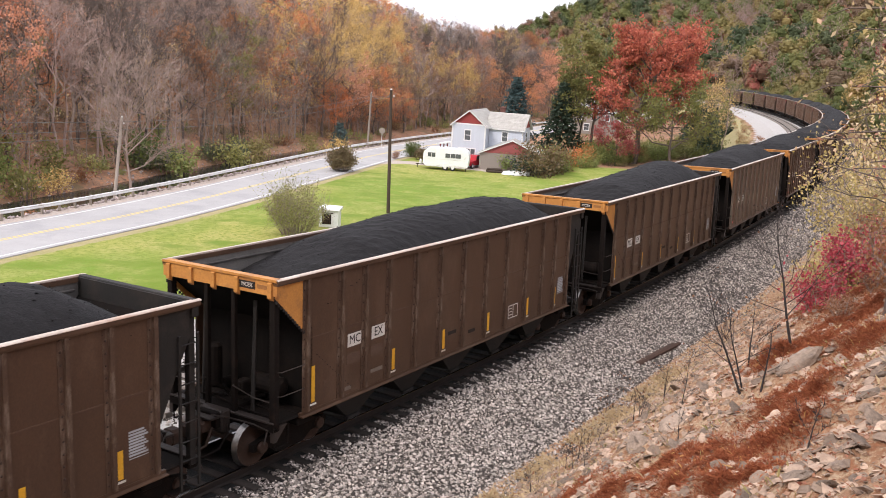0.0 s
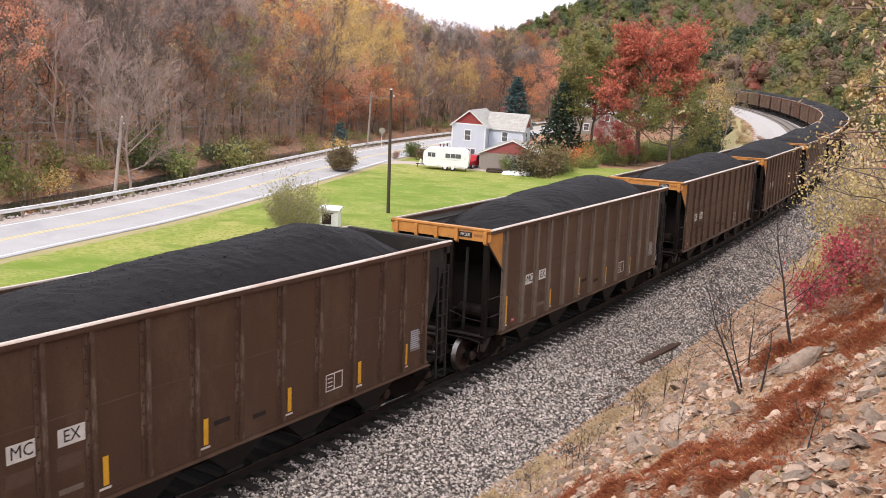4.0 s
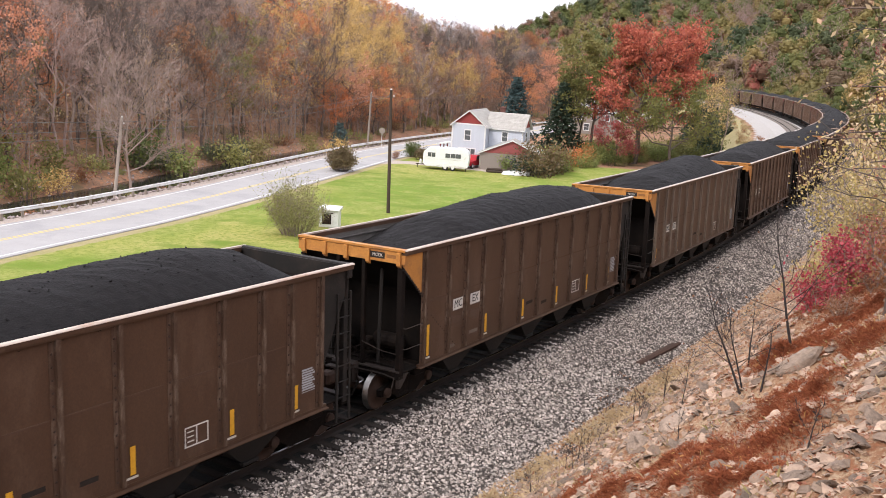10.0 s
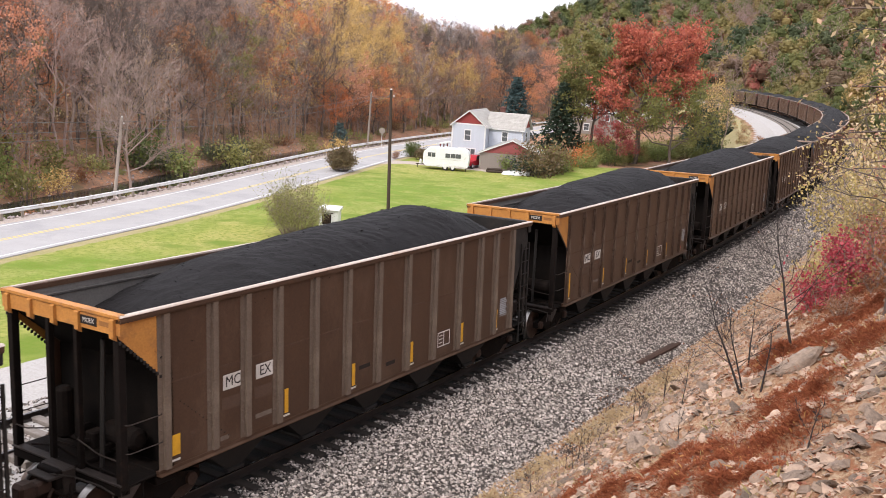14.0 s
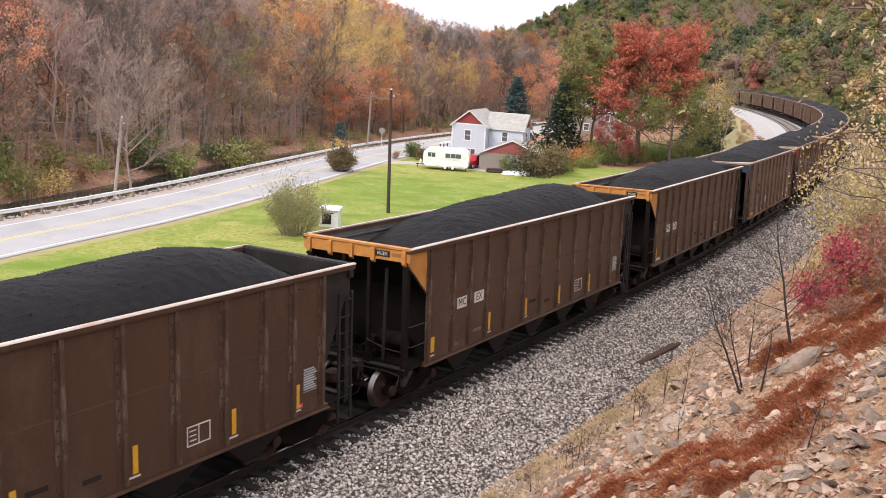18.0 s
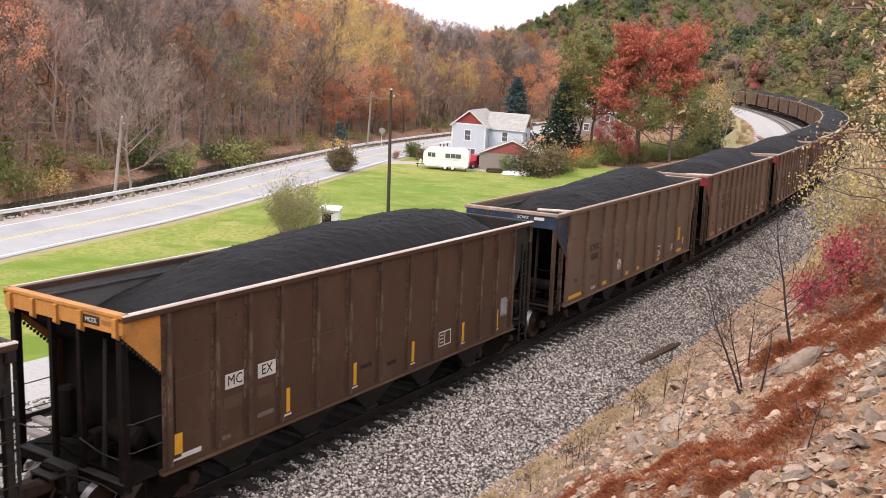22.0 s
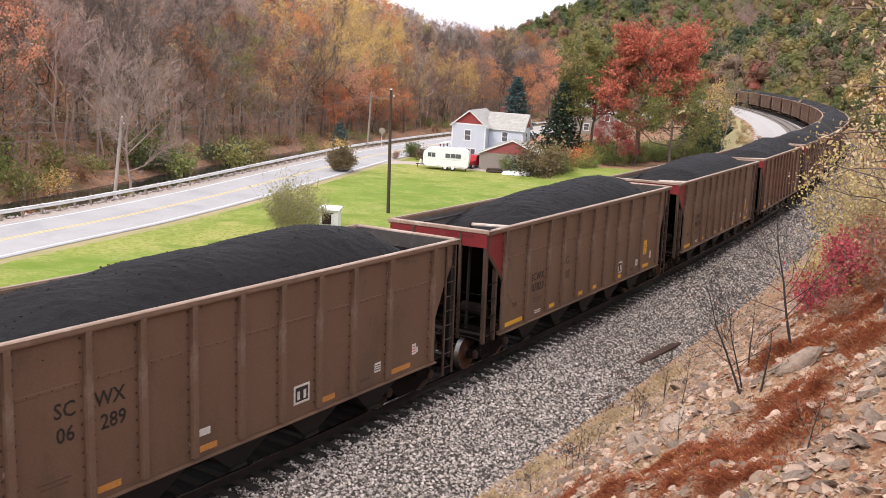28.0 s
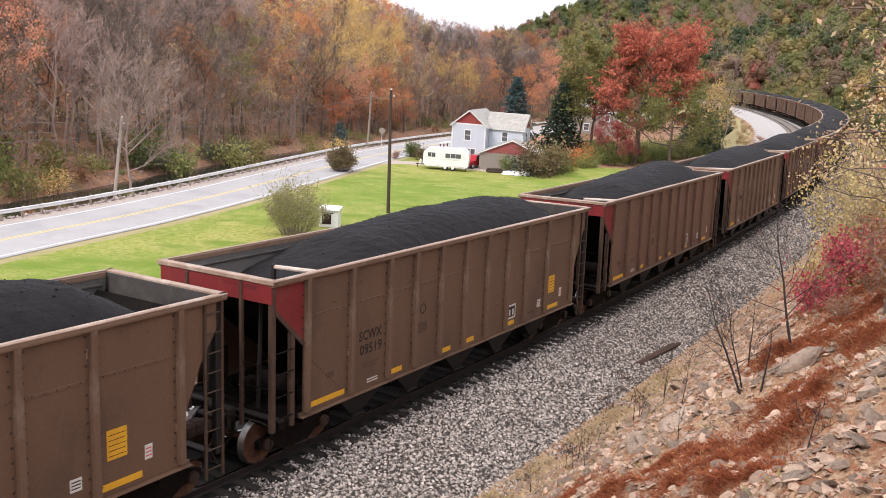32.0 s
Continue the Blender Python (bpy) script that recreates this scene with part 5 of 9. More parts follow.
        part("box_field", flat_plate(Geo(), s * (xs + 0.004), y - 0.19, y + 0.19, 1.35, 1.65, 0.002), DARK_MARK, box)
        for dy in (-0.1, 0.09):
            part("stencil_line", flat_plate(Geo(), s * (xs + 0.006), y + dy - 0.04, y + dy + 0.04, 1.39, 1.57, 0.002), WHITE_MARK, box)
        y = 4.98 * flip
        data = part("data_stencil", flat_plate(Geo(), s * xs, y - 0.20, y + 0.20, 1.62, 2.14), YELLOW_MARK, car, "yellow placard with dark lines")
        for k in range(5):
            part("stencil_line", flat_plate(Geo(), s * (xs + 0.004), y - 0.17, y + 0.17, 1.68 + 0.09 * k, 1.692 + 0.09 * k, 0.002), DARK_MARK, data)
        for yy, zz, ww, hh, mm in ((5.62, 1.40, 0.16, 0.26, WHITE_MARK), (4.18, 1.32, 0.22, 0.22, WHITE_MARK), (3.72, 1.22, 0.34, 0.06, FAINT), (-4.05, 1.15, 0.4, 0.03, WHITE_MARK), (-4.05, 1.21, 0.4, 0.03, WHITE_MARK), (-4.12, 1.60, 0.6, 0.03, FAINT), (-4.12, 1.52, 0.5, 0.03, FAINT), (-5.55, 1.62, 0.26, 0.12, FAINT)):
            tag = part("small_stencil", flat_plate(Geo(), s * xs, yy * flip - ww / 2, yy * flip + ww / 2, zz, zz + hh), mm, car)
            if mm is WHITE_MARK and hh > 0.2:
                for j in range(3):
                    z = zz + hh * (0.2 + 0.25 * j)
                    part("stencil_line", flat_plate(Geo(), s * (xs + 0.004), yy * flip - ww * 0.4, yy * flip + ww * 0.4, z, z + 0.02, 0.002), RED_MARK if yy > 5 else DARK_MARK, tag)
        ring = Geo().lathe([(s * 0.0, 0.10), (s * 0.004, 0.10), (s * 0.004, 0.125), (s * 0.0, 0.125)], 0, (s * xs, -2.05 * flip, 2.45), 20)
        part("round_stencil", ring, DARK_MARK, car)
        side_text("reporting_mark", "SCWX", 0.31, DARK_MARK, car, s, -4.15 * flip, 2.34, 0.004, 0.92)
        part("dark_patch", flat_plate(Geo(), s * xs, -2.15 * flip - 0.3, -2.15 * flip + 0.3, 1.86, 2.12), FAINT, car)
    # front end
    part("front_chord", Geo().box(-xs - 0.09, xs + 0.09, -HALF_L - 0.03, -HALF_L + 0.14, TOP - 0.10, TOP, 0.015), CHORD_TAN, car, "worn pale top edge")
    beam = part("end_beam", Geo().box(-xs - 0.02, xs + 0.02, -HALF_L, -HALF_L + 0.05, TOP - 0.48, TOP - 0.102, 0.004), end_paint, car, "painted front end sheet")
    mark = WHITE_MARK if end_paint is BLUE else DARK_RED
    ob = part("lettering", letters("SCWX", 0.14, mark, "lettering", 0.95, 0.006), None, beam)
    ob.matrix_basis = Matrix.Translation((0.45, -HALF_L - 0.004, TOP - 0.20)) @ Euler((math.pi / 2, 0, 0)).to_matrix().to_4x4()
    part("number_bar", Geo().box(0.82, 1.16, -HALF_L - 0.004, -HALF_L, TOP - 0.245, TOP - 0.155), mark, beam)
    part("rear_chord", Geo().box(-xs - 0.09, xs + 0.09, HALF_L - 0.14, HALF_L + 0.03, TOP - 0.10, TOP, 0.015), CHORD_TAN, car, "worn pale top edge")
    part("rear_beam", Geo().box(-xs, xs, HALF_L - 0.06, HALF_L, TOP - 0.45, TOP - 0.102, 0.004), UNDER, car)
    HALF_L, SIDE_L = 7.106, 6.24
    part("cross_tie", Geo().tube([(0.15, -5.75, 3.84), (xs - 0.03, -5.75, 3.90)], 0.05, 8), CHORD, car, "pale pipe brace across the open top")
    part("brace_bracket", Geo().box(0.07, 0.16, -5.80, -5.71, 3.3, 3.90, 0.01), SOOT, car)
    return car


TRAIN = []
MARK_RISE = {9: 0.22, 11: -0.08, 12: -0.08}
SMALL = {"rung", "ladder", "stencil_line", "small_stencil", "white_tick", "grab_iron", "bearing_cap", "spring_nest", "brake_pipe", "brake_cylinder", "end_strut", "lettering", "stencil_box", "box_field", "data_stencil", "stencil_plate", "reflective_strip", "stirrup_step", "rear_step", "end_rung", "round_stencil", "reporting_mark", "beam_bracket", "rivet_strip", "name_plate", "number_bar", "tread", "side_frame", "air_reservoir", "seam_bar", "rivet_column", "rivet_row", "weld_seam", "coupler", "hopper_chute", "coupler_housing", "air_hose", "uncoupling_lever", "end_ledge", "upright_reservoir", "control_valve", "brake_lever", "air_line", "end_rail", "end_upright", "step_bracket", "inner_ridge"}


def build_train():
    kinds = {
        "plain": make_orange_end_car("hopper_car", "loaded brown steel coal hopper with an orange end", False, 11),
        "ribbed": make_orange_end_car("hopper_car", "loaded brown coal hopper with pale ribs and an orange end", True, 12),
        "blue": make_ladder_end_car("hopper_car", "loaded dull brown coal hopper with a blue end", BLUE, 13),
        "red": make_ladder_end_car("hopper_car", "loaded dull brown coal hopper with a red end", RED, 14),
    }
    used = set()
    rusty_wheels = WHEELSET.copy()
    rusty_wheels.materials[0] = RUSTY_WEB
    loads = [coal_mesh(20 + i, 2600) for i in range(4)] + [coal_mesh(30, 60), coal_mesh(31, 60)]
    for k in range(-1, 32):
        kind = "ribbed" if k in (2, 5) else "plain" if k < 9 else "blue" if k == 9 else "red"
        car = kinds[kind]
        if kind in used:
            car = copy_thing(car, Matrix())
        used.add(kind)
        for ob in car.children:
            if ob.name.startswith("coal_load"):
                ob.data = loads[k % 4] if k < 14 else loads[4 + k % 2]
        TRAIN.append((k, car))
        if k > 17:
            for ob in list(car.children_recursive):
                if ob.name.split(".")[0] in SMALL:
                    bpy.data.objects.remove(ob)
    for k, car in TRAIN:
        faded = [ob for ob in car.children if ob.name.startswith("reflective_strip")] if k == 10 else []
        for ob in list(car.children):
            kind = ob.name.split(".")[0]
            if k in MARK_RISE and kind == "reporting_mark":
                ob.location.z += MARK_RISE[k]
            if k == 10 and kind in ("reporting_mark", "data_stencil", "round_stencil", "dark_patch"):
                for sub in ob.children:
                    bpy.data.objects.remove(sub)
                bpy.data.objects.remove(ob)
            elif k == 10 and ob in faded:
                if faded.index(ob) == 3:
                    bpy.data.objects.remove(ob)
                else:
                    ob.data = ob.data.copy()
                    ob.data.materials[0] = ORANGE
            elif k == 10 and kind == "stencil_box":
                ob.location.y -= 0.88
        if k >= 11:
            for ob in car.children_recursive:
                if ob.name.startswith("wheelset"):
                    ob.data = rusty_wheels
        if k == 13:
            for ob in list(car.children):
                kind = ob.name.split(".")[0]
                if kind in ("side_sheet", "rib"):
                    ob.data = ob.data.copy()
                    ob.data.materials[0] = RUST_BROWN
                elif kind in ("data_stencil", "reporting_mark"):
                    for sub in ob.children:
                        bpy.data.objects.remove(sub)
                    bpy.data.objects.remove(ob)
        if k in (5, 7, 8):
            first = next(ob for ob in car.children if ob.name.startswith("reflective_strip"))
            first.data = flat_plate(Geo(), HALF_W - 0.067, RIBS_A[0] + 0.12, RIBS_A[0] + 0.30, 1.26, 1.64).mesh("reflective_strip", YELLOW_MARK)
        if k == 8:
            part("small_stencil", flat_plate(Geo(), HALF_W - 0.07, RIBS_A[0] + 0.28, RIBS_A[0] + 0.74, 1.15, 1.24), WHITE_MARK, car)
        if k == 9:
            for ob in car.children:
                if ob.name.startswith("side_sheet"):
                    ob.data = ob.data.copy()
                    ob.data.materials[0] = STAINED
        if k in (2, 3, 6):
            y = RIBS_A[0] + (0.62 if k != 6 else 11.6)
            tag = part("tag", flat_plate(Geo(), HALF_W - 0.07, y - 0.09, y + 0.09, 1.20, 1.30), RED_MARK, car, "small red tag")
            part("stencil_line", flat_plate(Geo(), HALF_W - 0.066, y - 0.06, y + 0.06, 1.24, 1.26, 0.002), WHITE_MARK, tag)
        if k == 9:
            g = Geo().lathe([(0.0, 0.0), (0.003, 0.0), (0.003, 0.19), (0.0, 0.19)], 0, (HALF_W - 0.07, -1.72, 1.62), 18)
            part("round_emblem", g, WHITE_MARK, car, "worn white round emblem")
            for j, (y, z) in enumerate(((-1.78, 1.66), (-1.66, 1.58), (-1.72, 1.50))):
                part("emblem_bar", flat_plate(Geo(), HALF_W - 0.066, y - 0.07, y + 0.07, z - 0.02, z + 0.02), FAINT, car)
        for s in (1,):
            if k == 3:
                side_text("car_number", "13", 0.36, DARK_MARK, car, s, s * (RIBS_A[1] + RIBS_A[2]) / 2, 1.86, 0.004)
                side_text("car_number", "182", 0.36, DARK_MARK, car, s, s * (RIBS_A[2] + RIBS_A[3]) / 2, 1.86, 0.004)
            elif k == 10:
                for y, w in ((-1.05, 0.30), (5.72, 0.14)):
                    part("small_stencil", flat_plate(Geo(), HALF_W - 0.07, y - w / 2, y + w / 2, 1.42, 1.56), WHITE_MARK, car)
                for word, y, z in (("SC", -3.90, 2.70), ("WX", -3.06, 2.70), ("06", -3.90, 2.30), ("289", -3.0, 2.30)):
                    side_text("reporting_mark" if word[0] > "9" else "car_number", word, 0.36, DARK_MARK, car, s, y, z, 0.004, 0.95)
            elif k in (9, 11, 12):
                side_text("car_number", {9: "9800", 11: "07823", 12: "09519"}[k], 0.33, DARK_MARK, car, s, s * -4.12, 2.02 + MARK_RISE.get(k, -0.08), 0.004, 1.0)
            elif k < 9:
                for i in (1.5, 2.5):
                    y = s * (RIBS_A[int(i)] + RIBS_A[int(i) + 1]) / 2
                    part("number_bar", flat_plate(Geo(), s * (HALF_W - 0.07), y - 0.24, y + 0.24, 1.74, 1.98), FAINT, car)


build_train()


# play in the couplers
SLACK = {4: -0.06, 6: -0.17, 7: -0.08, 8: -0.17, 10: -0.15, 11: 0.04}


def car_pose(k, t):
    """Where car k stands at t seconds: both its trucks ride on the line."""
    sc = FIRST + PITCH_CAR * k - SPEED * t + PITCH_CAR / 2 - (0.26 + 0.155 * (k - 9) if k > 8 else 0.0) + SLACK.get(k, 0.0)
    ax, ay, _ = on_line(sc - 6.1)
    bx, by, _ = on_line(sc + 6.1)
    h = math.atan2(bx - ax, by - ay)
    return pose((ax + bx) / 2, (ay + by) / 2, GRADE * sc, 0, -math.degrees(CANT), -math.degrees(h))


# ---- house, garage, trailer and what stands on the lawn ----
SIDING = material("pale_blue_white_siding", (0.46, 0.49, 0.55), (0.41, 0.44, 0.49), scale=0.8, fine=20, rough=0.6, bump=0.1)
TRIM = material("white_painted_trim", (0.66, 0.66, 0.65), (0.57, 0.57, 0.56), scale=2, fine=20, rough=0.5, bump=0.05)
BARN_RED = material("barn_red_boards", (0.26, 0.045, 0.04), (0.20, 0.035, 0.033), scale=1.5, fine=20, rough=0.7, bump=0.2)
PINK_RED = material("faded_red_boards", (0.28, 0.075, 0.07), (0.23, 0.062, 0.06), scale=1.5, fine=20, rough=0.7, bump=0.2)
SHINGLE = material("pale_grey_shingles", (0.38, 0.365, 0.335), (0.29, 0.278, 0.255), scale=1.6, fine=9, rough=0.9, bump=0.3, per_object=0.03, spots=(0.24, 0.23, 0.21), spot_scale=2.5)
TAN_SIDING = material("taupe_garage_siding", (0.25, 0.215, 0.185), (0.21, 0.18, 0.155), scale=1, fine=18, rough=0.7, bump=0.1)
PANE = material("dark_window_glass", (0.10, 0.105, 0.11), (0.06, 0.065, 0.07), scale=2, fine=5, rough=0.08, bump=0.0, gloss=0.6)
BRICK_RED = material("red_chimney_brick", (0.14, 0.062, 0.05), (0.10, 0.045, 0.038), scale=6, fine=30, rough=0.85, bump=0.4)
CREAM = material("cream_trailer_paint", (0.70, 0.73, 0.72), (0.63, 0.66, 0.65), scale=1, fine=15, rough=0.35, bump=0.03)
TYRE = material("black_rubber", (0.02, 0.02, 0.02), (0.03, 0.03, 0.03), scale=6, fine=30, rough=0.85, bump=0.2)
CAR_RED = material("red_car_paint", (0.42, 0.02, 0.035), (0.36, 0.02, 0.03), scale=1, fine=10, rough=0.25, bump=0.0, gloss=0.6)
POST_PALE = material("sun_bleached_pole_wood", (0.42, 0.36, 0.31), (0.31, 0.26, 0.22), scale=3, fine=30, rough=0.9, bump=0.4, stretch=(1, 1, 0.1))
POLE_DARK = material("creosoted_pole_wood", (0.065, 0.045, 0.034), (0.045, 0.032, 0.025), scale=3, fine=30, rough=0.9, bump=0.4, stretch=(1, 1, 0.1))
CABLE = material("black_cable", (0.16, 0.155, 0.15), (0.12, 0.115, 0.11), scale=3, fine=10, rough=0.6, bump=0.0)


def window(parent, cx, z0, w, h, y, mat_frame=TRIM):
    """A sash window in a wall that faces -y, sunk a little."""
    fr = part("window", Geo().box(cx - w / 2 - 0.10, cx + w / 2 + 0.10, y - 0.05, y, z0 + h, z0 + h + 0.12).box(cx - w / 2 - 0.14, cx + w / 2 + 0.14, y - 0.08, y, z0 - 0.12, z0)
              .box(cx - w / 2 - 0.10, cx - w / 2, y - 0.05, y, z0, z0 + h).box(cx + w / 2, cx + w / 2 + 0.10, y - 0.05, y, z0, z0 + h).box(cx - w / 2, cx + w / 2, y - 0.03, y, z0 + h / 2 - 0.03, z0 + h / 2 + 0.03), mat_frame, parent, "white framed sash window")
    part("pane", Geo().box(cx - w / 2, cx + w / 2, y - 0.012, y - 0.004, z0, z0 + h / 2 - 0.03), PANE, fr)
    part("pane", Geo().box(cx - w / 2, cx + w / 2, y - 0.016, y - 0.006, z0 + h / 2 + 0.03, z0 + h), PANE, fr)
    return fr


def clad(parent, x0, x1, y, z0, z1, mat, step=0.2, name="clapboard"):
    """Overlapping boards on a wall that faces -y."""
    n = int((z1 - z0) / step)
    me = Geo().prism([(y - 0.03, 0), (y, 0), (y, (z1 - z0) / n), (y - 0.008, (z1 - z0) / n)], 0, x0, x1).mesh(name, mat)
    for i in range(n):
        part(name, me, None, parent).location = (0, 0, z0 + i * (z1 - z0) / n)


def shingle_rows(parent, corners, rows, mat):
    """Shingle courses on a roof plane: corners are eave a, eave b, ridge b, ridge a."""
    a, b, c, d = [Vector(p) for p in corners]
    nrm = (b - a).cross(d - a).normalized()
    if nrm.z < 0:
        nrm = -nrm
    for i in range(rows):
        t0, t1 = i / rows, min(1.0, (i + 1.15) / rows)
        p = [a.lerp(d, t0) + nrm * 0.026, b.lerp(c, t0) + nrm * 0.026, b.lerp(c, t1) + nrm * 0.010, a.lerp(d, t1) + nrm * 0.010]
        q = [v - nrm * 0.02 for v in p]
        part("shingle_course", Geo().add(p + q, [(0, 1, 2, 3), (7, 6, 5, 4), (0, 4, 5, 1), (2, 6, 7, 3), (1, 5, 6, 2), (3, 7, 4, 0)]), mat, parent)


def gable_block(parent, x0, x1, y0, y1, eave, rise, wall_mat, roof_mat, ridge_along_y, gable_mat, over=0.3):
    body = part("wall", Geo().box(x0, x1, y0, y1, -0.4, eave), wall_mat, parent)
    if ridge_along_y:
        xm = (x0 + x1) / 2
        for y, o in ((y0, 0.0), (y1, 0.0)):
            part("gable", Geo().prism([(x0, eave), (x1, eave), (xm, eave + rise)], 1, y + (0.02 if y == y0 else -0.14), y + (0.14 if y == y0 else -0.02)), gable_mat, parent)
        k = rise / (xm - x0)
        for s, xe in ((-1, x0 - over), (1, x1 + over)):
            c = [(xe, y0 - over, eave - over * k), (xe, y1 + over, eave - over * k), (xm, y1 + over, eave + rise), (xm, y0 - over, eave + rise)]
            roof = part("roof", Geo().add(c + [(p[0], p[1], p[2] - 0.14) for p in c], [(0, 1, 2, 3), (7, 6, 5, 4), (0, 4, 5, 1), (1, 5, 6, 2), (2, 6, 7, 3), (3, 7, 4, 0)]), TRIM, parent, "white edged roof deck")
            shingle_rows(roof, c, 12, roof_mat)
    else:
        ym = (y0 + y1) / 2
        for x, o in ((x0, 1), (x1, -1)):
            part("gable", Geo().prism([(y0, eave), (y1, eave), (ym, eave + rise)], 0, x + o * 0.02, x + o * 0.14), gable_mat, parent)
        k = rise / (ym - y0)
        for s, ye in ((-1, y0 - over), (1, y1 + over)):
            c = [(x0 - over * 0.2, ye, eave - over * k), (x1 + over, ye, eave - over * k), (x1 + over, ym, eave + rise), (x0 - over * 0.2, ym, eave + rise)]
            roof = part("roof", Geo().add(c + [(p[0], p[1], p[2] - 0.14) for p in c], [(0, 1, 2, 3), (7, 6, 5, 4), (0, 4, 5, 1), (1, 5, 6, 2), (2, 6, 7, 3), (3, 7, 4, 0)]), TRIM, parent, "white edged roof deck")
            shingle_rows(roof, c, 12, roof_mat)
    return body


def make_house():
    z = ground_at(2.0, 121.0)
    house = thing("house", "pale blue two-storey house with a grey roof and red gable", "house", pose(0.2, 121.3, z, 0, 0, -17))
    W, D, E, R = 4.3, 7.5, 5.35, 1.75
    gable_block(house, 0, W, 0, D, E, R, SIDING, SHINGLE, True, BARN_RED, 0.32)
    gable_block(house, W - 0.5, W + 4.4, 1.9, 6.1, E - 0.15, 1.7, SIDING, SHINGLE, False, BARN_RED, 0.3)
    clad(house, 0.12, W - 0.12, 0.0, 0.0, E - 0.1, SIDING, 0.21)
    clad(house, W + 0.02, W + 4.3, 1.9, 2.4, E - 0.3, SIDING, 0.21)
    for x in (0.0, W):
        part("corner_board", Geo().box(x - 0.09, x + 0.09, -0.055, 0.05, -0.3, E, 0.01), TRIM, house)
    part("corner_board", Geo().box(W + 4.3, W + 4.43, 1.84, 1.98, -0.3, E - 0.2, 0.01), TRIM, house)
    part("fascia", Geo().box(-0.1, W + 0.1, -0.06, 0.02, E - 0.12, E + 0.06, 0.01), TRIM, house)
    window(house, 2.05, 3.35, 0.72, 1.2, -0.03)
    window(house, 1.25, 0.95, 0.55, 1.3, -0.03)
    window(house, 2.05, 0.95, 0.80, 1.3, -0.03)
    window(house, 2.85, 0.95, 0.55, 1.3, -0.03)
    window(house, W + 2.1, 3.4, 0.68, 1.15, 1.88)
    w = window(house, 0, 0, 0.7, 1.3, 0)
    w.matrix_basis = Matrix.Translation((W + 4.41, 3.9, 3.3)) @ Euler((0, 0, math.pi / 2)).to_matrix().to_4x4()
    part("chimney", Geo().box(W + 0.6, W + 1.2, 4.4, 5.0, E + 0.8, E + 2.15, 0.02).box(W + 0.54, W + 1.26, 4.34, 5.06, E + 2.05, E + 2.2, 0.02), BRICK_RED, house, "red brick chimney")
    # porch at the side
    porch = part("porch", Geo().box(-1.9, 0.0, 0.9, 4.2, -0.3, 0.5, 0.02).box(-1.85, -1.75, 0.95, 4.1, 0.5, 1.2, 0.01), BARN_RED, house, "red side porch with a white roof")
    part("porch_roof", Geo().prism([(-2.2, 2.35), (0.0, 2.75), (0.0, 2.9), (-2.2, 2.5)], 1, 0.6, 4.5), TRIM, porch)
    for y in (1.0, 2.5, 4.0):
        part("porch_post", Geo().box(-1.86, -1.72, y - 0.07, y + 0.07, 0.5, 2.5, 0.01), BARN_RED, porch)
    return house


def make_garage():
    z = ground_at(5.0, 117.5)
    g = thing("garage", "low taupe garage with a faded red gable", "garage", pose(3.75, 118.3, z, 0, 0, -8))
    W, D, E, R = 8.0, 6.0, 2.15, 1.75
    gable_block(g, 0, W, 0, D, E, R, TAN_SIDING, SHINGLE, True, PINK_RED, 0.28)
    clad(g, 0.02, W - 0.02, 0.0, -0.2, E - 0.05, TAN_SIDING, 0.2)
    part("gable_boards", Geo().prism([(0.05, E), (W - 0.05, E), (W / 2, E + R - 0.06)], 1, -0.05, 0.015), PINK_RED, g)
    return g


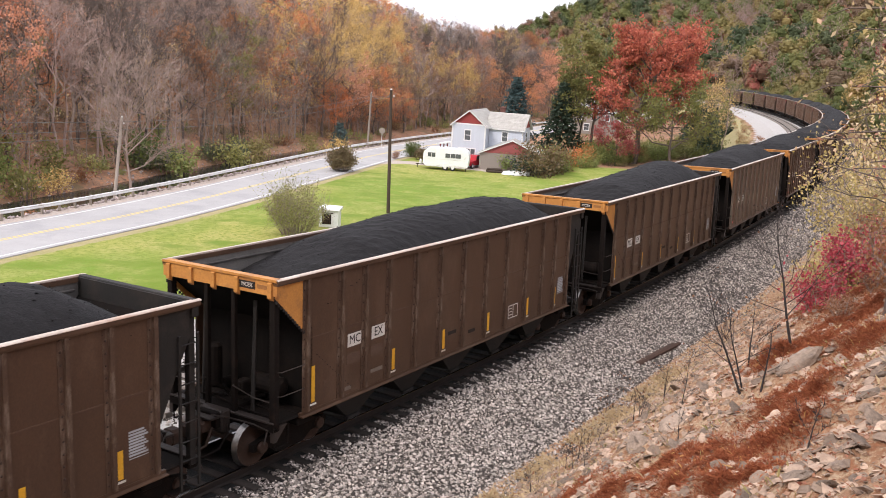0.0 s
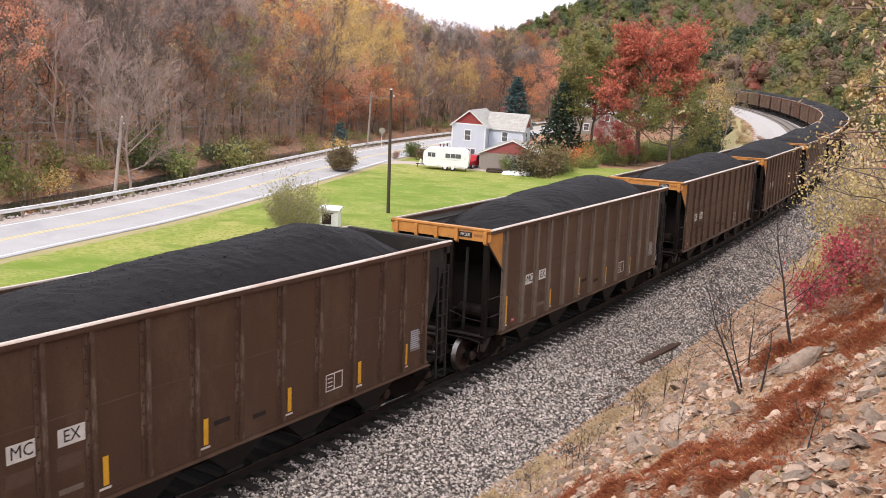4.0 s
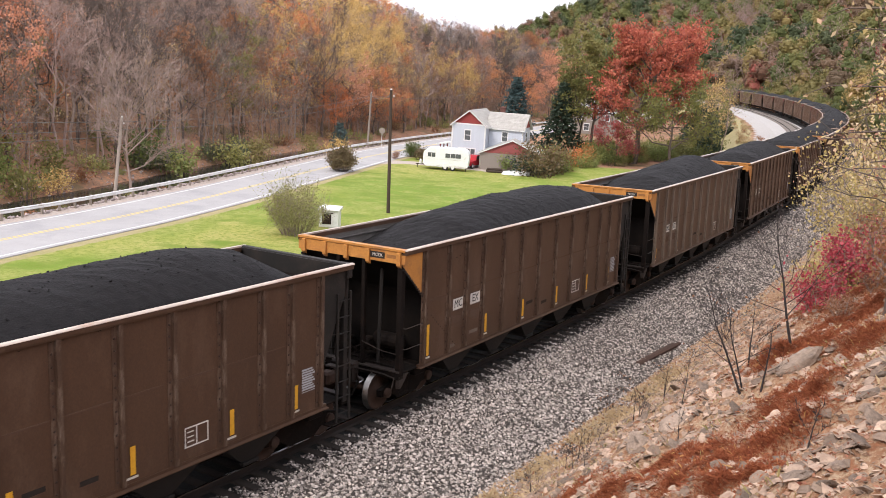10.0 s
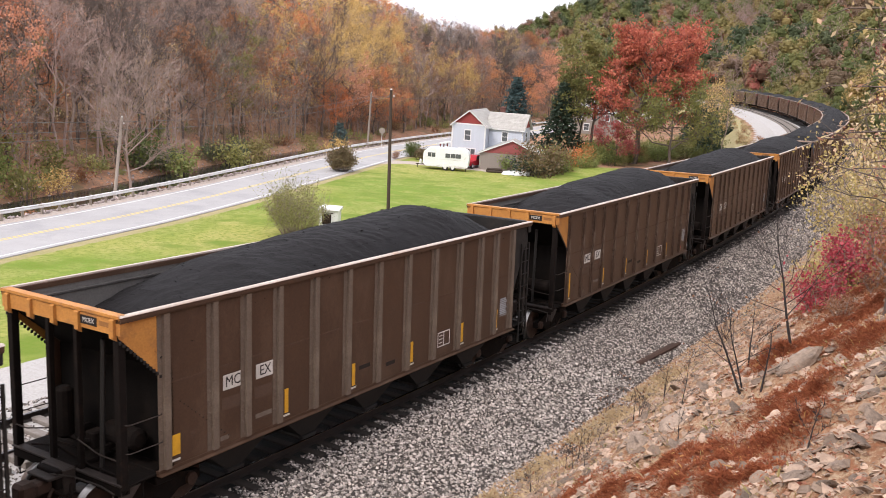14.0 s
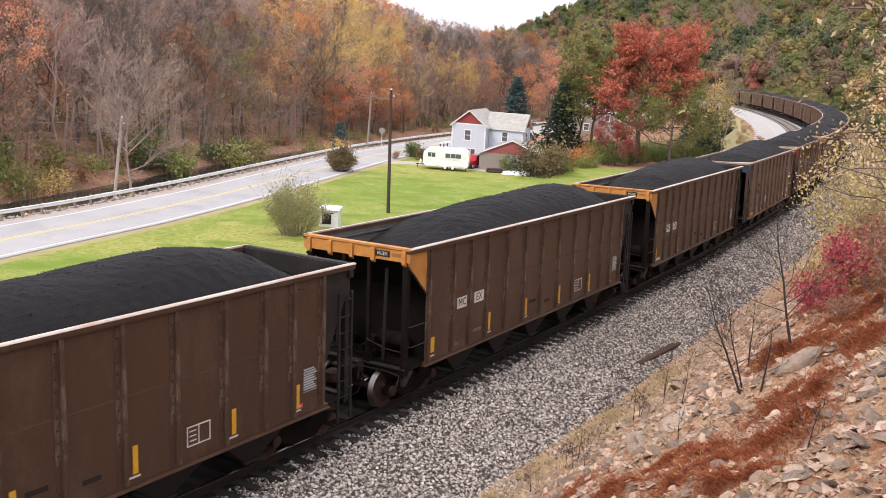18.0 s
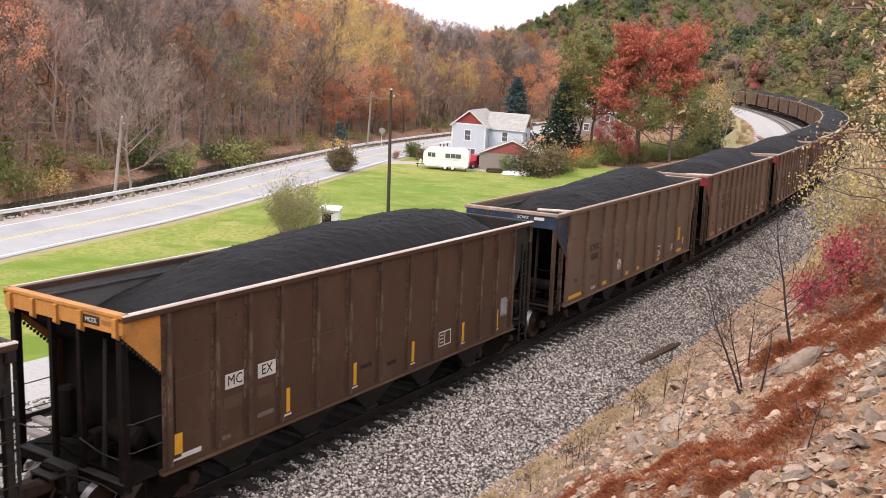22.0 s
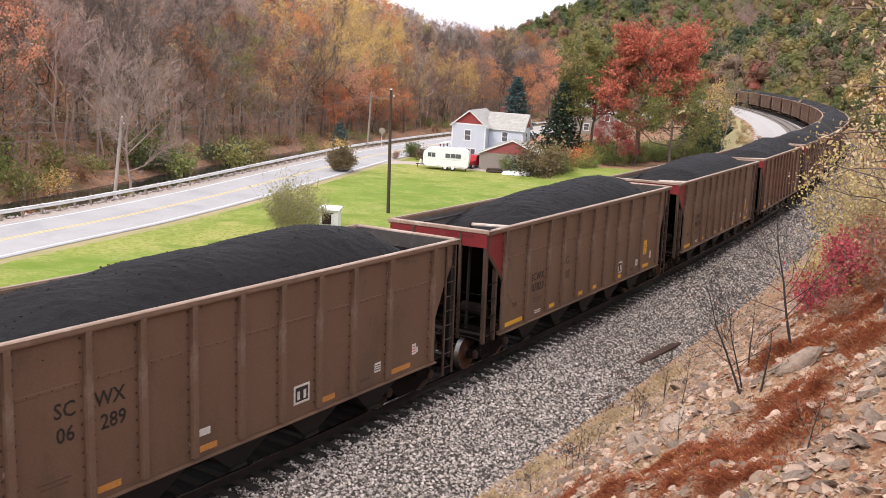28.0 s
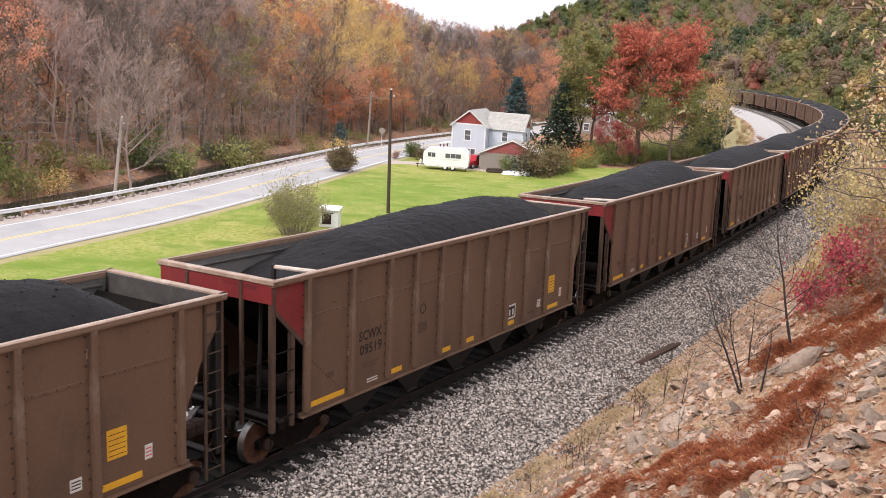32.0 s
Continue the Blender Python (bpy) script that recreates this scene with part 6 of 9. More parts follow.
def make_trailer():
    z = ground_at(-0.3, 114.6)
    t = thing("travel_trailer", "old cream travel trailer parked on the lawn", "trailer", pose(-0.25, 115.0, z, 0, 0, -6))
    L, W, H = 5.5, 2.2, 2.62
    prof = [(-L / 2, 0.75), (-L / 2, 1.85), (-L / 2 + 0.12, 2.25), (-L / 2 + 0.45, 2.5), (-L / 2 + 0.9, H), (L / 2 - 0.7, H), (L / 2 - 0.25, 2.45), (L / 2 - 0.05, 2.1), (L / 2, 1.5), (L / 2 - 0.1, 0.55), (L / 2 - 0.3, 0.42), (-L / 2 + 0.35, 0.42)]
    part("body", Geo().prism(prof, 1, -W / 2, W / 2), CREAM, t)
    part("trim_band", Geo().box(-L / 2 + 0.02, L / 2 - 0.04, -W / 2 - 0.02, -W / 2 - 0.004, 1.28, 1.34), GALV, t)
    part("lower_band", Geo().box(-L / 2 + 0.3, L / 2 - 0.2, -W / 2 - 0.016, -W / 2 - 0.004, 0.46, 0.60), GALV, t)
    for x, w in ((-1.75, 0.95), (0.85, 1.9)):
        win = part("window", Geo().box(x - w / 2 - 0.05, x + w / 2 + 0.05, -W / 2 - 0.03, -W / 2 - 0.003, 1.5, 2.1, 0.02), GALV, t)
        for i in range(2 if w < 1 else 3):
            n = 2 if w < 1 else 3
            part("pane", Geo().box(x - w / 2 + w / n * i + 0.02, x - w / 2 + w / n * (i + 1) - 0.02, -W / 2 - 0.04, -W / 2 - 0.032, 1.55, 2.05), PANE, win)
    part("swoosh", Geo().prism([(2.1, 1.45), (2.25, 1.45), (2.75, 2.1), (2.6, 2.1)], 1, -W / 2 - 0.012, -W / 2 - 0.004), GALV, t)
    for x in (-0.05, 0.85):
        wheel = part("wheel", Geo().lathe([(-0.1, 0.18), (-0.1, 0.33), (-0.06, 0.36), (0.1, 0.36), (0.1, 0.1)], 1, (x, -W / 2 + 0.12, 0.36), 18), TYRE, t)
        part("hub", Geo().lathe([(-0.11, 0.0), (-0.115, 0.10), (-0.10, 0.19)], 1, (x, -W / 2 + 0.12, 0.36), 14), TRIM, wheel)
    part("rear_wheel_guard", Geo().box(-0.5, 1.3, -W / 2 - 0.03, -W / 2 + 0.02, 0.72, 0.80, 0.02), CREAM, t)
    part("hitch", Geo().box(-L / 2 - 1.0, -L / 2 + 0.2, -0.07, 0.07, 0.42, 0.52, 0.01).tube([(-L / 2 - 0.8, 0, 0.0), (-L / 2 - 0.8, 0, 0.5)], 0.04, 8), RUST, t)
    part("gas_bottle", Geo().lathe([(0.5, 0.0), (0.52, 0.14), (0.95, 0.15), (1.05, 0.08), (1.1, 0.0)], 2, (-L / 2 - 0.4, -0.18, 0.0), 14), TRIM, t)
    part("roof_vent", Geo().box(-0.4, 0.2, -0.3, 0.3, H, H + 0.14, 0.03), CREAM, t)
    part("support_leg", Geo().box(L / 2 - 0.4, L / 2 - 0.3, -0.8, -0.7, 0, 0.5), RUST, t)
    return t


def make_red_pickup():
    z = ground_at(3.6, 120.5)
    c = thing("parked_pickup", "red pickup parked between trailer and garage", "pickup truck", pose(2.9, 119.9, z, 0, 0, 62))
    prof = [(-2.3, 0.55), (-2.35, 0.95), (-0.6, 1.0), (-0.5, 1.55), (-0.3, 1.62), (0.75, 1.62), (1.2, 1.08), (2.3, 0.98), (2.4, 0.6), (2.3, 0.42), (-2.2, 0.42)]
    part("body", Geo().prism(prof, 1, -0.85, 0.85), CAR_RED, c)
    part("side_window", Geo().prism([(-0.4, 1.1), (-0.35, 1.5), (0.7, 1.52), (1.05, 1.1)], 1, -0.862, 0.862), PANE, c)
    part("bumper", Geo().box(2.36, 2.5, -0.85, 0.85, 0.42, 0.6, 0.03), GALV, c)
    for x in (-1.45, 1.5):
        for s in (-1, 1):
            w = part("wheel", Geo().lathe([(s * 0.0, 0.2), (s * 0.02, 0.34), (s * 0.2, 0.35), (s * 0.22, 0.2), (s * 0.2, 0.0)], 1, (x, s * 0.68, 0.35), 16), TYRE, c)
            part("hub", Geo().lathe([(s * 0.222, 0.0), (s * 0.222, 0.18)], 1, (x, s * 0.68, 0.35), 12), GALV, w)
    for s in (-1, 1):
        part("headlight", Geo().box(2.34, 2.42, s * 0.75 - 0.15, s * 0.75 + 0.15, 0.68, 0.84, 0.02), TRIM, c)
    return c


def make_cabinet():
    z = ground_at(-8.6, 70.0)
    c = thing("well_cabinet", "small white wooden cabinet with a brown front", "cabinet", pose(-8.55, 70.0, z, 0, 0, -4))
    part("body", Geo().box(-0.72, 0.72, -0.55, 0.55, 0.0, 1.30, 0.02), TRIM, c)
    part("lid", Geo().prism([(-0.68, 1.30), (-0.62, 1.42), (0.66, 1.50), (0.70, 1.30)], 0, -0.80, 0.82), TRIM, c)
    part("front_panel", Geo().box(-0.50, 0.20, -0.575, -0.552, 0.25, 1.0, 0.005), UNDER, c, "brown slatted panel")
    for i in range(4):
        part("slat", Geo().box(-0.48 + i * 0.17, -0.37 + i * 0.17, -0.59, -0.577, 0.28, 0.97), RUST, c)
    part("shelf_bar", Geo().box(-0.62, 0.35, -0.60, -0.555, 1.06, 1.12, 0.01), RUST, c)


def utility_pole(x, y, height_, r, mat, label, tilt=(0, 0), arm=False):
    z = ground_at(x, y)
    p = thing("utility_pole", label, "utility pole", pose(x, y, z, tilt[0], tilt[1], 0))
    part("shaft", Geo().tube([(0, 0, -0.5), (0, 0, height_ * 0.5), (0, 0, height_)], [r, r * 0.88, r * 0.72], 10), mat, p)
    part("pole_cap", Geo().tube([(0, 0, height_), (0, 0, height_ + 0.10)], [r * 0.5, r * 0.42], 8), TRIM, p, "pale cap")
    part("insulator", Geo().tube([(r, 0, height_ - 0.5), (r + 0.15, 0, height_ - 0.48)], 0.05, 6), GALV, p)
    if arm:
        part("bracket", Geo().tube([(0, 0, height_ - 0.6), (-0.9, 0.2, height_ - 0.45)], 0.035, 6), GALV, p)
    return Vector((x, y, z)) + (Euler((radians(tilt[0]), radians(tilt[1]), 0)).to_matrix() @ Vector((0, 0, height_ - 0.4)))


def wire(a, b, sag, label="thin black overhead wire"):
    a, b = Vector(a), Vector(b)
    pts = [a.lerp(b, i / 16) - Vector((0, 0, sag * 4 * (i / 16) * (1 - i / 16))) for i in range(17)]
    ob = new("overhead_wire", Geo().tube(pts, 0.03, 4).mesh("overhead_wire", CABLE))
    return tagged(ob, label, "wire")


def roadside():
    a = utility_pole(-4.75, 78.2, 10.1, 0.15, POLE_DARK, "dark wooden utility pole standing in the lawn", (0, -1.6))
    b = utility_pole(-30.5, 86.5, 8.0, 0.17, POST_PALE, "pale weathered pole leaning behind the guard rail", (0, 5.2))
    c = utility_pole(-12.2, 141.5, 8.2, 0.16, POST_WOOD, "grey leaning utility pole by the road", (0, 1.4))
    wire(a, c, 0.4)
    wire(b, c, 0.8)
    wire(b + Vector((0, 0, -0.7)), c + Vector((0, 0, -0.6)), 0.9)
    wire(b, (-62, 40, 3.2), 0.6)
    wire(b + Vector((0, 0, -0.7)), (-62, 40, 1.5), 0.6)
    wire(b + Vector((0, 0, -1.3)), (-62, 40, 0.4), 0.6)
    wire(c, (5, 178, 2.5), 0.8)
    z = ground_at(-10.2, 141.0)
    s = thing("road_sign", "round road sign seen from behind", "road sign", pose(-10.1, 141, z))
    part("sign_post", Geo().box(-0.03, 0.03, -0.03, 0.03, -0.3, 2.6), GALV, s)
    part("sign_plate", Geo().lathe([(0.0, 0.0), (0.0, 0.45), (0.02, 0.45), (0.02, 0.0)], 1, (0, -0.06, 2.3), 20), POST_WOOD, s)
    # clutter by the garage
    z = ground_at(6.2, 114.5)
    r = thing("wood_pile", "low dark pile of logs on the grass", "wood pile", pose(5.6, 115.0, z))
    for i, (x, y, zz) in enumerate(((0, 0, 0.14), (0.1, 0.32, 0.14), (-0.1, 0.64, 0.14), (0.05, 0.16, 0.38), (0, 0.48, 0.38))):
        part("log", Geo().tube([(x - 0.9, y, zz), (x + 0.9, y, zz)], 0.14, 9), POLE_DARK, r)
    b = thing("upturned_boat", "white upturned boat lying on the grass", "boat", pose(8.2, 113.8, ground_at(8.2, 113.8), 0, 0, 8))
    V, F = strip_grid(lambda u, v: (-1.9 + 3.8 * u, (v - 0.5) * 1.2 * math.sqrt(max(0.0, 1 - (2 * u - 1) ** 4)), 0.02 + 0.5 * math.sin(math.pi * v) * math.sqrt(max(0.0, 1 - (2 * u - 1) ** 4))), 14, 8)
    part("hull", Geo().add(V, F), TRIM, b, "", True)


def far_house():
    z = ground_at(27, 205)
    h = thing("far_house", "beige house with a pale roof behind the trees", "house", pose(25.5, 203, z, 0, 0, -12))
    gable_block(h, 0, 9, 0, 7, 5.0, 2.3, TAN_SIDING, SHINGLE, False, TAN_SIDING, 0.4)
    for x in (1.6, 4.4, 7.2):
        window(h, x, 3.0, 0.9, 1.2, -0.02)
    window(h, 3.0, 0.8, 1.0, 1.3, -0.02)



OLD_WOOD = material("rotten_brown_tie_wood", (0.075, 0.040, 0.027), (0.038, 0.022, 0.016), scale=4, fine=40, rough=0.95, bump=0.6, stretch=(1, 0.2, 1))


def line_side():
    """Small things at the foot of the bank."""
    t = thing("discarded_tie", "rotten dark brown tie lying at the ballast's edge", "railway tie", pose(7.30, 30.30, -0.70, 0, 6, -35.5))
    part("beam", Geo().prism([(-0.11, -0.22), (0.12, -0.21), (0.11, 0.06), (0.03, 0.09), (-0.10, 0.07)], 1, -1.55, 1.45), OLD_WOOD, t)
    part("split_end", Geo().prism([(-0.08, -0.16), (0.09, -0.15), (0.06, 0.02), (-0.03, 0.05)], 1, 1.45, 1.85), OLD_WOOD, t)
    part("splinter", Geo().prism([(0.02, -0.12), (0.10, -0.12), (0.08, 0.0)], 1, -1.85, -1.55), OLD_WOOD, t)


make_house()
line_side()
make_garage()
make_trailer()
make_red_pickup()
make_cabinet()
roadside()
far_house()


# ---- trees, shrubs, stones and grass ----
BARK_GREY = material("grey_brown_bark", (0.285, 0.225, 0.193), (0.19, 0.143, 0.122), scale=2, fine=18, rough=0.95, bump=0.6, stretch=(1, 1, 0.25), per_object=0.25)
BARK_DARK = material("dark_bark", (0.125, 0.098, 0.083), (0.078, 0.061, 0.052), scale=2, fine=18, rough=0.95, bump=0.6, stretch=(1, 1, 0.25), per_object=0.2)
BARK_PALE = material("pale_bark", (0.26, 0.23, 0.205), (0.17, 0.15, 0.13), scale=2, fine=18, rough=0.95, bump=0.5, stretch=(1, 1, 0.25), per_object=0.15)
BARK_MAUVE = material("reddish_grey_twigs", (0.33, 0.235, 0.203), (0.23, 0.163, 0.14), scale=2, fine=18, rough=0.95, bump=0.4, stretch=(1, 1, 0.25), per_object=0.2)
BARK_WARM = material("warm_pale_bark", (0.36, 0.275, 0.235), (0.25, 0.185, 0.155), scale=2, fine=18, rough=0.95, bump=0.4, stretch=(1, 1, 0.25))
LEAF = {
    "red": leaf_material("red_oak_leaves", ((0.24, 0.048, 0.038), (0.38, 0.090, 0.058), (0.55, 0.185, 0.110), (0.44, 0.128, 0.076), (0.27, 0.058, 0.045)), 0.3, 0.85),
    "oak_low": leaf_material("dull_crimson_leaves", ((0.15, 0.030, 0.034), (0.24, 0.048, 0.050), (0.34, 0.085, 0.075), (0.20, 0.045, 0.045))),
    "crimson": leaf_material("crimson_leaves", ((0.20, 0.026, 0.038), (0.36, 0.046, 0.066), (0.46, 0.085, 0.095), (0.26, 0.034, 0.050)), 0.3, 0.7),
    "orange": leaf_material("orange_leaves", ((0.46, 0.13, 0.045), (0.62, 0.20, 0.075), (0.56, 0.26, 0.11), (0.42, 0.11, 0.05))),
    "peach": leaf_material("peach_leaves", ((0.56, 0.20, 0.12), (0.62, 0.29, 0.17), (0.50, 0.27, 0.17))),
    "yellow": leaf_material("yellow_leaves", ((0.54, 0.36, 0.125), (0.64, 0.44, 0.16), (0.50, 0.33, 0.12), (0.68, 0.50, 0.23))),
    "pale_yellow": leaf_material("pale_yellow_leaves", ((0.34, 0.25, 0.085), (0.46, 0.34, 0.12), (0.31, 0.26, 0.085), (0.52, 0.41, 0.19), (0.38, 0.24, 0.12)), 0.3, 0.7),
    "rust": leaf_material("rust_brown_leaves", ((0.17, 0.075, 0.04), (0.25, 0.11, 0.05), (0.30, 0.14, 0.07), (0.14, 0.08, 0.05))),
    "tan": leaf_material("tan_leaves", ((0.36, 0.26, 0.13), (0.44, 0.31, 0.17), (0.30, 0.20, 0.10))),
    "green": leaf_material("late_green_leaves", ((0.045, 0.075, 0.02), (0.085, 0.115, 0.03), (0.14, 0.15, 0.04), (0.20, 0.17, 0.05))),
    "olive": leaf_material("olive_leaves", ((0.125, 0.135, 0.042), (0.195, 0.19, 0.06), (0.27, 0.215, 0.08), (0.16, 0.13, 0.052))),
    "brown": leaf_material("brown_olive_leaves", ((0.10, 0.078, 0.042), (0.175, 0.115, 0.062), (0.13, 0.125, 0.05), (0.24, 0.145, 0.08))),
    "blush": leaf_material("pink_and_tan_leaves", ((0.40, 0.18, 0.13), (0.52, 0.36, 0.22), (0.48, 0.38, 0.16), (0.56, 0.45, 0.29), (0.56, 0.45, 0.27)), 0.3, 0.95),
    "laurel": leaf_material("evergreen_shrub_leaves", ((0.065, 0.088, 0.048), (0.105, 0.130, 0.070), (0.155, 0.170, 0.095))),
    "fresh": leaf_material("yellow_green_leaves", ((0.13, 0.185, 0.05), (0.21, 0.25, 0.075), (0.30, 0.285, 0.095), (0.39, 0.33, 0.125))),
    "weed": leaf_material("green_weed_leaves", ((0.05, 0.12, 0.03), (0.08, 0.17, 0.05))),
    "dark": leaf_material("evergreen_needles", ((0.024, 0.042, 0.026), (0.040, 0.062, 0.038), (0.060, 0.084, 0.050))),
    "blue": leaf_material("blue_spruce_needles", ((0.045, 0.078, 0.078), (0.075, 0.118, 0.116), (0.105, 0.150, 0.142))),
}

FAR_LEAF = {
    "green": leaf_material("far_green_leaves", ((0.090, 0.112, 0.040), (0.130, 0.145, 0.050), (0.180, 0.178, 0.062)), 0.2, 0.22, 1.1),
    "olive": leaf_material("far_olive_leaves", ((0.165, 0.148, 0.058), (0.225, 0.185, 0.068), (0.280, 0.210, 0.085)), 0.2, 0.22, 1.1),
    "yellow": leaf_material("far_yellow_leaves", ((0.310, 0.225, 0.085), (0.380, 0.270, 0.100), (0.330, 0.210, 0.090)), 0.2, 0.22, 1.1),
    "rust": leaf_material("far_rust_leaves", ((0.170, 0.092, 0.060), (0.225, 0.115, 0.070), (0.270, 0.142, 0.080)), 0.2, 0.22, 1.1),
    "dark": leaf_material("far_dark_leaves", ((0.056, 0.078, 0.040), (0.076, 0.096, 0.046), (0.098, 0.112, 0.054)), 0.2, 0.22, 1.1),
    "orange": leaf_material("far_orange_leaves", ((0.350, 0.150, 0.065), (0.430, 0.190, 0.080)), 0.2, 0.22, 1.1),
    "red": leaf_material("far_red_leaves", ((0.25, 0.075, 0.060), (0.300, 0.095, 0.070)), 0.2, 0.22, 1.1),
    "brown": leaf_material("far_brown_leaves", ((0.125, 0.092, 0.058), (0.160, 0.108, 0.066), (0.195, 0.128, 0.078)), 0.2, 0.22, 1.1),
}


def tube_quads(V, F, pts, radii, n):
    """Adds an open tube of quads to the lists."""
    k = sum(len(v) for v in V)
    P = np.asarray(pts, float)
    d = np.gradient(P, axis=0)
    d /= np.linalg.norm(d, axis=1)[:, None] + 1e-9
    u = np.cross(d, (0.31, 0.87, 0.13))
    u /= np.linalg.norm(u, axis=1)[:, None] + 1e-9
    w = np.cross(d, u)
    a = np.arange(n) * 2 * math.pi / n
    R = np.asarray(radii)[:, None, None]
    V.append((P[:, None] + (u[:, None] * np.cos(a)[None, :, None] + w[:, None] * np.sin(a)[None, :, None]) * R).reshape(-1, 3))
    i = np.arange(len(P) - 1)[:, None] * n
    j = np.arange(n)[None]
    F.append(np.stack([i + j, i + (j + 1) % n, i + n + (j + 1) % n, i + n + j], -1).reshape(-1, 4) + k)


def leaf_quads(centres, size, r, squash=1.0, long=1.0):
    """A diamond leaf at each centre, turned at random."""
    n = len(centres)
    a = r.normal(size=(n, 3))
    a[:, 2] *= squash
    a /= np.linalg.norm(a, axis=1)[:, None]
    b = np.cross(a, r.normal(size=(n, 3)))
    b /= np.linalg.norm(b, axis=1)[:, None]
    s = (size * r.uniform(0.6, 1.4, n))[:, None]
    a, b = a * s * long, b * s * 0.62
    V = np.stack([centres - a, centres + b, centres + a, centres - b], 1).reshape(-1, 3)
    return V, np.arange(4 * n).reshape(-1, 4)


def grow(seed, H, r0, start=0.3, spread=4.0, limbs=12, subs=4, twigs=5, leaves=0, leaf=0.25, scatter=0.9, rise=0.7, top=0.45, sides=7, twig_w=0.02, fork=0.0):
    """Wood and leaves of one tree as arrays of quads."""
    r = np.random.RandomState(seed)
    V, F, tips = [], [], []
    m = 9
    t = np.linspace(0, 1, m)
    bend = np.cumsum(r.normal(0, 0.012 * H, (m, 2)), axis=0) * t[:, None]
    trunk = np.stack([bend[:, 0], bend[:, 1], t * H * 0.95], -1)
    trunk[0, 2] = -0.4
    tube_quads(V, F, trunk, r0 * (1 - 0.88 * t) + min(0.012, r0 * 0.1), sides)
    for i in range(limbs):
        f = start + (0.98 - start) * ((i + r.rand()) / limbs)
        p0 = np.array([np.interp(f, t, trunk[:, k]) for k in range(3)])
        q = (f - start) / (1 - start)
        length = spread * (1 - (1 - top) * q) * (0.6 + 0.4 * math.sin(math.pi * min(1, q + 0.35))) * r.uniform(0.75, 1.2)
        a = i * 2.4 + r.uniform(-0.5, 0.5)
        lift = rise * (0.6 + 0.7 * q)
        d = np.array([math.cos(a), math.sin(a), lift])
        d /= np.linalg.norm(d)
        n = 5
        pts = [p0]
        for k in range(n - 1):
            d = d + r.normal(0, 0.16, 3) + (0, 0, 0.05)
            d /= np.linalg.norm(d)
            pts.append(pts[-1] + d * length / (n - 1))
        pts = np.array(pts)
        rr = r0 * (1 - 0.85 * f) * 0.5
        tube_quads(V, F, pts, np.linspace(rr, min(0.012, r0 * 0.12), n), 3 if sides < 7 or r0 < 0.2 else 4)
        tips.append(pts[-1])
        for j in range(subs):
            g = 0.3 + 0.65 * (j + r.rand()) / subs
            b0 = np.array([np.interp(g, np.linspace(0, 1, n), pts[:, k]) for k in range(3)])
            e = d + r.normal(0, 0.6, 3)
            e[2] += 0.2
            e /= np.linalg.norm(e)
            ll = length * r.uniform(0.25, 0.5)
            sp = np.array([b0, b0 + e * ll * 0.5 + r.normal(0, 0.05, 3) * ll, b0 + e * ll])
            w = np.cross(e, r.normal(size=3))
            w *= max(rr * 0.42, twig_w) / (np.linalg.norm(w) + 1e-9)
            k = sum(len(v) for v in V)
            V.append(np.array([sp[0] - w, sp[0] + w, sp[1] + w * 0.7, sp[1] - w * 0.7, sp[2] + w * 0.3, sp[2] - w * 0.3]))
            F.append(np.array([(0, 1, 2, 3), (3, 2, 4, 5)]) + k)
            tips += [sp[1], sp[2]]
            if twigs:
                c = b0 + (sp[2] - b0) * r.rand(twigs, 1)
                q2 = e + r.normal(0, 0.7, (twigs, 3))
                q2[:, 2] += 0.25
                q2 /= np.linalg.norm(q2, axis=1)[:, None]
                end = c + q2 * (ll * r.uniform(0.4, 1.0, (twigs, 1)))
                w = np.cross(q2, r.normal(size=(twigs, 3)))
                w *= twig_w / (np.linalg.norm(w, axis=1)[:, None] + 1e-9)
                k = sum(len(v) for v in V)
                V.append(np.stack([c - w, c + w, end + w * 0.3, end - w * 0.3], 1).reshape(-1, 3))
                F.append(np.arange(4 * twigs).reshape(-1, 4) + k)
                tips += list(end[: max(1, twigs // 2)])
    wood = (np.concatenate(V), np.concatenate(F))
    tips = np.array(tips)
    if leaves:
        c = tips[r.randint(0, len(tips), leaves)] + r.normal(0, scatter, (leaves, 3)) * (1, 1, 0.75)
        crown = leaf_quads(c, leaf, r)
    else:
        crown = leaf_quads(tips[r.randint(0, len(tips), 12)], 0.12, r)
    return wood, crown


def limb_quads(P, R, sides):
    """Many tapered limbs at once: P holds n limbs of m points, R their radii."""
    n, m, _ = P.shape
    d = np.gradient(P, axis=1)
    d /= np.linalg.norm(d, axis=2, keepdims=True) + 1e-9
    u = np.cross(d, (0.31, 0.87, 0.13))
    u /= np.linalg.norm(u, axis=2, keepdims=True) + 1e-9
    w = np.cross(d, u)
    a = np.arange(sides) * 2 * math.pi / sides
    V = P[:, :, None] + (u[:, :, None] * np.cos(a)[None, None, :, None] + w[:, :, None] * np.sin(a)[None, None, :, None]) * R[:, :, None, None]
    i = (np.arange(n)[:, None] * m + np.arange(m - 1)[None])[:, :, None] * sides
    j = np.arange(sides)[None, None]
    F = np.stack([i + j, i + (j + 1) % sides, i + sides + (j + 1) % sides, i + sides + j], -1).reshape(-1, 4)
    if sides == 2:
        F = F[::2]
    return V.reshape(-1, 3), F


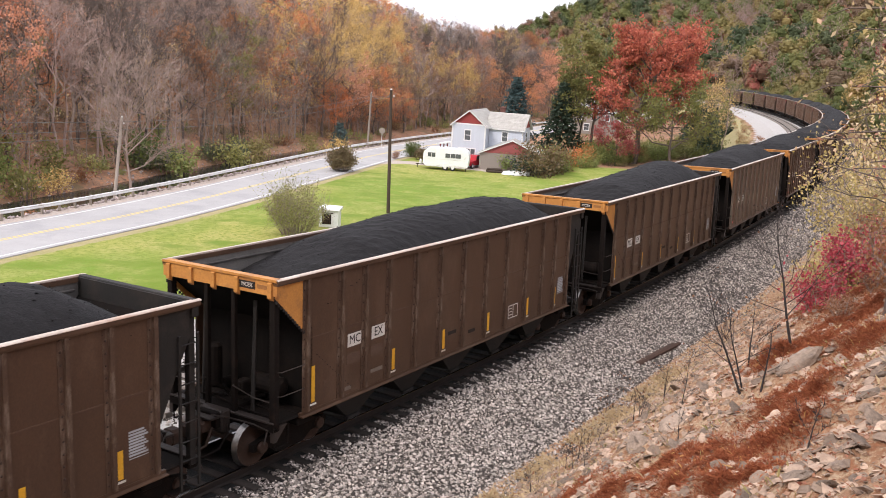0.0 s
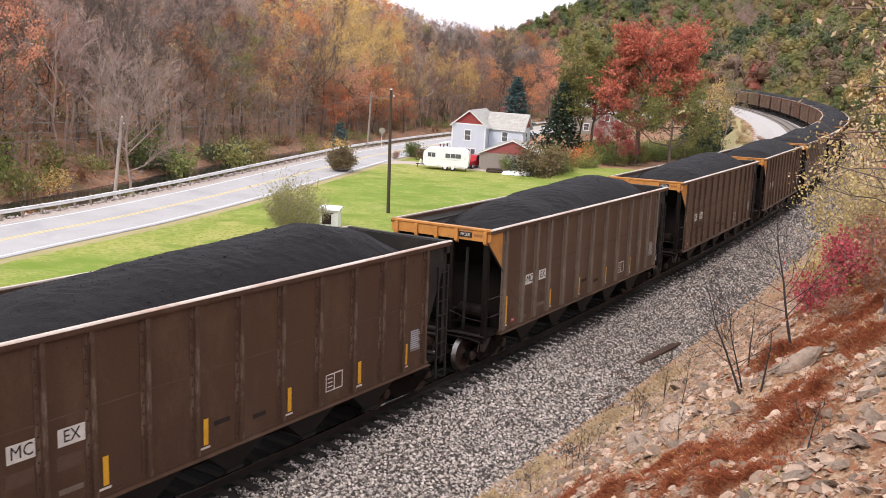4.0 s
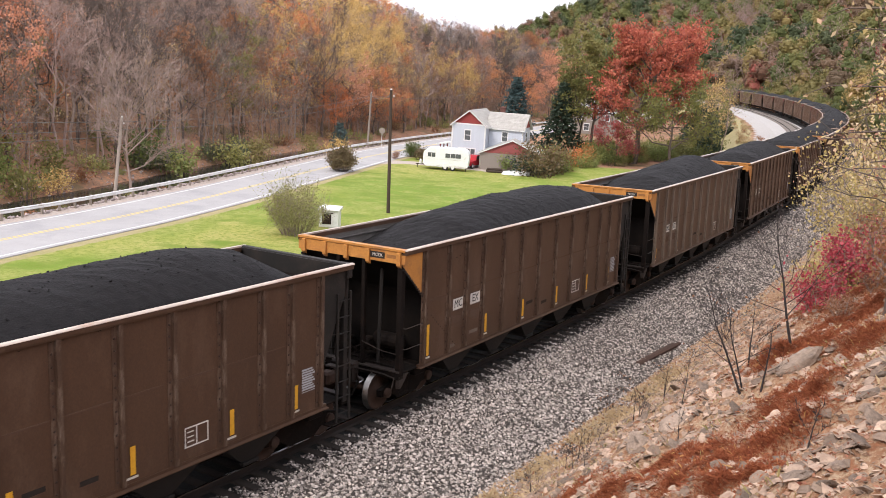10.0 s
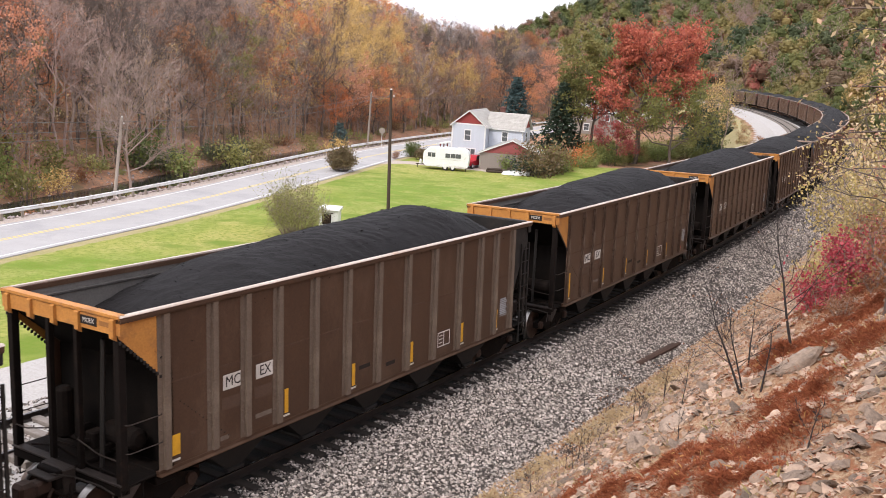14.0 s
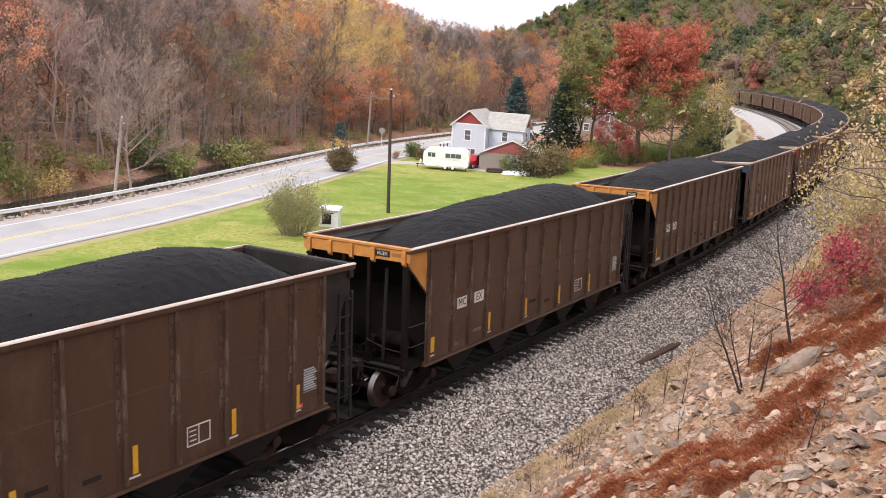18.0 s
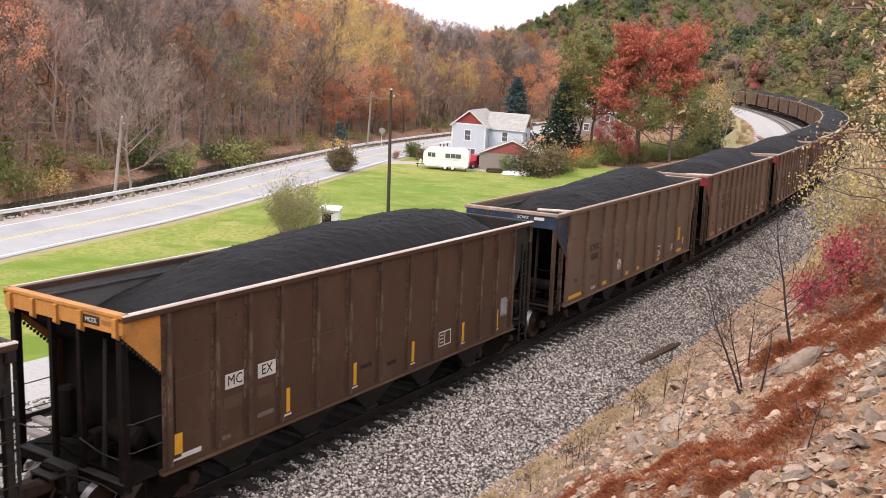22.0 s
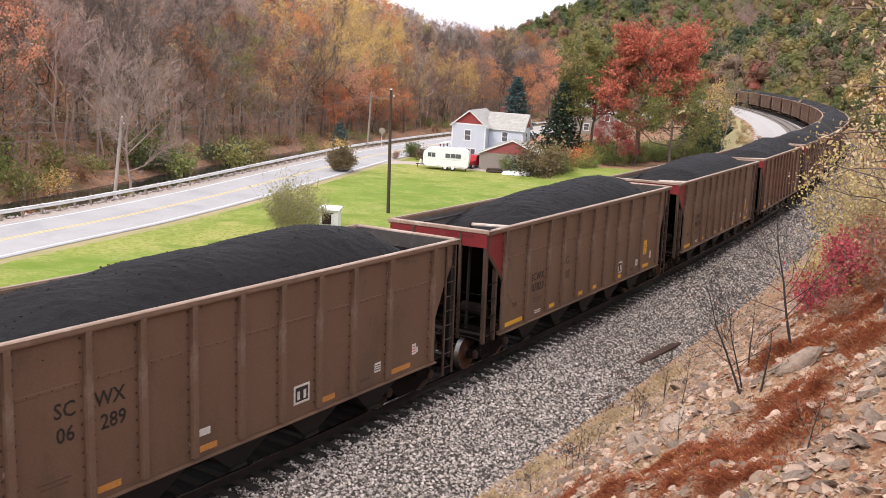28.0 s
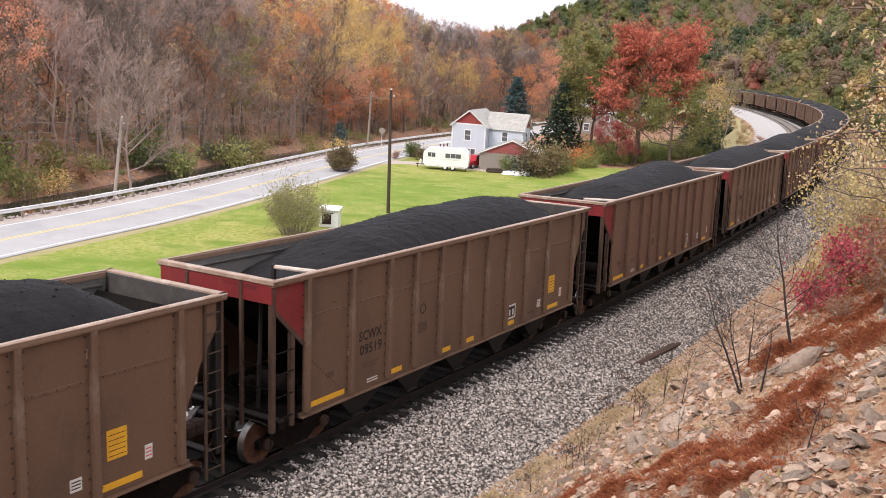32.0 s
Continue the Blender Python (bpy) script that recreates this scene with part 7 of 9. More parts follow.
def forked(seed, H, r0, fork=0.36, width=4.5, kids=(6, 4, 4), twigs=7, twig_w=0.02, leaves=0, leaf=0.2, scatter=0.4, lift=0.75, droop=0.0, bare_low=0.0):
    """A broadleaf tree: its trunk forks into limbs, the limbs into branches, and these end in twigs with clumps of leaves."""
    r = np.random.RandomState(seed)
    V, F, tips, count = [], [], [], 0

    def keep(v, f):
        nonlocal count
        V.append(v)
        F.append(f + count)
        count += len(v)
    lean = r.normal(0, 0.03, 2) * H
    top = np.array([lean[0], lean[1], H * 0.82])
    t = np.array([-0.03, 0.15, 0.36, 0.6, 0.82, 1.0])
    P = t[:, None] * top + np.column_stack([r.normal(0, 0.012 * H, (6, 2)) * (t[:, None] > 0), np.zeros(6)])
    keep(*limb_quads(P[None], (r0 * (1.08 - 0.95 * np.clip(t, 0, 1)))[None], 6))
    n = kids[0]
    f = fork + (1 - fork) * ((np.arange(n) + r.rand(n)) / n) ** 0.9
    start = np.stack([np.interp(f, t, P[:, k]) for k in range(3)], -1)
    a = np.arange(n) * 2.4 + r.uniform(-0.5, 0.5, n)
    q = (f - fork) / (1 - fork)
    up = lift * (0.75 + 1.3 * q ** 1.5)
    D = np.stack([np.cos(a), np.sin(a), up], -1)
    D /= np.linalg.norm(D, axis=1)[:, None]
    L = width * (1.1 - 0.55 * q) * r.uniform(0.8, 1.15, n) / np.maximum(0.55, np.hypot(D[:, 0], D[:, 1])) * 0.8
    R = r0 * (0.60 - 0.38 * q)
    for level in range(len(kids)):
        n = len(start)
        side = r.normal(0, 0.13, (n, 3)) * L[:, None]
        mid = start + D * L[:, None] * 0.5 + side
        end = start + D * L[:, None] + side * 0.4 + np.array([0, 0, 1.0]) * (L * (0.10 - droop))[:, None]
        keep(*limb_quads(np.stack([start, mid, end], 1), np.stack([R, R * 0.65, R * 0.25 + 0.25 * twig_w], 1), (4, 3, 2, 2)[level]))
        if level == len(kids) - 1:
            tips += [mid, end]
            break
        m = kids[level + 1]
        g = (0.30 + 0.70 * (np.arange(m)[None] + r.rand(n, m)) / m)
        p = start[:, None] * (1 - g[..., None]) ** 2 + 2 * mid[:, None] * (g * (1 - g))[..., None] + end[:, None] * (g ** 2)[..., None]
        d = D[:, None] + r.normal(0, 0.62, (n, m, 3)) + np.array([0, 0, 0.16 - droop])
        d /= np.linalg.norm(d, axis=2)[..., None]
        L = (L[:, None] * r.uniform(0.42, 0.66, (n, m))).ravel()
        R = (R[:, None] * (0.62 - 0.25 * g)).ravel()
        start, D = p.reshape(-1, 3), d.reshape(-1, 3)
    n = len(start)
    if twigs:
        g = r.rand(n, twigs, 1)
        p = start[:, None] + (end - start)[:, None] * (0.15 + 0.85 * g)
        d = D[:, None] + r.normal(0, 0.75, (n, twigs, 3)) + (0, 0, 0.18)
        d /= np.linalg.norm(d, axis=2)[..., None]
        e = p + d * (L[:, None, None] * r.uniform(0.45, 1.0, (n, twigs, 1)))
        w = np.cross(d, r.normal(size=(n, twigs, 3)))
        w *= twig_w / (np.linalg.norm(w, axis=2)[..., None] + 1e-9)
        keep(np.stack([p - w, p + w, e + w * 0.3, e - w * 0.3], 2).reshape(-1, 3), np.arange(4 * n * twigs).reshape(-1, 4))
        tips.append(e.reshape(-1, 3))
    tips = np.concatenate(tips)
    if leaves:
        full = tips[tips[:, 2] > bare_low * H]
        c = full[r.randint(0, len(full), leaves)] + r.normal(0, scatter, (leaves, 3)) * (1, 1, 0.6)
        crown = leaf_quads(c, leaf, r, 1.4)
    else:
        crown = leaf_quads(tips[r.randint(0, len(tips), 14)], 0.10, r)
    return (np.concatenate(V), np.concatenate(F)), crown


def blob(r, n):
    """A rounded lump of quads about the origin: a cube of n by n faces a side, drawn out to a ball and roughened."""
    at, V, F = {}, [], []

    def corner(p):
        if p not in at:
            v = np.array(p, float) / n * 2 - 1
            at[p] = len(V)
            V.append(v / np.linalg.norm(v) * r.uniform(0.82, 1.08))
        return at[p]
    for ax in range(3):
        for side in (0, n):
            for i in range(n):
                for j in range(n):
                    ring = []
                    for di, dj in ((0, 0), (1, 0), (1, 1), (0, 1)):
                        q = [i + di, j + dj]
                        q.insert(ax, side)
                        ring.append(corner(tuple(q)))
                    F.append(ring if (side > 0) == (ax != 1) else ring[::-1])
    return np.array(V), np.array(F)


def dome(seed, H, R, leaves, leaf, m=8):
    """A closed crown of rounded leafy clumps for a far wood."""
    r = np.random.RandomState(seed)
    V, F = [], []
    tube_quads(V, F, [(0, 0, -0.4), (0, 0, H * 0.7)], [0.2, 0.08], 4)
    b = r.normal(size=(m, 3))
    b[:, 2] = np.abs(b[:, 2]) - 0.3
    b /= np.linalg.norm(b, axis=1)[:, None]
    b = b * (R * 0.56, R * 0.56, H * 0.36) * r.uniform(0.7, 1.1, (m, 1)) + (0, 0, H * 0.62)
    b[0] = (0, 0, H * 0.60)
    rad = R * r.uniform(0.40, 0.60, m)
    rad[0] = R * 0.6
    C, G, k = [], [], 0
    for i in range(m):
        v, f = blob(r, 2)
        C.append(v * rad[i] * 0.72 * (1, 1, 1.05) + b[i])
        G.append(f + k)
        k += len(v)
    pick = r.randint(0, m, leaves)
    p = r.normal(size=(leaves, 3))
    p[:, 2] = np.where(p[:, 2] < -0.5, -p[:, 2], p[:, 2])
    p /= np.linalg.norm(p, axis=1)[:, None]
    c = b[pick] + p * rad[pick][:, None] * r.uniform(0.70, 1.16, (leaves, 1)) * (1, 1, 1.05)
    n = p + r.normal(0, 0.42, (leaves, 3))
    n /= np.linalg.norm(n, axis=1)[:, None]
    a = np.cross(n, r.normal(size=(leaves, 3)))
    a /= np.linalg.norm(a, axis=1)[:, None]
    d = np.cross(n, a)
    s = (leaf * r.uniform(0.6, 1.3, leaves))[:, None]
    C.append(np.stack([c - a * s, c + d * s * 0.75, c + a * s, c - d * s * 0.75], 1).reshape(-1, 3))
    G.append(np.arange(4 * leaves).reshape(-1, 4) + k)
    return (np.concatenate(V), np.concatenate(F)), (np.concatenate(C), np.concatenate(G))


def conifer(seed, H, width, tiers, mat_leaves=2600, leaf=0.24):
    r = np.random.RandomState(seed)
    V, F, C = [], [], []
    tube_quads(V, F, [(0, 0, -0.4), (0, 0, H * 0.5), (0, 0, H * 0.98)], [H * 0.022, H * 0.014, 0.02], 7)
    for i in range(tiers):
        f = 0.06 + 0.92 * (i / tiers) ** 0.95
        for k in range(7):
            a = k * 0.9 + i * 0.53 + r.uniform(-0.25, 0.25)
            ln = width * (1 - f) ** 0.85 * r.uniform(0.7, 1.12) + 0.15
            p0 = np.array([0, 0, f * H])
            p1 = p0 + np.array([math.cos(a) * ln, math.sin(a) * ln, -0.18 * ln + 0.05])
            tube_quads(V, F, [p0, (p0 + p1) / 2 + (0, 0, 0.04), p1], [0.03, 0.02, 0.006], 3)
            m = int(mat_leaves / (tiers * 7) * (0.4 + 1.2 * (1 - f)))
            t = r.rand(m, 1) ** 0.6
            C.append(p0 + (p1 - p0) * t + r.normal(0, 0.13, (m, 3)) * (0.5 + t))
    return (np.concatenate(V), np.concatenate(F)), leaf_quads(np.concatenate(C), leaf, r, 0.35, 1.2)


def bush(seed, W, H, stems=22, leaves=1600, leaf=0.09, scatter=0.25, twigs=6, upright=0.8):
    """A many-stemmed shrub."""
    r = np.random.RandomState(seed)
    V, F, tips = [], [], []
    for i in range(stems):
        a, rad = r.rand() * 6.28, math.sqrt(r.rand())
        base = np.array([math.cos(a) * rad * W * 0.18, math.sin(a) * rad * W * 0.18, -0.1])
        end = np.array([math.cos(a) * rad * W * 0.5, math.sin(a) * rad * W * 0.5, H * (1 - 0.45 * rad ** 2) * r.uniform(0.7, 1.05)])
        mid = base * 0.5 + end * 0.5 + (0, 0, H * 0.12 * upright) + r.normal(0, 0.06 * H, 3)
        tube_quads(V, F, [base, mid, end], [0.022, 0.014, 0.005], 3)
        for j in range(twigs):
            g = r.uniform(0.25, 1)
            p = base * (1 - g) ** 2 + 2 * mid * g * (1 - g) + end * g * g
            q = p + r.normal(0, 0.16 * H, 3) + (0, 0, 0.1 * H)
            tube_quads(V, F, [p, (p + q) / 2, q], [0.008, 0.006, 0.003], 3)
            tips += [(p + q) / 2, q, p]
        tips += [end, mid]
    tips = np.array(tips)
    c = tips[r.randint(0, len(tips), leaves)] + r.normal(0, scatter, (leaves, 3))
    c[:, 2] = np.abs(c[:, 2]) + 0.02
    return (np.concatenate(V), np.concatenate(F)), leaf_quads(c, leaf, r)


class Plant:
    """A kind of plant: meshes to share and arrays to join."""

    def __init__(self, name, label, category, arrays, bark, leaf):
        self.name, self.label, self.category = name, label, category
        self.wood, self.crown, self.bark, self.leaf = arrays[0], arrays[1], bark, leaf
        self.wood_mesh = self.crown_mesh = None

    def put(self, x, y, scale=1.0, turn=0.0, label="", group="", sink=0.0, stretch=1.0, z=None):
        if self.wood_mesh is None:
            self.wood_mesh = soup("trunk", *self.wood, self.bark, True)
            self.crown_mesh = soup("crown", *self.crown, self.leaf)
        root = thing(self.name, label or self.label, self.category, Matrix.Translation((x, y, (ground_at(x, y) if z is None else z) - sink)) @ Euler((0, 0, turn)).to_matrix().to_4x4() @ Matrix.Diagonal((scale, scale, scale * stretch, 1)), group=group)
        part("trunk", self.wood_mesh, None, root)
        part("crown", self.crown_mesh, None, root)
        return root


def join_plants(name, label, category, rows):
    """Far plants in one mesh: rows of (plant, x, y, z, scale, turn)."""
    V, F, M, T, mats, k = [], [], [], [], [], 0
    tones = random.Random(len(rows))
    for plant, x, y, z, sc, turn in rows:
        c, s = math.cos(turn) * sc, math.sin(turn) * sc
        tone = tones.random()
        for (v, f), mat in ((plant.wood, plant.bark), (plant.crown, plant.leaf)):
            if mat not in mats:
                mats.append(mat)
            V.append(np.stack([v[:, 0] * c - v[:, 1] * s + x, v[:, 0] * s + v[:, 1] * c + y, v[:, 2] * sc + z], -1))
            F.append(f + k)
            M.append(np.full(len(f), mats.index(mat), np.int32))
            T.append(np.full(len(v), tone, np.float32))
            k += len(v)
    me = soup(name, np.concatenate(V), np.concatenate(F), mats)
    me.polygons.foreach_set("material_index", np.concatenate(M))
    me.attributes.new("plant_tone", "FLOAT", "POINT").data.foreach_set("value", np.concatenate(T))
    return tagged(new(name, me), label, category, kind="stuff")


# kinds of trees
BARE = [Plant("bare_tree", "bare grey-brown forest tree", "tree", forked(40 + i, 13.0 + i, (0.17, 0.21, 0.15, 0.2)[i], 0.42, (3.6, 4.2, 3.3, 4.0)[i], (8, 4, 4), 8, 0.020, lift=(0.9, 1.1, 1.3, 0.8)[i]), (BARK_GREY, BARK_DARK, BARK_MAUVE, BARK_DARK)[i], LEAF["rust"]) for i in range(4)]
TALL_BARE = Plant("bare_tree", "tall bare forest tree with a pale trunk", "tree", forked(46, 16, 0.15, 0.45, 3.0, (7, 4, 4), 7, 0.018, lift=1.2), BARK_PALE, LEAF["rust"])
LITE = [Plant("bare_tree", "bare grey forest tree", "tree", forked(34 + i, 13 + i, 0.15, 0.34, 3.9, (7, 4, 3), 8, 0.034, lift=1.0), (BARK_MAUVE, BARK_GREY, BARK_MAUVE)[i], LEAF["rust"]) for i in range(3)]
YOUNG = [Plant("bare_tree", "thin young forest tree", "tree", forked(47 + i, 6.0, 0.045, 0.22, 1.9, (6, 4), 6, 0.014, leaves=(0, 120, 150)[i], leaf=0.085, scatter=0.35), (BARK_DARK, BARK_MAUVE, BARK_GREY)[i], LEAF[("rust", "rust", "tan")[i]]) for i in range(3)]
SPARSE = {c: Plant("autumn_tree", "thin forest tree with sparse %s leaves" % c, "tree", forked(50 + i, 12.0 + 0.8 * i, 0.14, 0.3, 3.6, (7, 4, 3), 5, 0.020, leaves=800, leaf=0.125, scatter=0.35), BARK_GREY, LEAF[c]) for i, c in enumerate(("rust", "orange", "yellow", "tan", "olive"))}
FULL = {c: Plant("autumn_tree", "forest tree with a full %s crown" % c, "tree", forked(60 + i, 12.5 + i * 0.5, 0.18, 0.26, 4.4, (8, 4, 3), 2, 0.025, leaves=3200, leaf=0.125, scatter=0.42), BARK_DARK, LEAF[c]) for i, c in enumerate(("orange", "yellow", "green", "rust", "peach", "olive", "red"))}
CANOPY = {c: Plant("autumn_tree", "distant %s tree" % c, "tree", dome(70 + i, 12.5, 4.4, 230, 0.43, 6), BARK_GREY, FAR_LEAF[c]) for i, c in enumerate(("green", "olive", "yellow", "rust", "dark", "orange", "red", "brown"))}
NEAR_CANOPY = {c: Plant("autumn_tree", "rounded %s tree" % c, "tree", dome(90 + i, 12.5, 4.2, 900, 0.23), BARK_GREY, FAR_LEAF[c]) for i, c in enumerate(("green", "olive", "yellow", "rust", "dark", "brown"))}
CANOPY_BARE = Plant("bare_tree", "distant bare tree", "tree", forked(79, 12.5, 0.16, 0.3, 4.2, (7, 4, 3), 3, 0.055), BARK_MAUVE, LEAF["rust"])
SPARSE_LITE = {c: Plant("autumn_tree", "thin %s tree" % c, "tree", forked(250 + i, 12.5, 0.14, 0.3, 3.7, (6, 4, 3), 3, 0.034, leaves=360, leaf=0.18, scatter=0.4), BARK_GREY, LEAF[c]) for i, c in enumerate(("rust", "orange", "yellow", "tan", "olive"))}
FULL_LITE = {c: Plant("autumn_tree", "full %s tree" % c, "tree", forked(260 + i, 12.5, 0.18, 0.24, 4.3, (7, 4, 3), 0, 0.04, leaves=800, leaf=0.25, scatter=0.5), BARK_DARK, LEAF[c]) for i, c in enumerate(("orange", "yellow", "rust", "olive", "red", "peach"))}
SHRUB = {c: Plant("shrub", "leafy %s undergrowth shrub" % c, "shrub", bush(80 + i, 3.4, 2.4, 9, 700, 0.11, 0.34, 3), BARK_DARK, LEAF[c]) for i, c in enumerate(("green", "olive", "rust", "yellow", "orange", "tan", "dark", "brown", "fresh"))}


LOW = {c: Plant("shrub", "low %s brush" % c, "shrub", bush(280 + i, 3.0, 2.0, 9, 260, 0.14, 0.32, 3), BARK_GREY, LEAF[c]) for i, c in enumerate(("olive", "rust", "tan", "fresh", "yellow"))}


def left_woods():
    """The wooded hillside beyond the brook."""
    r = np.random.RandomState(9)
    rows, spots, tries, n_single = [], [], 0, 0
    while len(spots) < 560 and tries < 40000:
        tries += 1
        e = 20.5 + 92 * r.rand() ** 1.35
        x, y, _ = on_road(r.uniform(70, ROAD_END), e)
        x, y = float(x), float(y)
        if y < 45 or abs(x) > y * 0.62 + 6:
            continue
        if e > 58 and x < -0.10 * y:
            continue
        if any((x - p) ** 2 + (y - q) ** 2 < (6.5 if e < 40 else 16) for p, q, _ in spots):
            continue
        spots.append((x, y, e))
    Z = height(np.array([p[0] for p in spots]), np.array([p[1] for p in spots]))
    for (x, y, e), z in zip(spots, Z):
        q = r.rand()
        # stands: bare grey woods towards the near end, yellow and olive further up, orange maples low down by the bend
        near_end = x < -0.20 * y
        middle = not near_end and x < -0.06 * y
        if near_end:
            old = x < -0.405 * y and e > 22
            kind = FULL[r.choice(["orange", "peach", "peach", "rust"] if old else ["rust", "olive"])] if q < (0.4 if old else 0.015) else SPARSE[r.choice(["rust", "rust", "tan", "olive"])] if q < (0.5 if old else 0.17) else None
        elif middle:
            kind = FULL[r.choice(["yellow", "yellow", "yellow", "yellow", "yellow", "orange"])] if q < (0.56 if e > 27 else 0.10) else SPARSE[r.choice(["yellow", "rust", "rust", "orange"])] if q < 0.60 else None
        else:
            kind = FULL[r.choice(["orange", "yellow", "rust"])] if q < 0.09 else SPARSE[r.choice(["rust", "orange", "rust", "yellow"])] if q < 0.36 else None
        if kind is None:
            kind = (BARE[r.randint(4)] if r.rand() < 0.86 else TALL_BARE) if e < 62 else LITE[r.randint(3)]
        sc, turn = r.uniform(0.72, 1.12), r.rand() * 6.28
        if e < 38 and n_single < 140:
            n_single += 1
            kind.put(x, y, sc, turn, group="hillside trees", z=float(z))
        else:
            if e > 48:
                for full, lite in ((FULL, FULL_LITE), (SPARSE, SPARSE_LITE)):
                    kind = next((lite[c] for c in lite if full[c] is kind), kind)
            rows.append((kind, x, y, float(z), sc, turn))
    # the crest of the ridge towards the head of the valley
    for i in range(360):
        y = r.uniform(240, 640)
        x = y * r.uniform(-0.19, 0.05)
        z = ground_at(x, y)
        q = r.rand()
        kind = CANOPY[r.choice(["olive", "yellow", "brown", "rust"])] if q < (0.5 if x < -0.03 * y else 0.12) else CANOPY_BARE
        rows.append((kind, x, y, z - 1.0, r.uniform(0.8, 1.15) * (1.0 if x < -0.03 * y else 0.72), r.rand() * 6.28))
    # young trees and leafy understorey under the tall ones
    for i in range(640):
        x, y, _ = on_road(r.uniform(72, ROAD_END - 20), 18.5 + 50 * r.rand() ** 1.9)
        x, y = float(x), float(y)
        if y > 45 and abs(x) < y * 0.6 + 6:
            rows.append((YOUNG[r.randint(3)], x, y, ground_at(x, y), r.uniform(0.45, 1.35), r.rand() * 6.28))
    for i in range(330):
        x, y, _ = on_road(r.uniform(80, ROAD_END - 10), 20 + 55 * r.rand() ** 1.4)
        x, y = float(x), float(y)
        maples = -0.125 * y < x < -0.035 * y
        if y < 45 or not (maples or r.rand() < 0.3):
            continue
        rows.append(((FULL_LITE[r.choice(["orange", "peach", "yellow"])] if r.rand() < 0.34 else SPARSE_LITE[r.choice(["orange", "yellow", "orange", "rust"])]) if maples else SPARSE_LITE[r.choice(["rust", "rust", "rust", "tan"])], x, y, ground_at(x, y) - 0.6, r.uniform(0.45, 0.95) if maples else r.uniform(0.35, 0.7), r.rand() * 6.28))
    # maples along the edge of the wood where the road bends
    for i in range(11):
        x, y, _ = on_road(203 + 2.9 * i, 18.6 + 4.5 * r.rand())
        FULL[("orange", "peach", "orange")[i % 3]].put(float(x), float(y), r.uniform(0.45, 0.85), r.rand() * 6.28, label="maple with bright orange leaves at the wood's edge", group="maples")
    low = []
    for i in range(210):
        a, e = r.uniform(70, ROAD_END - 40), r.choice([r.uniform(6.5, 9.0), r.uniform(17.2, 27), r.uniform(16.8, 20)])
        x, y, _ = on_road(a, e)
        x, y = float(x), float(y)
        c = r.choice(["olive", "rust", "tan", "fresh", "rust", "fresh", "olive"])
        low.append((LOW[c], x, y, ground_at(x, y) - 0.1, r.uniform(0.35, 1.0) * (0.45 if e < 9 else 1), r.rand() * 6.28))
    join_plants("brookside_brush", "tangled low brush along the brook", "brush", low)
    join_plants("hillside_woods", "autumn woods of bare and rust-leaved trees", "woods", rows)
    # broad evergreen shrubs over the brook
    broad = Plant("evergreen_shrub", "broad dark green shrub leaning over the brook", "shrub", bush(300, 4.6, 3.1, 26, 3600, 0.085, 0.22, 6), BARK_GREY, LEAF["laurel"])
    for x, y, sc, tn in ((-31.9, 106.2, 1.0, 0.3), (-33.6, 104.0, 0.7, 1.9), (-27.6, 121.6, 1.0, 2.7), (-29.6, 118.0, 0.75, 4.1)):
        broad.put(x, y, sc, tn, group="evergreen shrubs")
    # undergrowth along the brook
    for i in range(60):
        a, e = r.uniform(75, ROAD_END - 60), r.uniform(19.5, 33)
        x, y, _ = on_road(a, e)
        c = r.choice(["green", "olive", "rust", "fresh", "tan", "olive", "fresh", "fresh"])
        SHRUB[c].put(float(x), float(y), r.uniform(0.5, 1.1), r.rand() * 6.28, group="undergrowth")


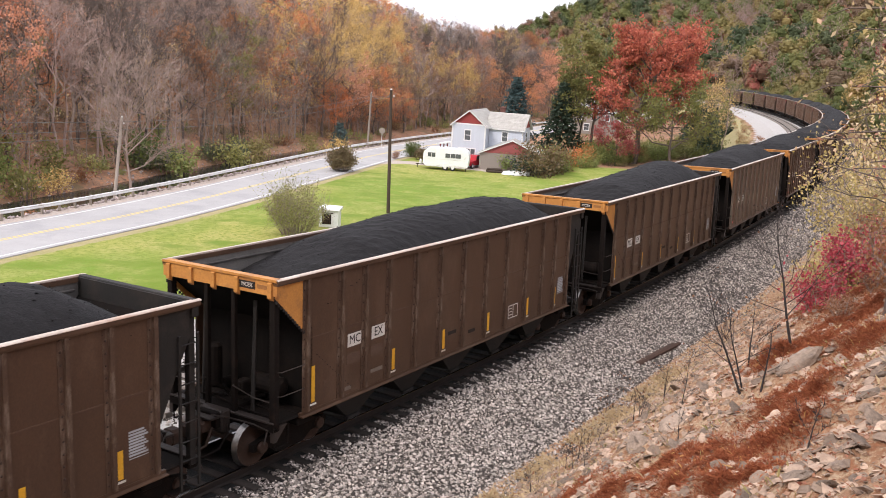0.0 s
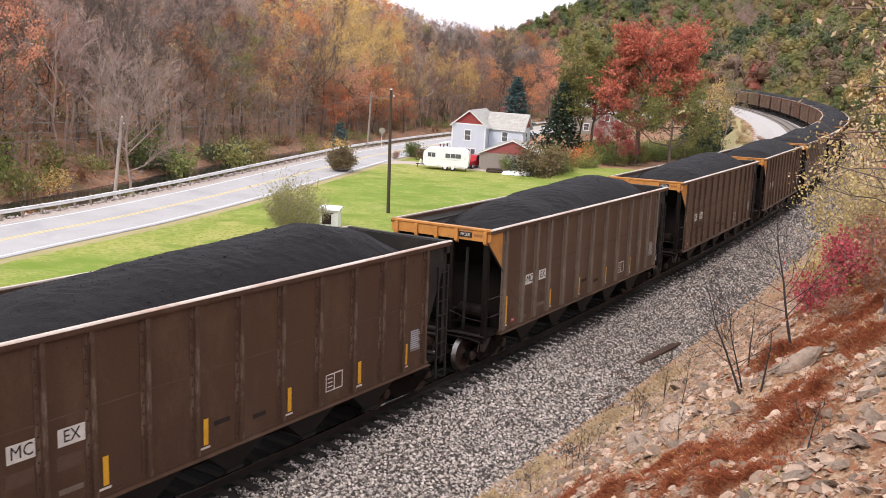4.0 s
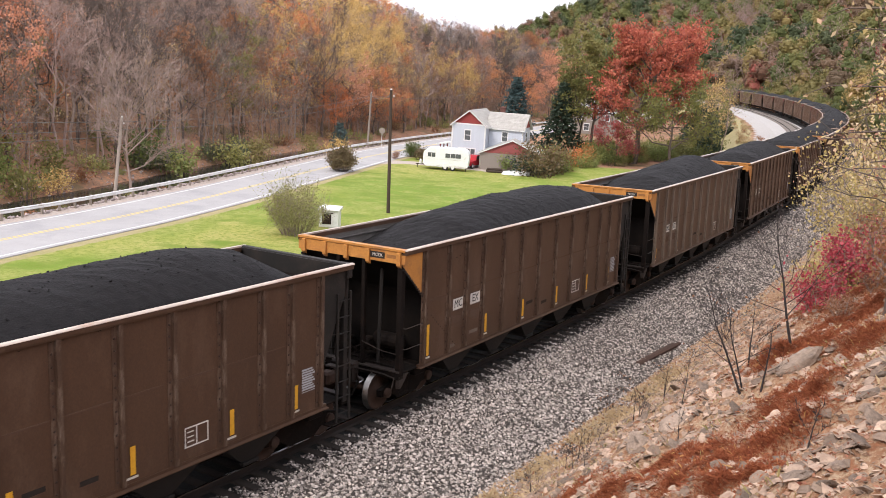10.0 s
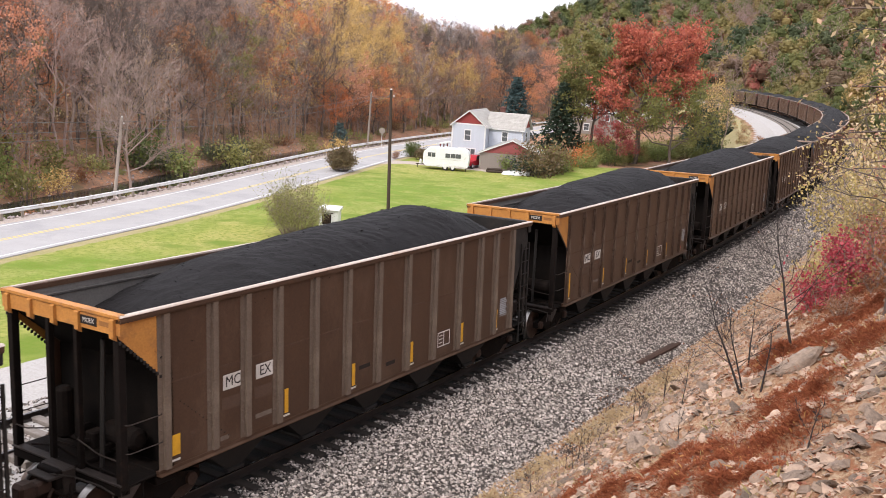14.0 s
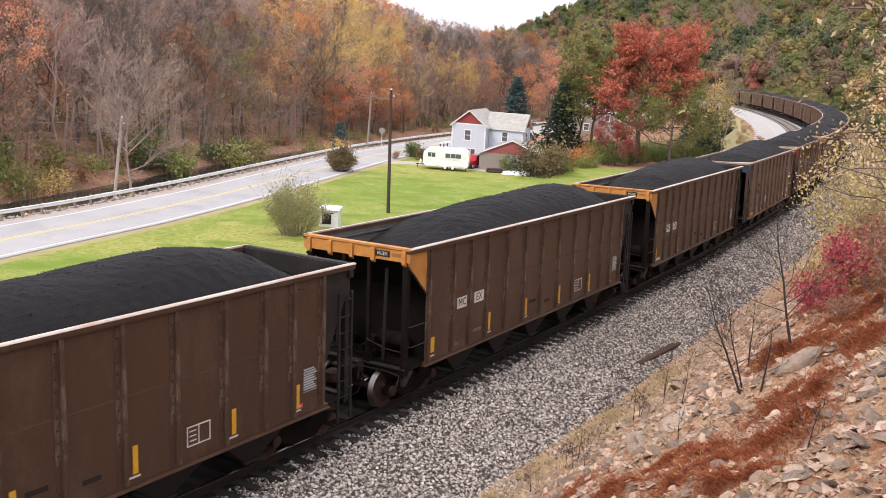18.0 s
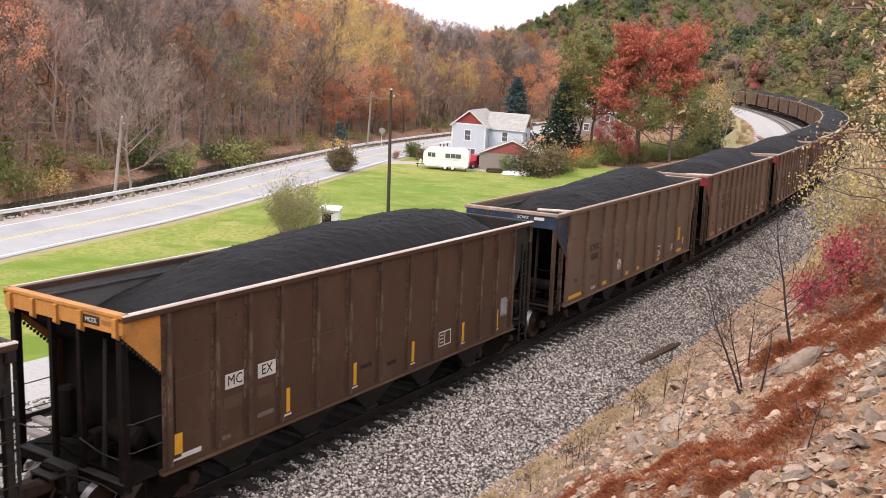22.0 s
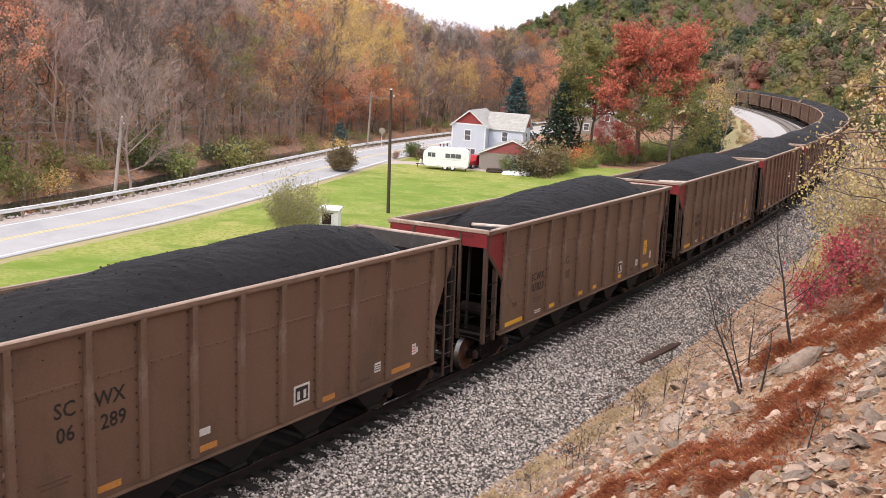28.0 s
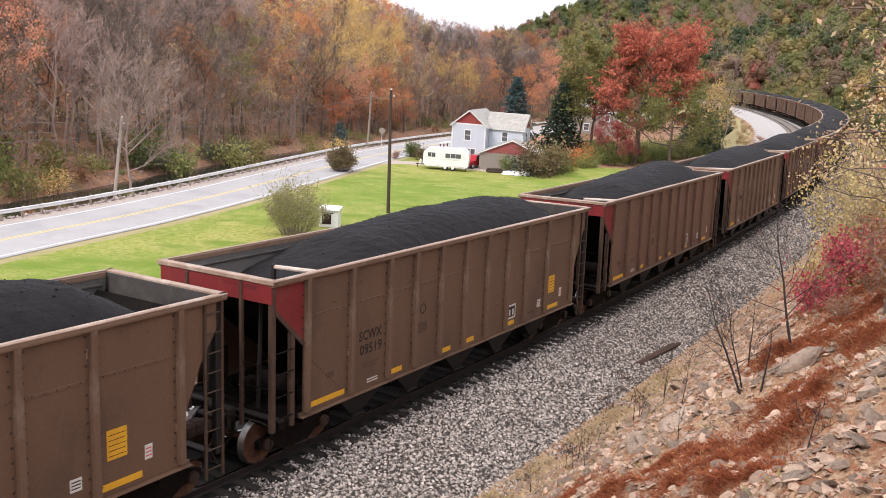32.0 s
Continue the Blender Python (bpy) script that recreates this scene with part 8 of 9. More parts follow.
def right_hill():
    """The wooded hill round the far bend and the head of the valley."""
    r = np.random.RandomState(21)
    n = 7000
    s, d = 100 + 490 * r.rand(n), 10 + 200 * r.rand(n) ** 1.3
    X, Y, _ = on_line(s, d)
    y2 = 225 + 420 * r.rand(900)
    x2 = y2 * r.uniform(0.03, 0.26, 900)
    X, Y = np.concatenate([X, x2]), np.concatenate([Y, y2])
    s, d = to_line(X, Y)
    e, a = to_road(X, Y)
    ok = ((d > 9) & (Y > 115)) | ((d < -28) & (e < -8) & (Y > 225)) | ((e > 16) & (Y > 290))
    ok &= (X > 0.03 * Y) & (X < 0.56 * Y) & ((d < 85) | (Y > 330))
    X, Y = X[ok], Y[ok]
    Z = height(X, Y)
    rows, taken = [], {}
    for x, y, z in zip(X, Y, Z):
        size = 5.0 if y < 300 else 6.8
        cell = (int(x // size), int(y // size))
        if cell in taken:
            continue
        taken[cell] = True
        stand = 0.5 + 0.28 * math.sin(x * 0.052 + y * 0.031) + 0.22 * math.sin(x * 0.093 - y * 0.067 + 1.3)
        q = r.rand() * 0.55 + 0.45 * stand
        c = "dark" if q < 0.24 else "green" if q < 0.42 else "olive" if q < 0.52 else "bare" if q < 0.60 else "yellow" if q < 0.62 else "brown" if q < 0.68 else "rust" if q < 0.77 else "red" if q < 0.79 else "bare" if q < 0.85 else "olive"
        if c == "bare":
            kind = CANOPY_BARE
        elif y < 215:
            kind = NEAR_CANOPY[c if c in NEAR_CANOPY else "rust"]
        else:
            kind = CANOPY[c]
        tall = r.uniform(0.78, 1.25)
        rows.append((kind, x, y, z - (1.6 if y < 300 else 2.4) * tall, tall * (0.84 if y < 215 else 0.95 if y < 300 else 1.2), r.rand() * 6.28))
    # the end of the ridge above the valley's mouth
    for i in range(330):
        y = r.uniform(500, 700)
        x = y * r.uniform(0.03, 0.2)
        if float(to_line(np.array([x]), np.array([y]))[1][0]) > 10:
            rows.append((CANOPY[r.choice(["green", "olive", "brown", "dark", "green", "olive"])], x, y, ground_at(x, y) - 3.5, r.uniform(0.85, 1.25), r.rand() * 6.28))
    # low growth between the line and the wood
    s, d = 105 + 260 * r.rand(240), 6.5 + 7.5 * r.rand(240)
    X, Y, _ = on_line(s, d)
    Z = height(X, Y)
    for x, y, z, off in zip(X, Y, Z, d):
        sc = r.uniform(0.42, 0.62) + 0.02 * (off - 6.5)
        rows.append((NEAR_CANOPY[r.choice(["green", "olive", "brown", "olive", "dark", "green"])], x, y, z - 4.2 * sc, sc, r.rand() * 6.28))
    join_plants("far_woods", "wooded hill in green, yellow and rust", "woods", rows)


def middle_trees():
    """Trees and brush between the house and the line."""
    Plant("red_oak", "large oak with a full deep red crown", "tree", forked(101, 17.3, 0.42, 0.30, 7.2, (14, 6, 5), 4, 0.022, leaves=30000, leaf=0.165, scatter=0.34, lift=0.60, bare_low=0.36), BARK_DARK, LEAF["red"]).put(27.0, 139.5, 1.0, 0.4)
    Plant("broadleaf_tree", "tall green tree with forked dark stems", "tree", forked(102, 15.8, 0.24, 0.36, 4.4, (10, 5, 4), 4, 0.02, leaves=12500, leaf=0.165, scatter=0.36, lift=1.0, bare_low=0.38), BARK_DARK, LEAF["olive"]).put(21.0, 143.5, 1.0, 1.0)
    Plant("broadleaf_tree", "leaning green tree with thin leaves", "tree", forked(103, 12.6, 0.2, 0.36, 4.0, (8, 5, 4), 5, 0.02, leaves=7000, leaf=0.16, scatter=0.36, lift=1.0, bare_low=0.35), BARK_DARK, LEAF["olive"]).put(19.4, 144.6, 1.0, 2.0)
    Plant("small_oak", "small crimson-leaved tree under the oak", "tree", forked(104, 6.0, 0.12, 0.3, 4.2, (8, 5, 4), 4, 0.015, leaves=3600, leaf=0.12, scatter=0.26, lift=0.35, bare_low=0.3), BARK_DARK, LEAF["oak_low"]).put(23.4, 134.6, 0.9, 0.2)
    Plant("yellowing_tree", "spreading olive and yellow tree by the line", "tree", forked(105, 8.8, 0.2, 0.25, 5.2, (9, 5, 4), 5, 0.018, leaves=9000, leaf=0.13, scatter=0.34, lift=0.5, bare_low=0.25), BARK_DARK, LEAF["olive"]).put(31.0, 135.0, 1.15, 0.9)
    SPARSE["olive"].put(42.5, 150.0, 0.8, 1.3)
    FULL["yellow"].put(45.0, 168.0, 0.85, 2.3)
    SPARSE["tan"].put(48.5, 175.0, 0.9, 0.3)
    sp = Plant("spruce", "dark green spruce beside the house", "spruce", conifer(110, 11.5, 4.3, 19, 6500, 0.2), BARK_DARK, LEAF["dark"])
    sp.put(16.2, 142.0, 1.0, 0.3)
    Plant("spruce", "blue spruce behind the house", "spruce", conifer(111, 9.5, 3.9, 16, 4800, 0.2), BARK_DARK, LEAF["blue"]).put(9.6, 146.5, 1.0, 0.8, sink=-2.2)
    pine = Plant("pine", "young dark pine by the gravel way", "pine", conifer(112, 6.5, 2.4, 10, 1900, 0.24), BARK_DARK, LEAF["dark"])
    for x, y, sc in ((50.0, 196.0, 1.35), (53.0, 199.0, 1.5), (54.0, 191.0, 1.05), (48.0, 190.0, 1.3), (46.0, 172.0, 1.1), (51.5, 193.0, 1.2), (43.0, 159.0, 1.15), (41.0, 153.5, 0.95)):
        pine.put(x, y, sc, x)
    FULL["peach"].put(22.0, 215.0, 1.05, 0.3)
    FULL["orange"].put(17.0, 232.0, 1.0, 1.3)
    FULL["peach"].put(26.0, 222.0, 0.95, 2.3)
    r = np.random.RandomState(31)
    line = [(10.0, 113.5), (12.0, 118), (15.2, 125), (20.0, 131), (25.5, 138), (31, 146), (38.0, 160), (46, 180), (50.5, 192)]
    for i in range(95):
        t = r.uniform(0, len(line) - 1.01)
        k = int(t)
        x = line[k][0] + (line[k + 1][0] - line[k][0]) * (t - k) + r.normal(0, 1.5)
        y = line[k][1] + (line[k + 1][1] - line[k][1]) * (t - k) + abs(r.normal(0, 3.2))
        c = r.choice(["green", "olive", "brown", "fresh", "fresh", "green", "fresh", "olive"]) if t > 1.5 else r.choice(["brown", "fresh", "olive", "fresh"])
        SHRUB[c].put(x, y, r.uniform(0.45, 0.95) if t > 1.6 else r.uniform(0.8, 1.25), r.rand() * 6.28, group="brush")
    for x, y, sc, c in ((10.2, 112.6, 1.4, "brown"), (11.4, 114.6, 1.6, "brown"), (12.8, 118.0, 1.5, "brown"), (14.8, 123.0, 1.3, "rust"), (10.8, 116.2, 1.6, "brown"), (9.5, 113.6, 1.2, "dark")):
        SHRUB[c].put(x, y, sc, x, group="brush")
    for i in range(46):
        x, y = r.uniform(19, 41), 0.0
        y = 134 + (x - 19) * 0.7 + r.uniform(0, 14)
        SHRUB[r.choice(["green", "fresh", "olive", "fresh", "fresh"])].put(x, y, r.uniform(0.7, 1.3), r.rand() * 6.28, group="brush")
    SHRUB["orange"].put(17.6, 128.5, 0.9, 2.5)
    SHRUB["orange"].put(18.4, 131.0, 1.0, 3.5)
    SHRUB["orange"].put(19.0, 136.0, 1.0, 0.5)
    SHRUB["orange"].put(18.0, 134.5, 0.8, 1.5)
    # dry brush where the grass meets the gravel way
    for x, y in ((72.0, 254), (69.5, 241), (66.8, 229), (63.4, 214), (60.2, 199), (57.3, 187), (54.5, 177), (51.9, 167), (49.6, 158), (47.2, 150), (45.6, 144), (43.6, 137), (41.7, 131)):
        for i in range(3):
            LOW[r.choice(["tan", "olive", "rust", "tan"])].put(x - 1.3 + r.normal(0, 0.4), y + r.normal(0, 2.2), r.uniform(0.22, 0.45), r.rand() * 6.28, label="low dry tan brush beside the gravel way", group="dry brush")
    # on the lawn and by the road
    Plant("willowy_shrub", "thin many-stemmed shrub with small yellowing leaves", "shrub", bush(120, 4.7, 4.0, 80, 9500, 0.05, 0.13, 12), BARK_GREY, LEAF["fresh"]).put(-10.6, 66.2, 1.0, 0.2)
    Plant("round_shrub", "dense brown-green shrub at the road's edge", "shrub", bush(121, 3.3, 2.8, 50, 5200, 0.09, 0.15, 7), BARK_DARK, LEAF["brown"]).put(-11.9, 105.5, 1.0, 0.2)
    Plant("round_shrub", "green lawn shrub with a brown top", "shrub", bush(122, 2.6, 2.1, 30, 1500, 0.10, 0.2, 6), BARK_DARK, LEAF["green"]).put(-5.2, 128.0, 1.0, 0.2)
    SHRUB["rust"].put(-7.0, 123.5, 0.45, 0.2)
    Plant("hedge_shrub", "low red-brown hedge beside the porch", "shrub", bush(123, 3.4, 1.4, 30, 1600, 0.11, 0.2, 6), BARK_DARK, LEAF["brown"]).put(-3.0, 125.0, 1.0, 0.2)
    # the pale leafless tree before the woods and a dark evergreen by the road
    Plant("bare_tree", "pale spreading leafless tree before the woods", "tree", forked(130, 11.6, 0.15, 0.20, 5.2, (14, 6, 5), 8, 0.014, lift=0.75), BARK_WARM, LEAF["tan"]).put(-30.4, 90.5, 1.0, 0.2)
    Plant("cedar", "dark green cedar beside the road", "cedar", conifer(131, 6.0, 3.0, 10, 1500, 0.22), BARK_DARK, LEAF["blue"]).put(-17.6, 152.0, 0.78, 0.4)
    for x, y, c, sc in ((-33.5, 103, "green", 1.7), (-30.5, 106, "fresh", 1.7), (-26.0, 118, "fresh", 1.6), (-23.5, 122, "olive", 1.5), (-41.5, 88, "olive", 1.6), (-44, 92, "fresh", 1.8), (-39.5, 83, "fresh", 1.5), (-36.5, 82, "olive", 1.3), (-42, 84.5, "fresh", 1.6), (-38.5, 90, "olive", 1.4), (-36, 86, "yellow", 1.0), (-20, 133, "olive", 1.3), (-17, 142, "yellow", 1.2)):
        SHRUB[c].put(x, y, sc, x, group="undergrowth")


left_woods()
right_hill()
middle_trees()

# ---- the bank: stones, dry grass, saplings ----
ROCK = material("tan_sandstone", (0.29, 0.218, 0.165), (0.175, 0.128, 0.098), scale=3, fine=28, rough=0.95, bump=1.0, per_object=0.3, spots=(0.13, 0.105, 0.085), spot_scale=6.0, spot_amount=0.6)
SHARD = material("sandstone_shards", (0.385, 0.280, 0.205), (0.185, 0.125, 0.090), scale=5, fine=40, rough=0.95, bump=0.8, per_island=0.55, spots=(0.145, 0.098, 0.074), spot_scale=11, spot_amount=0.65)
RUST_GRASS = leaf_material("rust_red_dry_grass", ((0.15, 0.045, 0.026), (0.26, 0.075, 0.036), (0.34, 0.12, 0.055), (0.42, 0.22, 0.11)), 0.05, 0.7)
TUFT = leaf_material("tan_and_green_tufts", ((0.40, 0.30, 0.16), (0.30, 0.24, 0.10), (0.20, 0.20, 0.075), (0.48, 0.37, 0.22)), 0.1, 0.6)
GOLD_GRASS = leaf_material("golden_dry_stalks", ((0.52, 0.30, 0.10), (0.60, 0.38, 0.15), (0.44, 0.22, 0.08)), 0.1)
STRAW = leaf_material("pale_straw", ((0.42, 0.30, 0.17), (0.52, 0.40, 0.24), (0.34, 0.24, 0.13)), 0.1)
FALLEN = leaf_material("fallen_leaves", ((0.27, 0.095, 0.055), (0.42, 0.22, 0.14), (0.22, 0.075, 0.05), (0.46, 0.29, 0.20), (0.35, 0.14, 0.09)), 0.1, 0.9)
STEM = material("dark_sapling_bark", (0.045, 0.036, 0.034), (0.03, 0.025, 0.024), scale=5, fine=40, rough=0.85, bump=0.3)


def rock_mesh(seed, flat):
    r = random.Random(seed)
    bm = bmesh.new()
    for _ in range(18):
        v = Vector((r.gauss(0, 1), r.gauss(0, 1), r.gauss(0, 1))).normalized() * r.uniform(0.75, 1.0)
        bm.verts.new((v.x, v.y * r.uniform(0.7, 1), v.z * flat))
    hull = bmesh.ops.convex_hull(bm, input=bm.verts)
    bmesh.ops.delete(bm, geom=[v for v in bm.verts if not v.link_faces], context="VERTS")
    me = bpy.data.meshes.new("rock")
    bm.to_mesh(me)
    bm.free()
    me.materials.append(ROCK)
    return me


ROCKS = [rock_mesh(i, 0.15 + 0.05 * (i % 4)) for i in range(8)]


def put_rock(x, y, size, r, label="flat tan sandstone lying on the bank"):
    ob = new("rock", ROCKS[r.randrange(8)])
    ob.matrix_basis = Matrix.Translation((x, y, ground_at(x, y) - size * 0.03)) @ Euler((r.uniform(-0.14, 0.14), -0.5 + r.uniform(-0.14, 0.14), r.uniform(0, 6.28))).to_matrix().to_4x4() @ Matrix.Diagonal((size, size * r.uniform(0.6, 1), size, 1))
    return tagged(ob, label, "rock", group="rocks on the bank")


def put_boulder(x, y, along, wide, high, turn, tilt, seed):
    """A worn, rounded block of sandstone."""
    r = np.random.RandomState(seed)
    V, F = blob(r, 7)
    V = V / np.linalg.norm(V, axis=1)[:, None]
    V = np.sign(V) * np.abs(V) ** 0.8
    V = V * (1 + 0.10 * waves(V[:, 0] * 2 + V[:, 2], V[:, 1] * 2, 2.2, seed) + 0.05 * waves(V[:, 1] * 3, V[:, 2] * 3 + V[:, 0], 1.4, seed + 1))[:, None] + r.normal(0, 0.012, V.shape)
    ob = new("boulder", soup("boulder", V * (along, wide, high), F, ROCK))
    ob.matrix_basis = Matrix.Translation((x, y, ground_at(x, y) + high * 0.25)) @ Euler((0, -tilt, turn)).to_matrix().to_4x4()
    return tagged(ob, "worn rounded sandstone boulder set in the bank", "boulder")


def blades(name, P, length, width, mat, seed, lean=0.6):
    r = np.random.RandomState(seed)
    n = len(P)
    d = r.normal(0, lean, (n, 3))
    d[:, 2] = 1
    d /= np.linalg.norm(d, axis=1)[:, None]
    w = np.cross(d, r.normal(size=(n, 3)))
    w *= width / np.linalg.norm(w, axis=1)[:, None]
    ln = (length * r.uniform(0.5, 1.3, n))[:, None]
    bend = r.normal(0, 0.3, (n, 3)) * ln
    bend[:, 2] = -np.abs(bend[:, 2]) * 0.5
    V = np.stack([P - w, P + w, P + d * ln * 0.6 + w * 0.7, P + d * ln + bend * 0.6], 1).reshape(-1, 3)
    return soup(name, V, np.arange(4 * n).reshape(-1, 4), mat)


RUST_SPOTS = ((2.4, 15.1, 0.5), (2.5, 12.3, 0.5), (3.1, 13.0, 0.6), (3.4, 12.6, 0.6), (3.7, 12.1, 0.6), (3.7, 11.1, 0.5), (3.5, 9.7, 0.5), (3.2, 10.0, 0.5), (3.1, 11.4, 0.5), (3.9, 11.0, 0.5), (4.2, 11.1, 0.4), (4.4, 11.0, 0.5), (5.4, 13.0, 0.6), (5.4, 13.9, 0.5), (5.0, 13.4, 0.5), (7.8, 19.5, 0.7), (7.5, 17.8, 0.7), (7.0, 15.4, 0.7), (7.2, 15.3, 0.7), (8.9, 19.6, 0.9), (8.9, 20.9, 0.9), (7.1, 19.8, 0.6), (7.4, 19.8, 0.7), (9.5, 20.2, 1.0), (11.0, 27.2, 1.0), (10.3, 23.5, 1.2))


def drift(x, y):
    """How deep in a drift of dry grass a place lies, 0 to 1."""
    best = np.zeros(np.shape(x))
    for cx, cy, rad in RUST_SPOTS:
        best = np.maximum(best, np.exp(-((x - cx) ** 2 + (y - cy) ** 2) / (0.5 * rad * rad)))
    return best


def bank_cover():
    r = np.random.RandomState(77)
    rr = random.Random(8)
    for x, y, s in ((4.94, 21.03, 0.30), (4.35, 23.31, 0.33), (3.36, 16.6, 0.26), (2.64, 17.18, 0.24), (6.42, 26.3, 0.36), (6.5, 24.24, 0.34), (4.0, 8.32, 0.22), (4.47, 10.67, 0.28), (3.71, 8.18, 0.2), (5.17, 10.8, 0.26), (6.19, 20.71, 0.26), (3.86, 16.67, 0.42), (3.4, 8.25, 0.2), (4.63, 9.41, 0.26), (4.62, 21.93, 0.28), (3.33, 22.08, 0.3), (3.54, 7.96, 0.2)):
        put_rock(x, y, s, rr, "large flat tan sandstone lying on the bank")
    put_boulder(6.20, 15.75, 0.44, 0.20, 0.12, 0.14, 0.62, 3)
    put_boulder(7.3, 16.4, 0.36, 0.26, 0.14, 0.5, 0.6, 4)
    put_boulder(4.6, 16.9, 0.40, 0.30, 0.10, 0.2, 0.6, 5)
    put_boulder(4.05, 17.6, 0.46, 0.34, 0.11, 1.0, 0.55, 6)
    for i in range(290):
        s, d = rr.uniform(-3, 34), 4.7 + 8.4 * rr.random()
        x, y, _ = on_line(s, d)
        if math.hypot(x, y) < 5.0:
            continue
        put_rock(float(x), float(y), rr.uniform(0.06, 0.17) if math.hypot(x, y) < 12 else rr.uniform(0.09, 0.24), rr)
    n = 27000
    s, d = r.uniform(-4, 60, n) ** 1.0, 4.6 + 8.5 * r.rand(n)
    s = -4 + 64 * r.rand(n) ** 2.1
    x, y, _ = on_line(s, d)
    keep = (drift(x, y) < 0.35 + 0.5 * r.rand(n)) & (np.hypot(x, y) > 4)
    x, y = x[keep], y[keep]
    P = np.stack([x, y, height(x, y) + 0.005], -1)
    ob = new("stone_shards", pebbles("stone_shards", P, 0.024 + 0.08 * r.rand(len(P)) ** 2.4, SHARD, 5, 0.35))
    tagged(ob, "loose tan sandstone shards on the bank", "stones", kind="stuff")
    # many smaller slabs, joined
    V, F, k = [], [], 0
    hulls = [(np.array([v.co[:] for v in me.vertices]), np.array([(p.vertices[0], p.vertices[j], p.vertices[j + 1]) for p in me.polygons for j in range(1, len(p.vertices) - 1)])) for me in ROCKS]
    m = 11500
    s, d = -4 + 36 * r.rand(m) ** 1.15, 4.6 + 8.6 * r.rand(m)
    x, y, _ = on_line(s, d)
    z = height(x, y)
    deep = drift(x, y)
    for i in range(m):
        if math.hypot(x[i], y[i]) < 5 or deep[i] > 0.5 + 0.45 * r.rand():
            continue
        v, f = hulls[i % 8]
        rot = np.array(Euler((r.uniform(-0.2, 0.2), -0.55 + r.uniform(-0.2, 0.2), r.uniform(-0.7, 0.7))).to_matrix())
        V.append((v * (0.030 + 0.115 * r.rand() ** 2.6) * min(1.0, 0.5 + 0.04 * math.hypot(x[i], y[i])) * (1, 1.45, 0.8)) @ rot.T + (x[i], y[i], z[i] + 0.015))
        F.append(f + k)
        k += len(v)
    tagged(new("stone_slabs", soup("stone_slabs", np.concatenate(V), np.concatenate(F), SHARD)), "small flat sandstone slabs on the bank", "stones", kind="stuff")
    # rust-red dry grass in drifts
    out = []
    for cx, cy, rad in RUST_SPOTS:
        m = int(17000 * rad * rad)
        a, q = r.rand(m) * 6.28, np.abs(r.normal(0, 0.7, m)) * rad
        out.append(np.stack([cx + q * np.cos(a), cy + q * np.sin(a)], -1))
    m = 14000
    s, d = -4 + 50 * r.rand(m), 5.2 + 8.4 * r.rand(m)
    x, y, _ = on_line(s, d)
    k = waves(x, y, 1.9, 49) > 0.25
    out.append(np.stack([x[k], y[k]], -1))
    P = np.concatenate(out)
    P = P[(waves(P[:, 0], P[:, 1], 1.1, 44) > -0.75) & (np.hypot(P[:, 0], P[:, 1]) > 5.5)]
    P = np.column_stack([P, height(P[:, 0], P[:, 1]) - 0.01 + 0.17 * r.rand(len(P)) * np.clip(0.3 + waves(P[:, 0], P[:, 1], 0.45, 45), 0.1, 1)])
    tagged(new("dry_grass", blades("dry_grass", P, 0.066, 0.0018, RUST_GRASS, 6, 1.6)), "rust-red dry grass in drifts on the bank", "grass", kind="stuff")
    pick = r.rand(len(P)) < 0.008
    G = P[pick & (waves(P[:, 0], P[:, 1], 1.3, 52) > 0.1)]
    tagged(new("golden_grass", blades("golden_grass", G, 0.10, 0.0016, GOLD_GRASS, 9, 0.9)), "golden dry stalks among the rust-red grass", "grass", kind="stuff")
    # straw at the foot of the bank and here and there
    n = 15000
    s, d = -4 + 60 * r.rand(n) ** 1.3, 4.3 + np.abs(r.normal(0, 0.9, n))
    s = np.concatenate([s, -4 + 18 * r.rand(4500)])
    d = np.concatenate([d, 5.5 + 8 * r.rand(4500)])
    x, y, _ = on_line(s, d)
    k = (waves(x, y, 2.0, 46) > -0.1) & (np.hypot(x, y) > 12)
    x, y = x[k], y[k]
    P = np.stack([x, y, height(x, y) - 0.01], -1)
    n = 16000
    s, d = 1 + 22 * r.rand(n), 4.35 + np.abs(r.normal(0, 0.55, n))
    x, y, _ = on_line(s, d)
    k = waves(x, y, 2.6, 53) > -0.35
    P = np.concatenate([P, np.stack([x[k], y[k], np.maximum(height(x[k], y[k]), GRADE * s[k] + bed_level(d[k])) + 0.015 * r.rand(k.sum())], -1)])
    tagged(new("straw_grass", blades("straw_grass", P, 0.14, 0.0024, STRAW, 7, 1.5)), "pale straw grass at the foot of the bank", "grass", kind="stuff")
    n = 26000
    s, d = -4 + 24 * r.rand(n), 5.6 + 7.9 * r.rand(n)
    x, y, _ = on_line(s, d)
    k = (waves(x, y, 1.1, 51) > 0.42) & (np.hypot(x, y) > 6) & (drift(x, y) < 0.4)
    x, y = x[k], y[k]
    P = np.stack([x, y, height(x, y) - 0.01], -1)
    tagged(new("tan_grass", blades("tan_grass", P, 0.13, 0.0016, TUFT, 8, 0.9)), "thin tan grass tufts between the stones", "grass", kind="stuff")
    n = 40000
    s, d = -4 + 60 * r.rand(n) ** 1.7, 4.6 + 9 * r.rand(n)
    x, y, _ = on_line(s, d)
    k = (waves(x, y, 1.7, 47) > -0.35) & (np.hypot(x, y) > 4.5)
    x, y = x[k], y[k]
    C = np.stack([x, y, height(x, y) + 0.02], -1)
    V, F = leaf_quads(C, 0.026, r, 0.3)
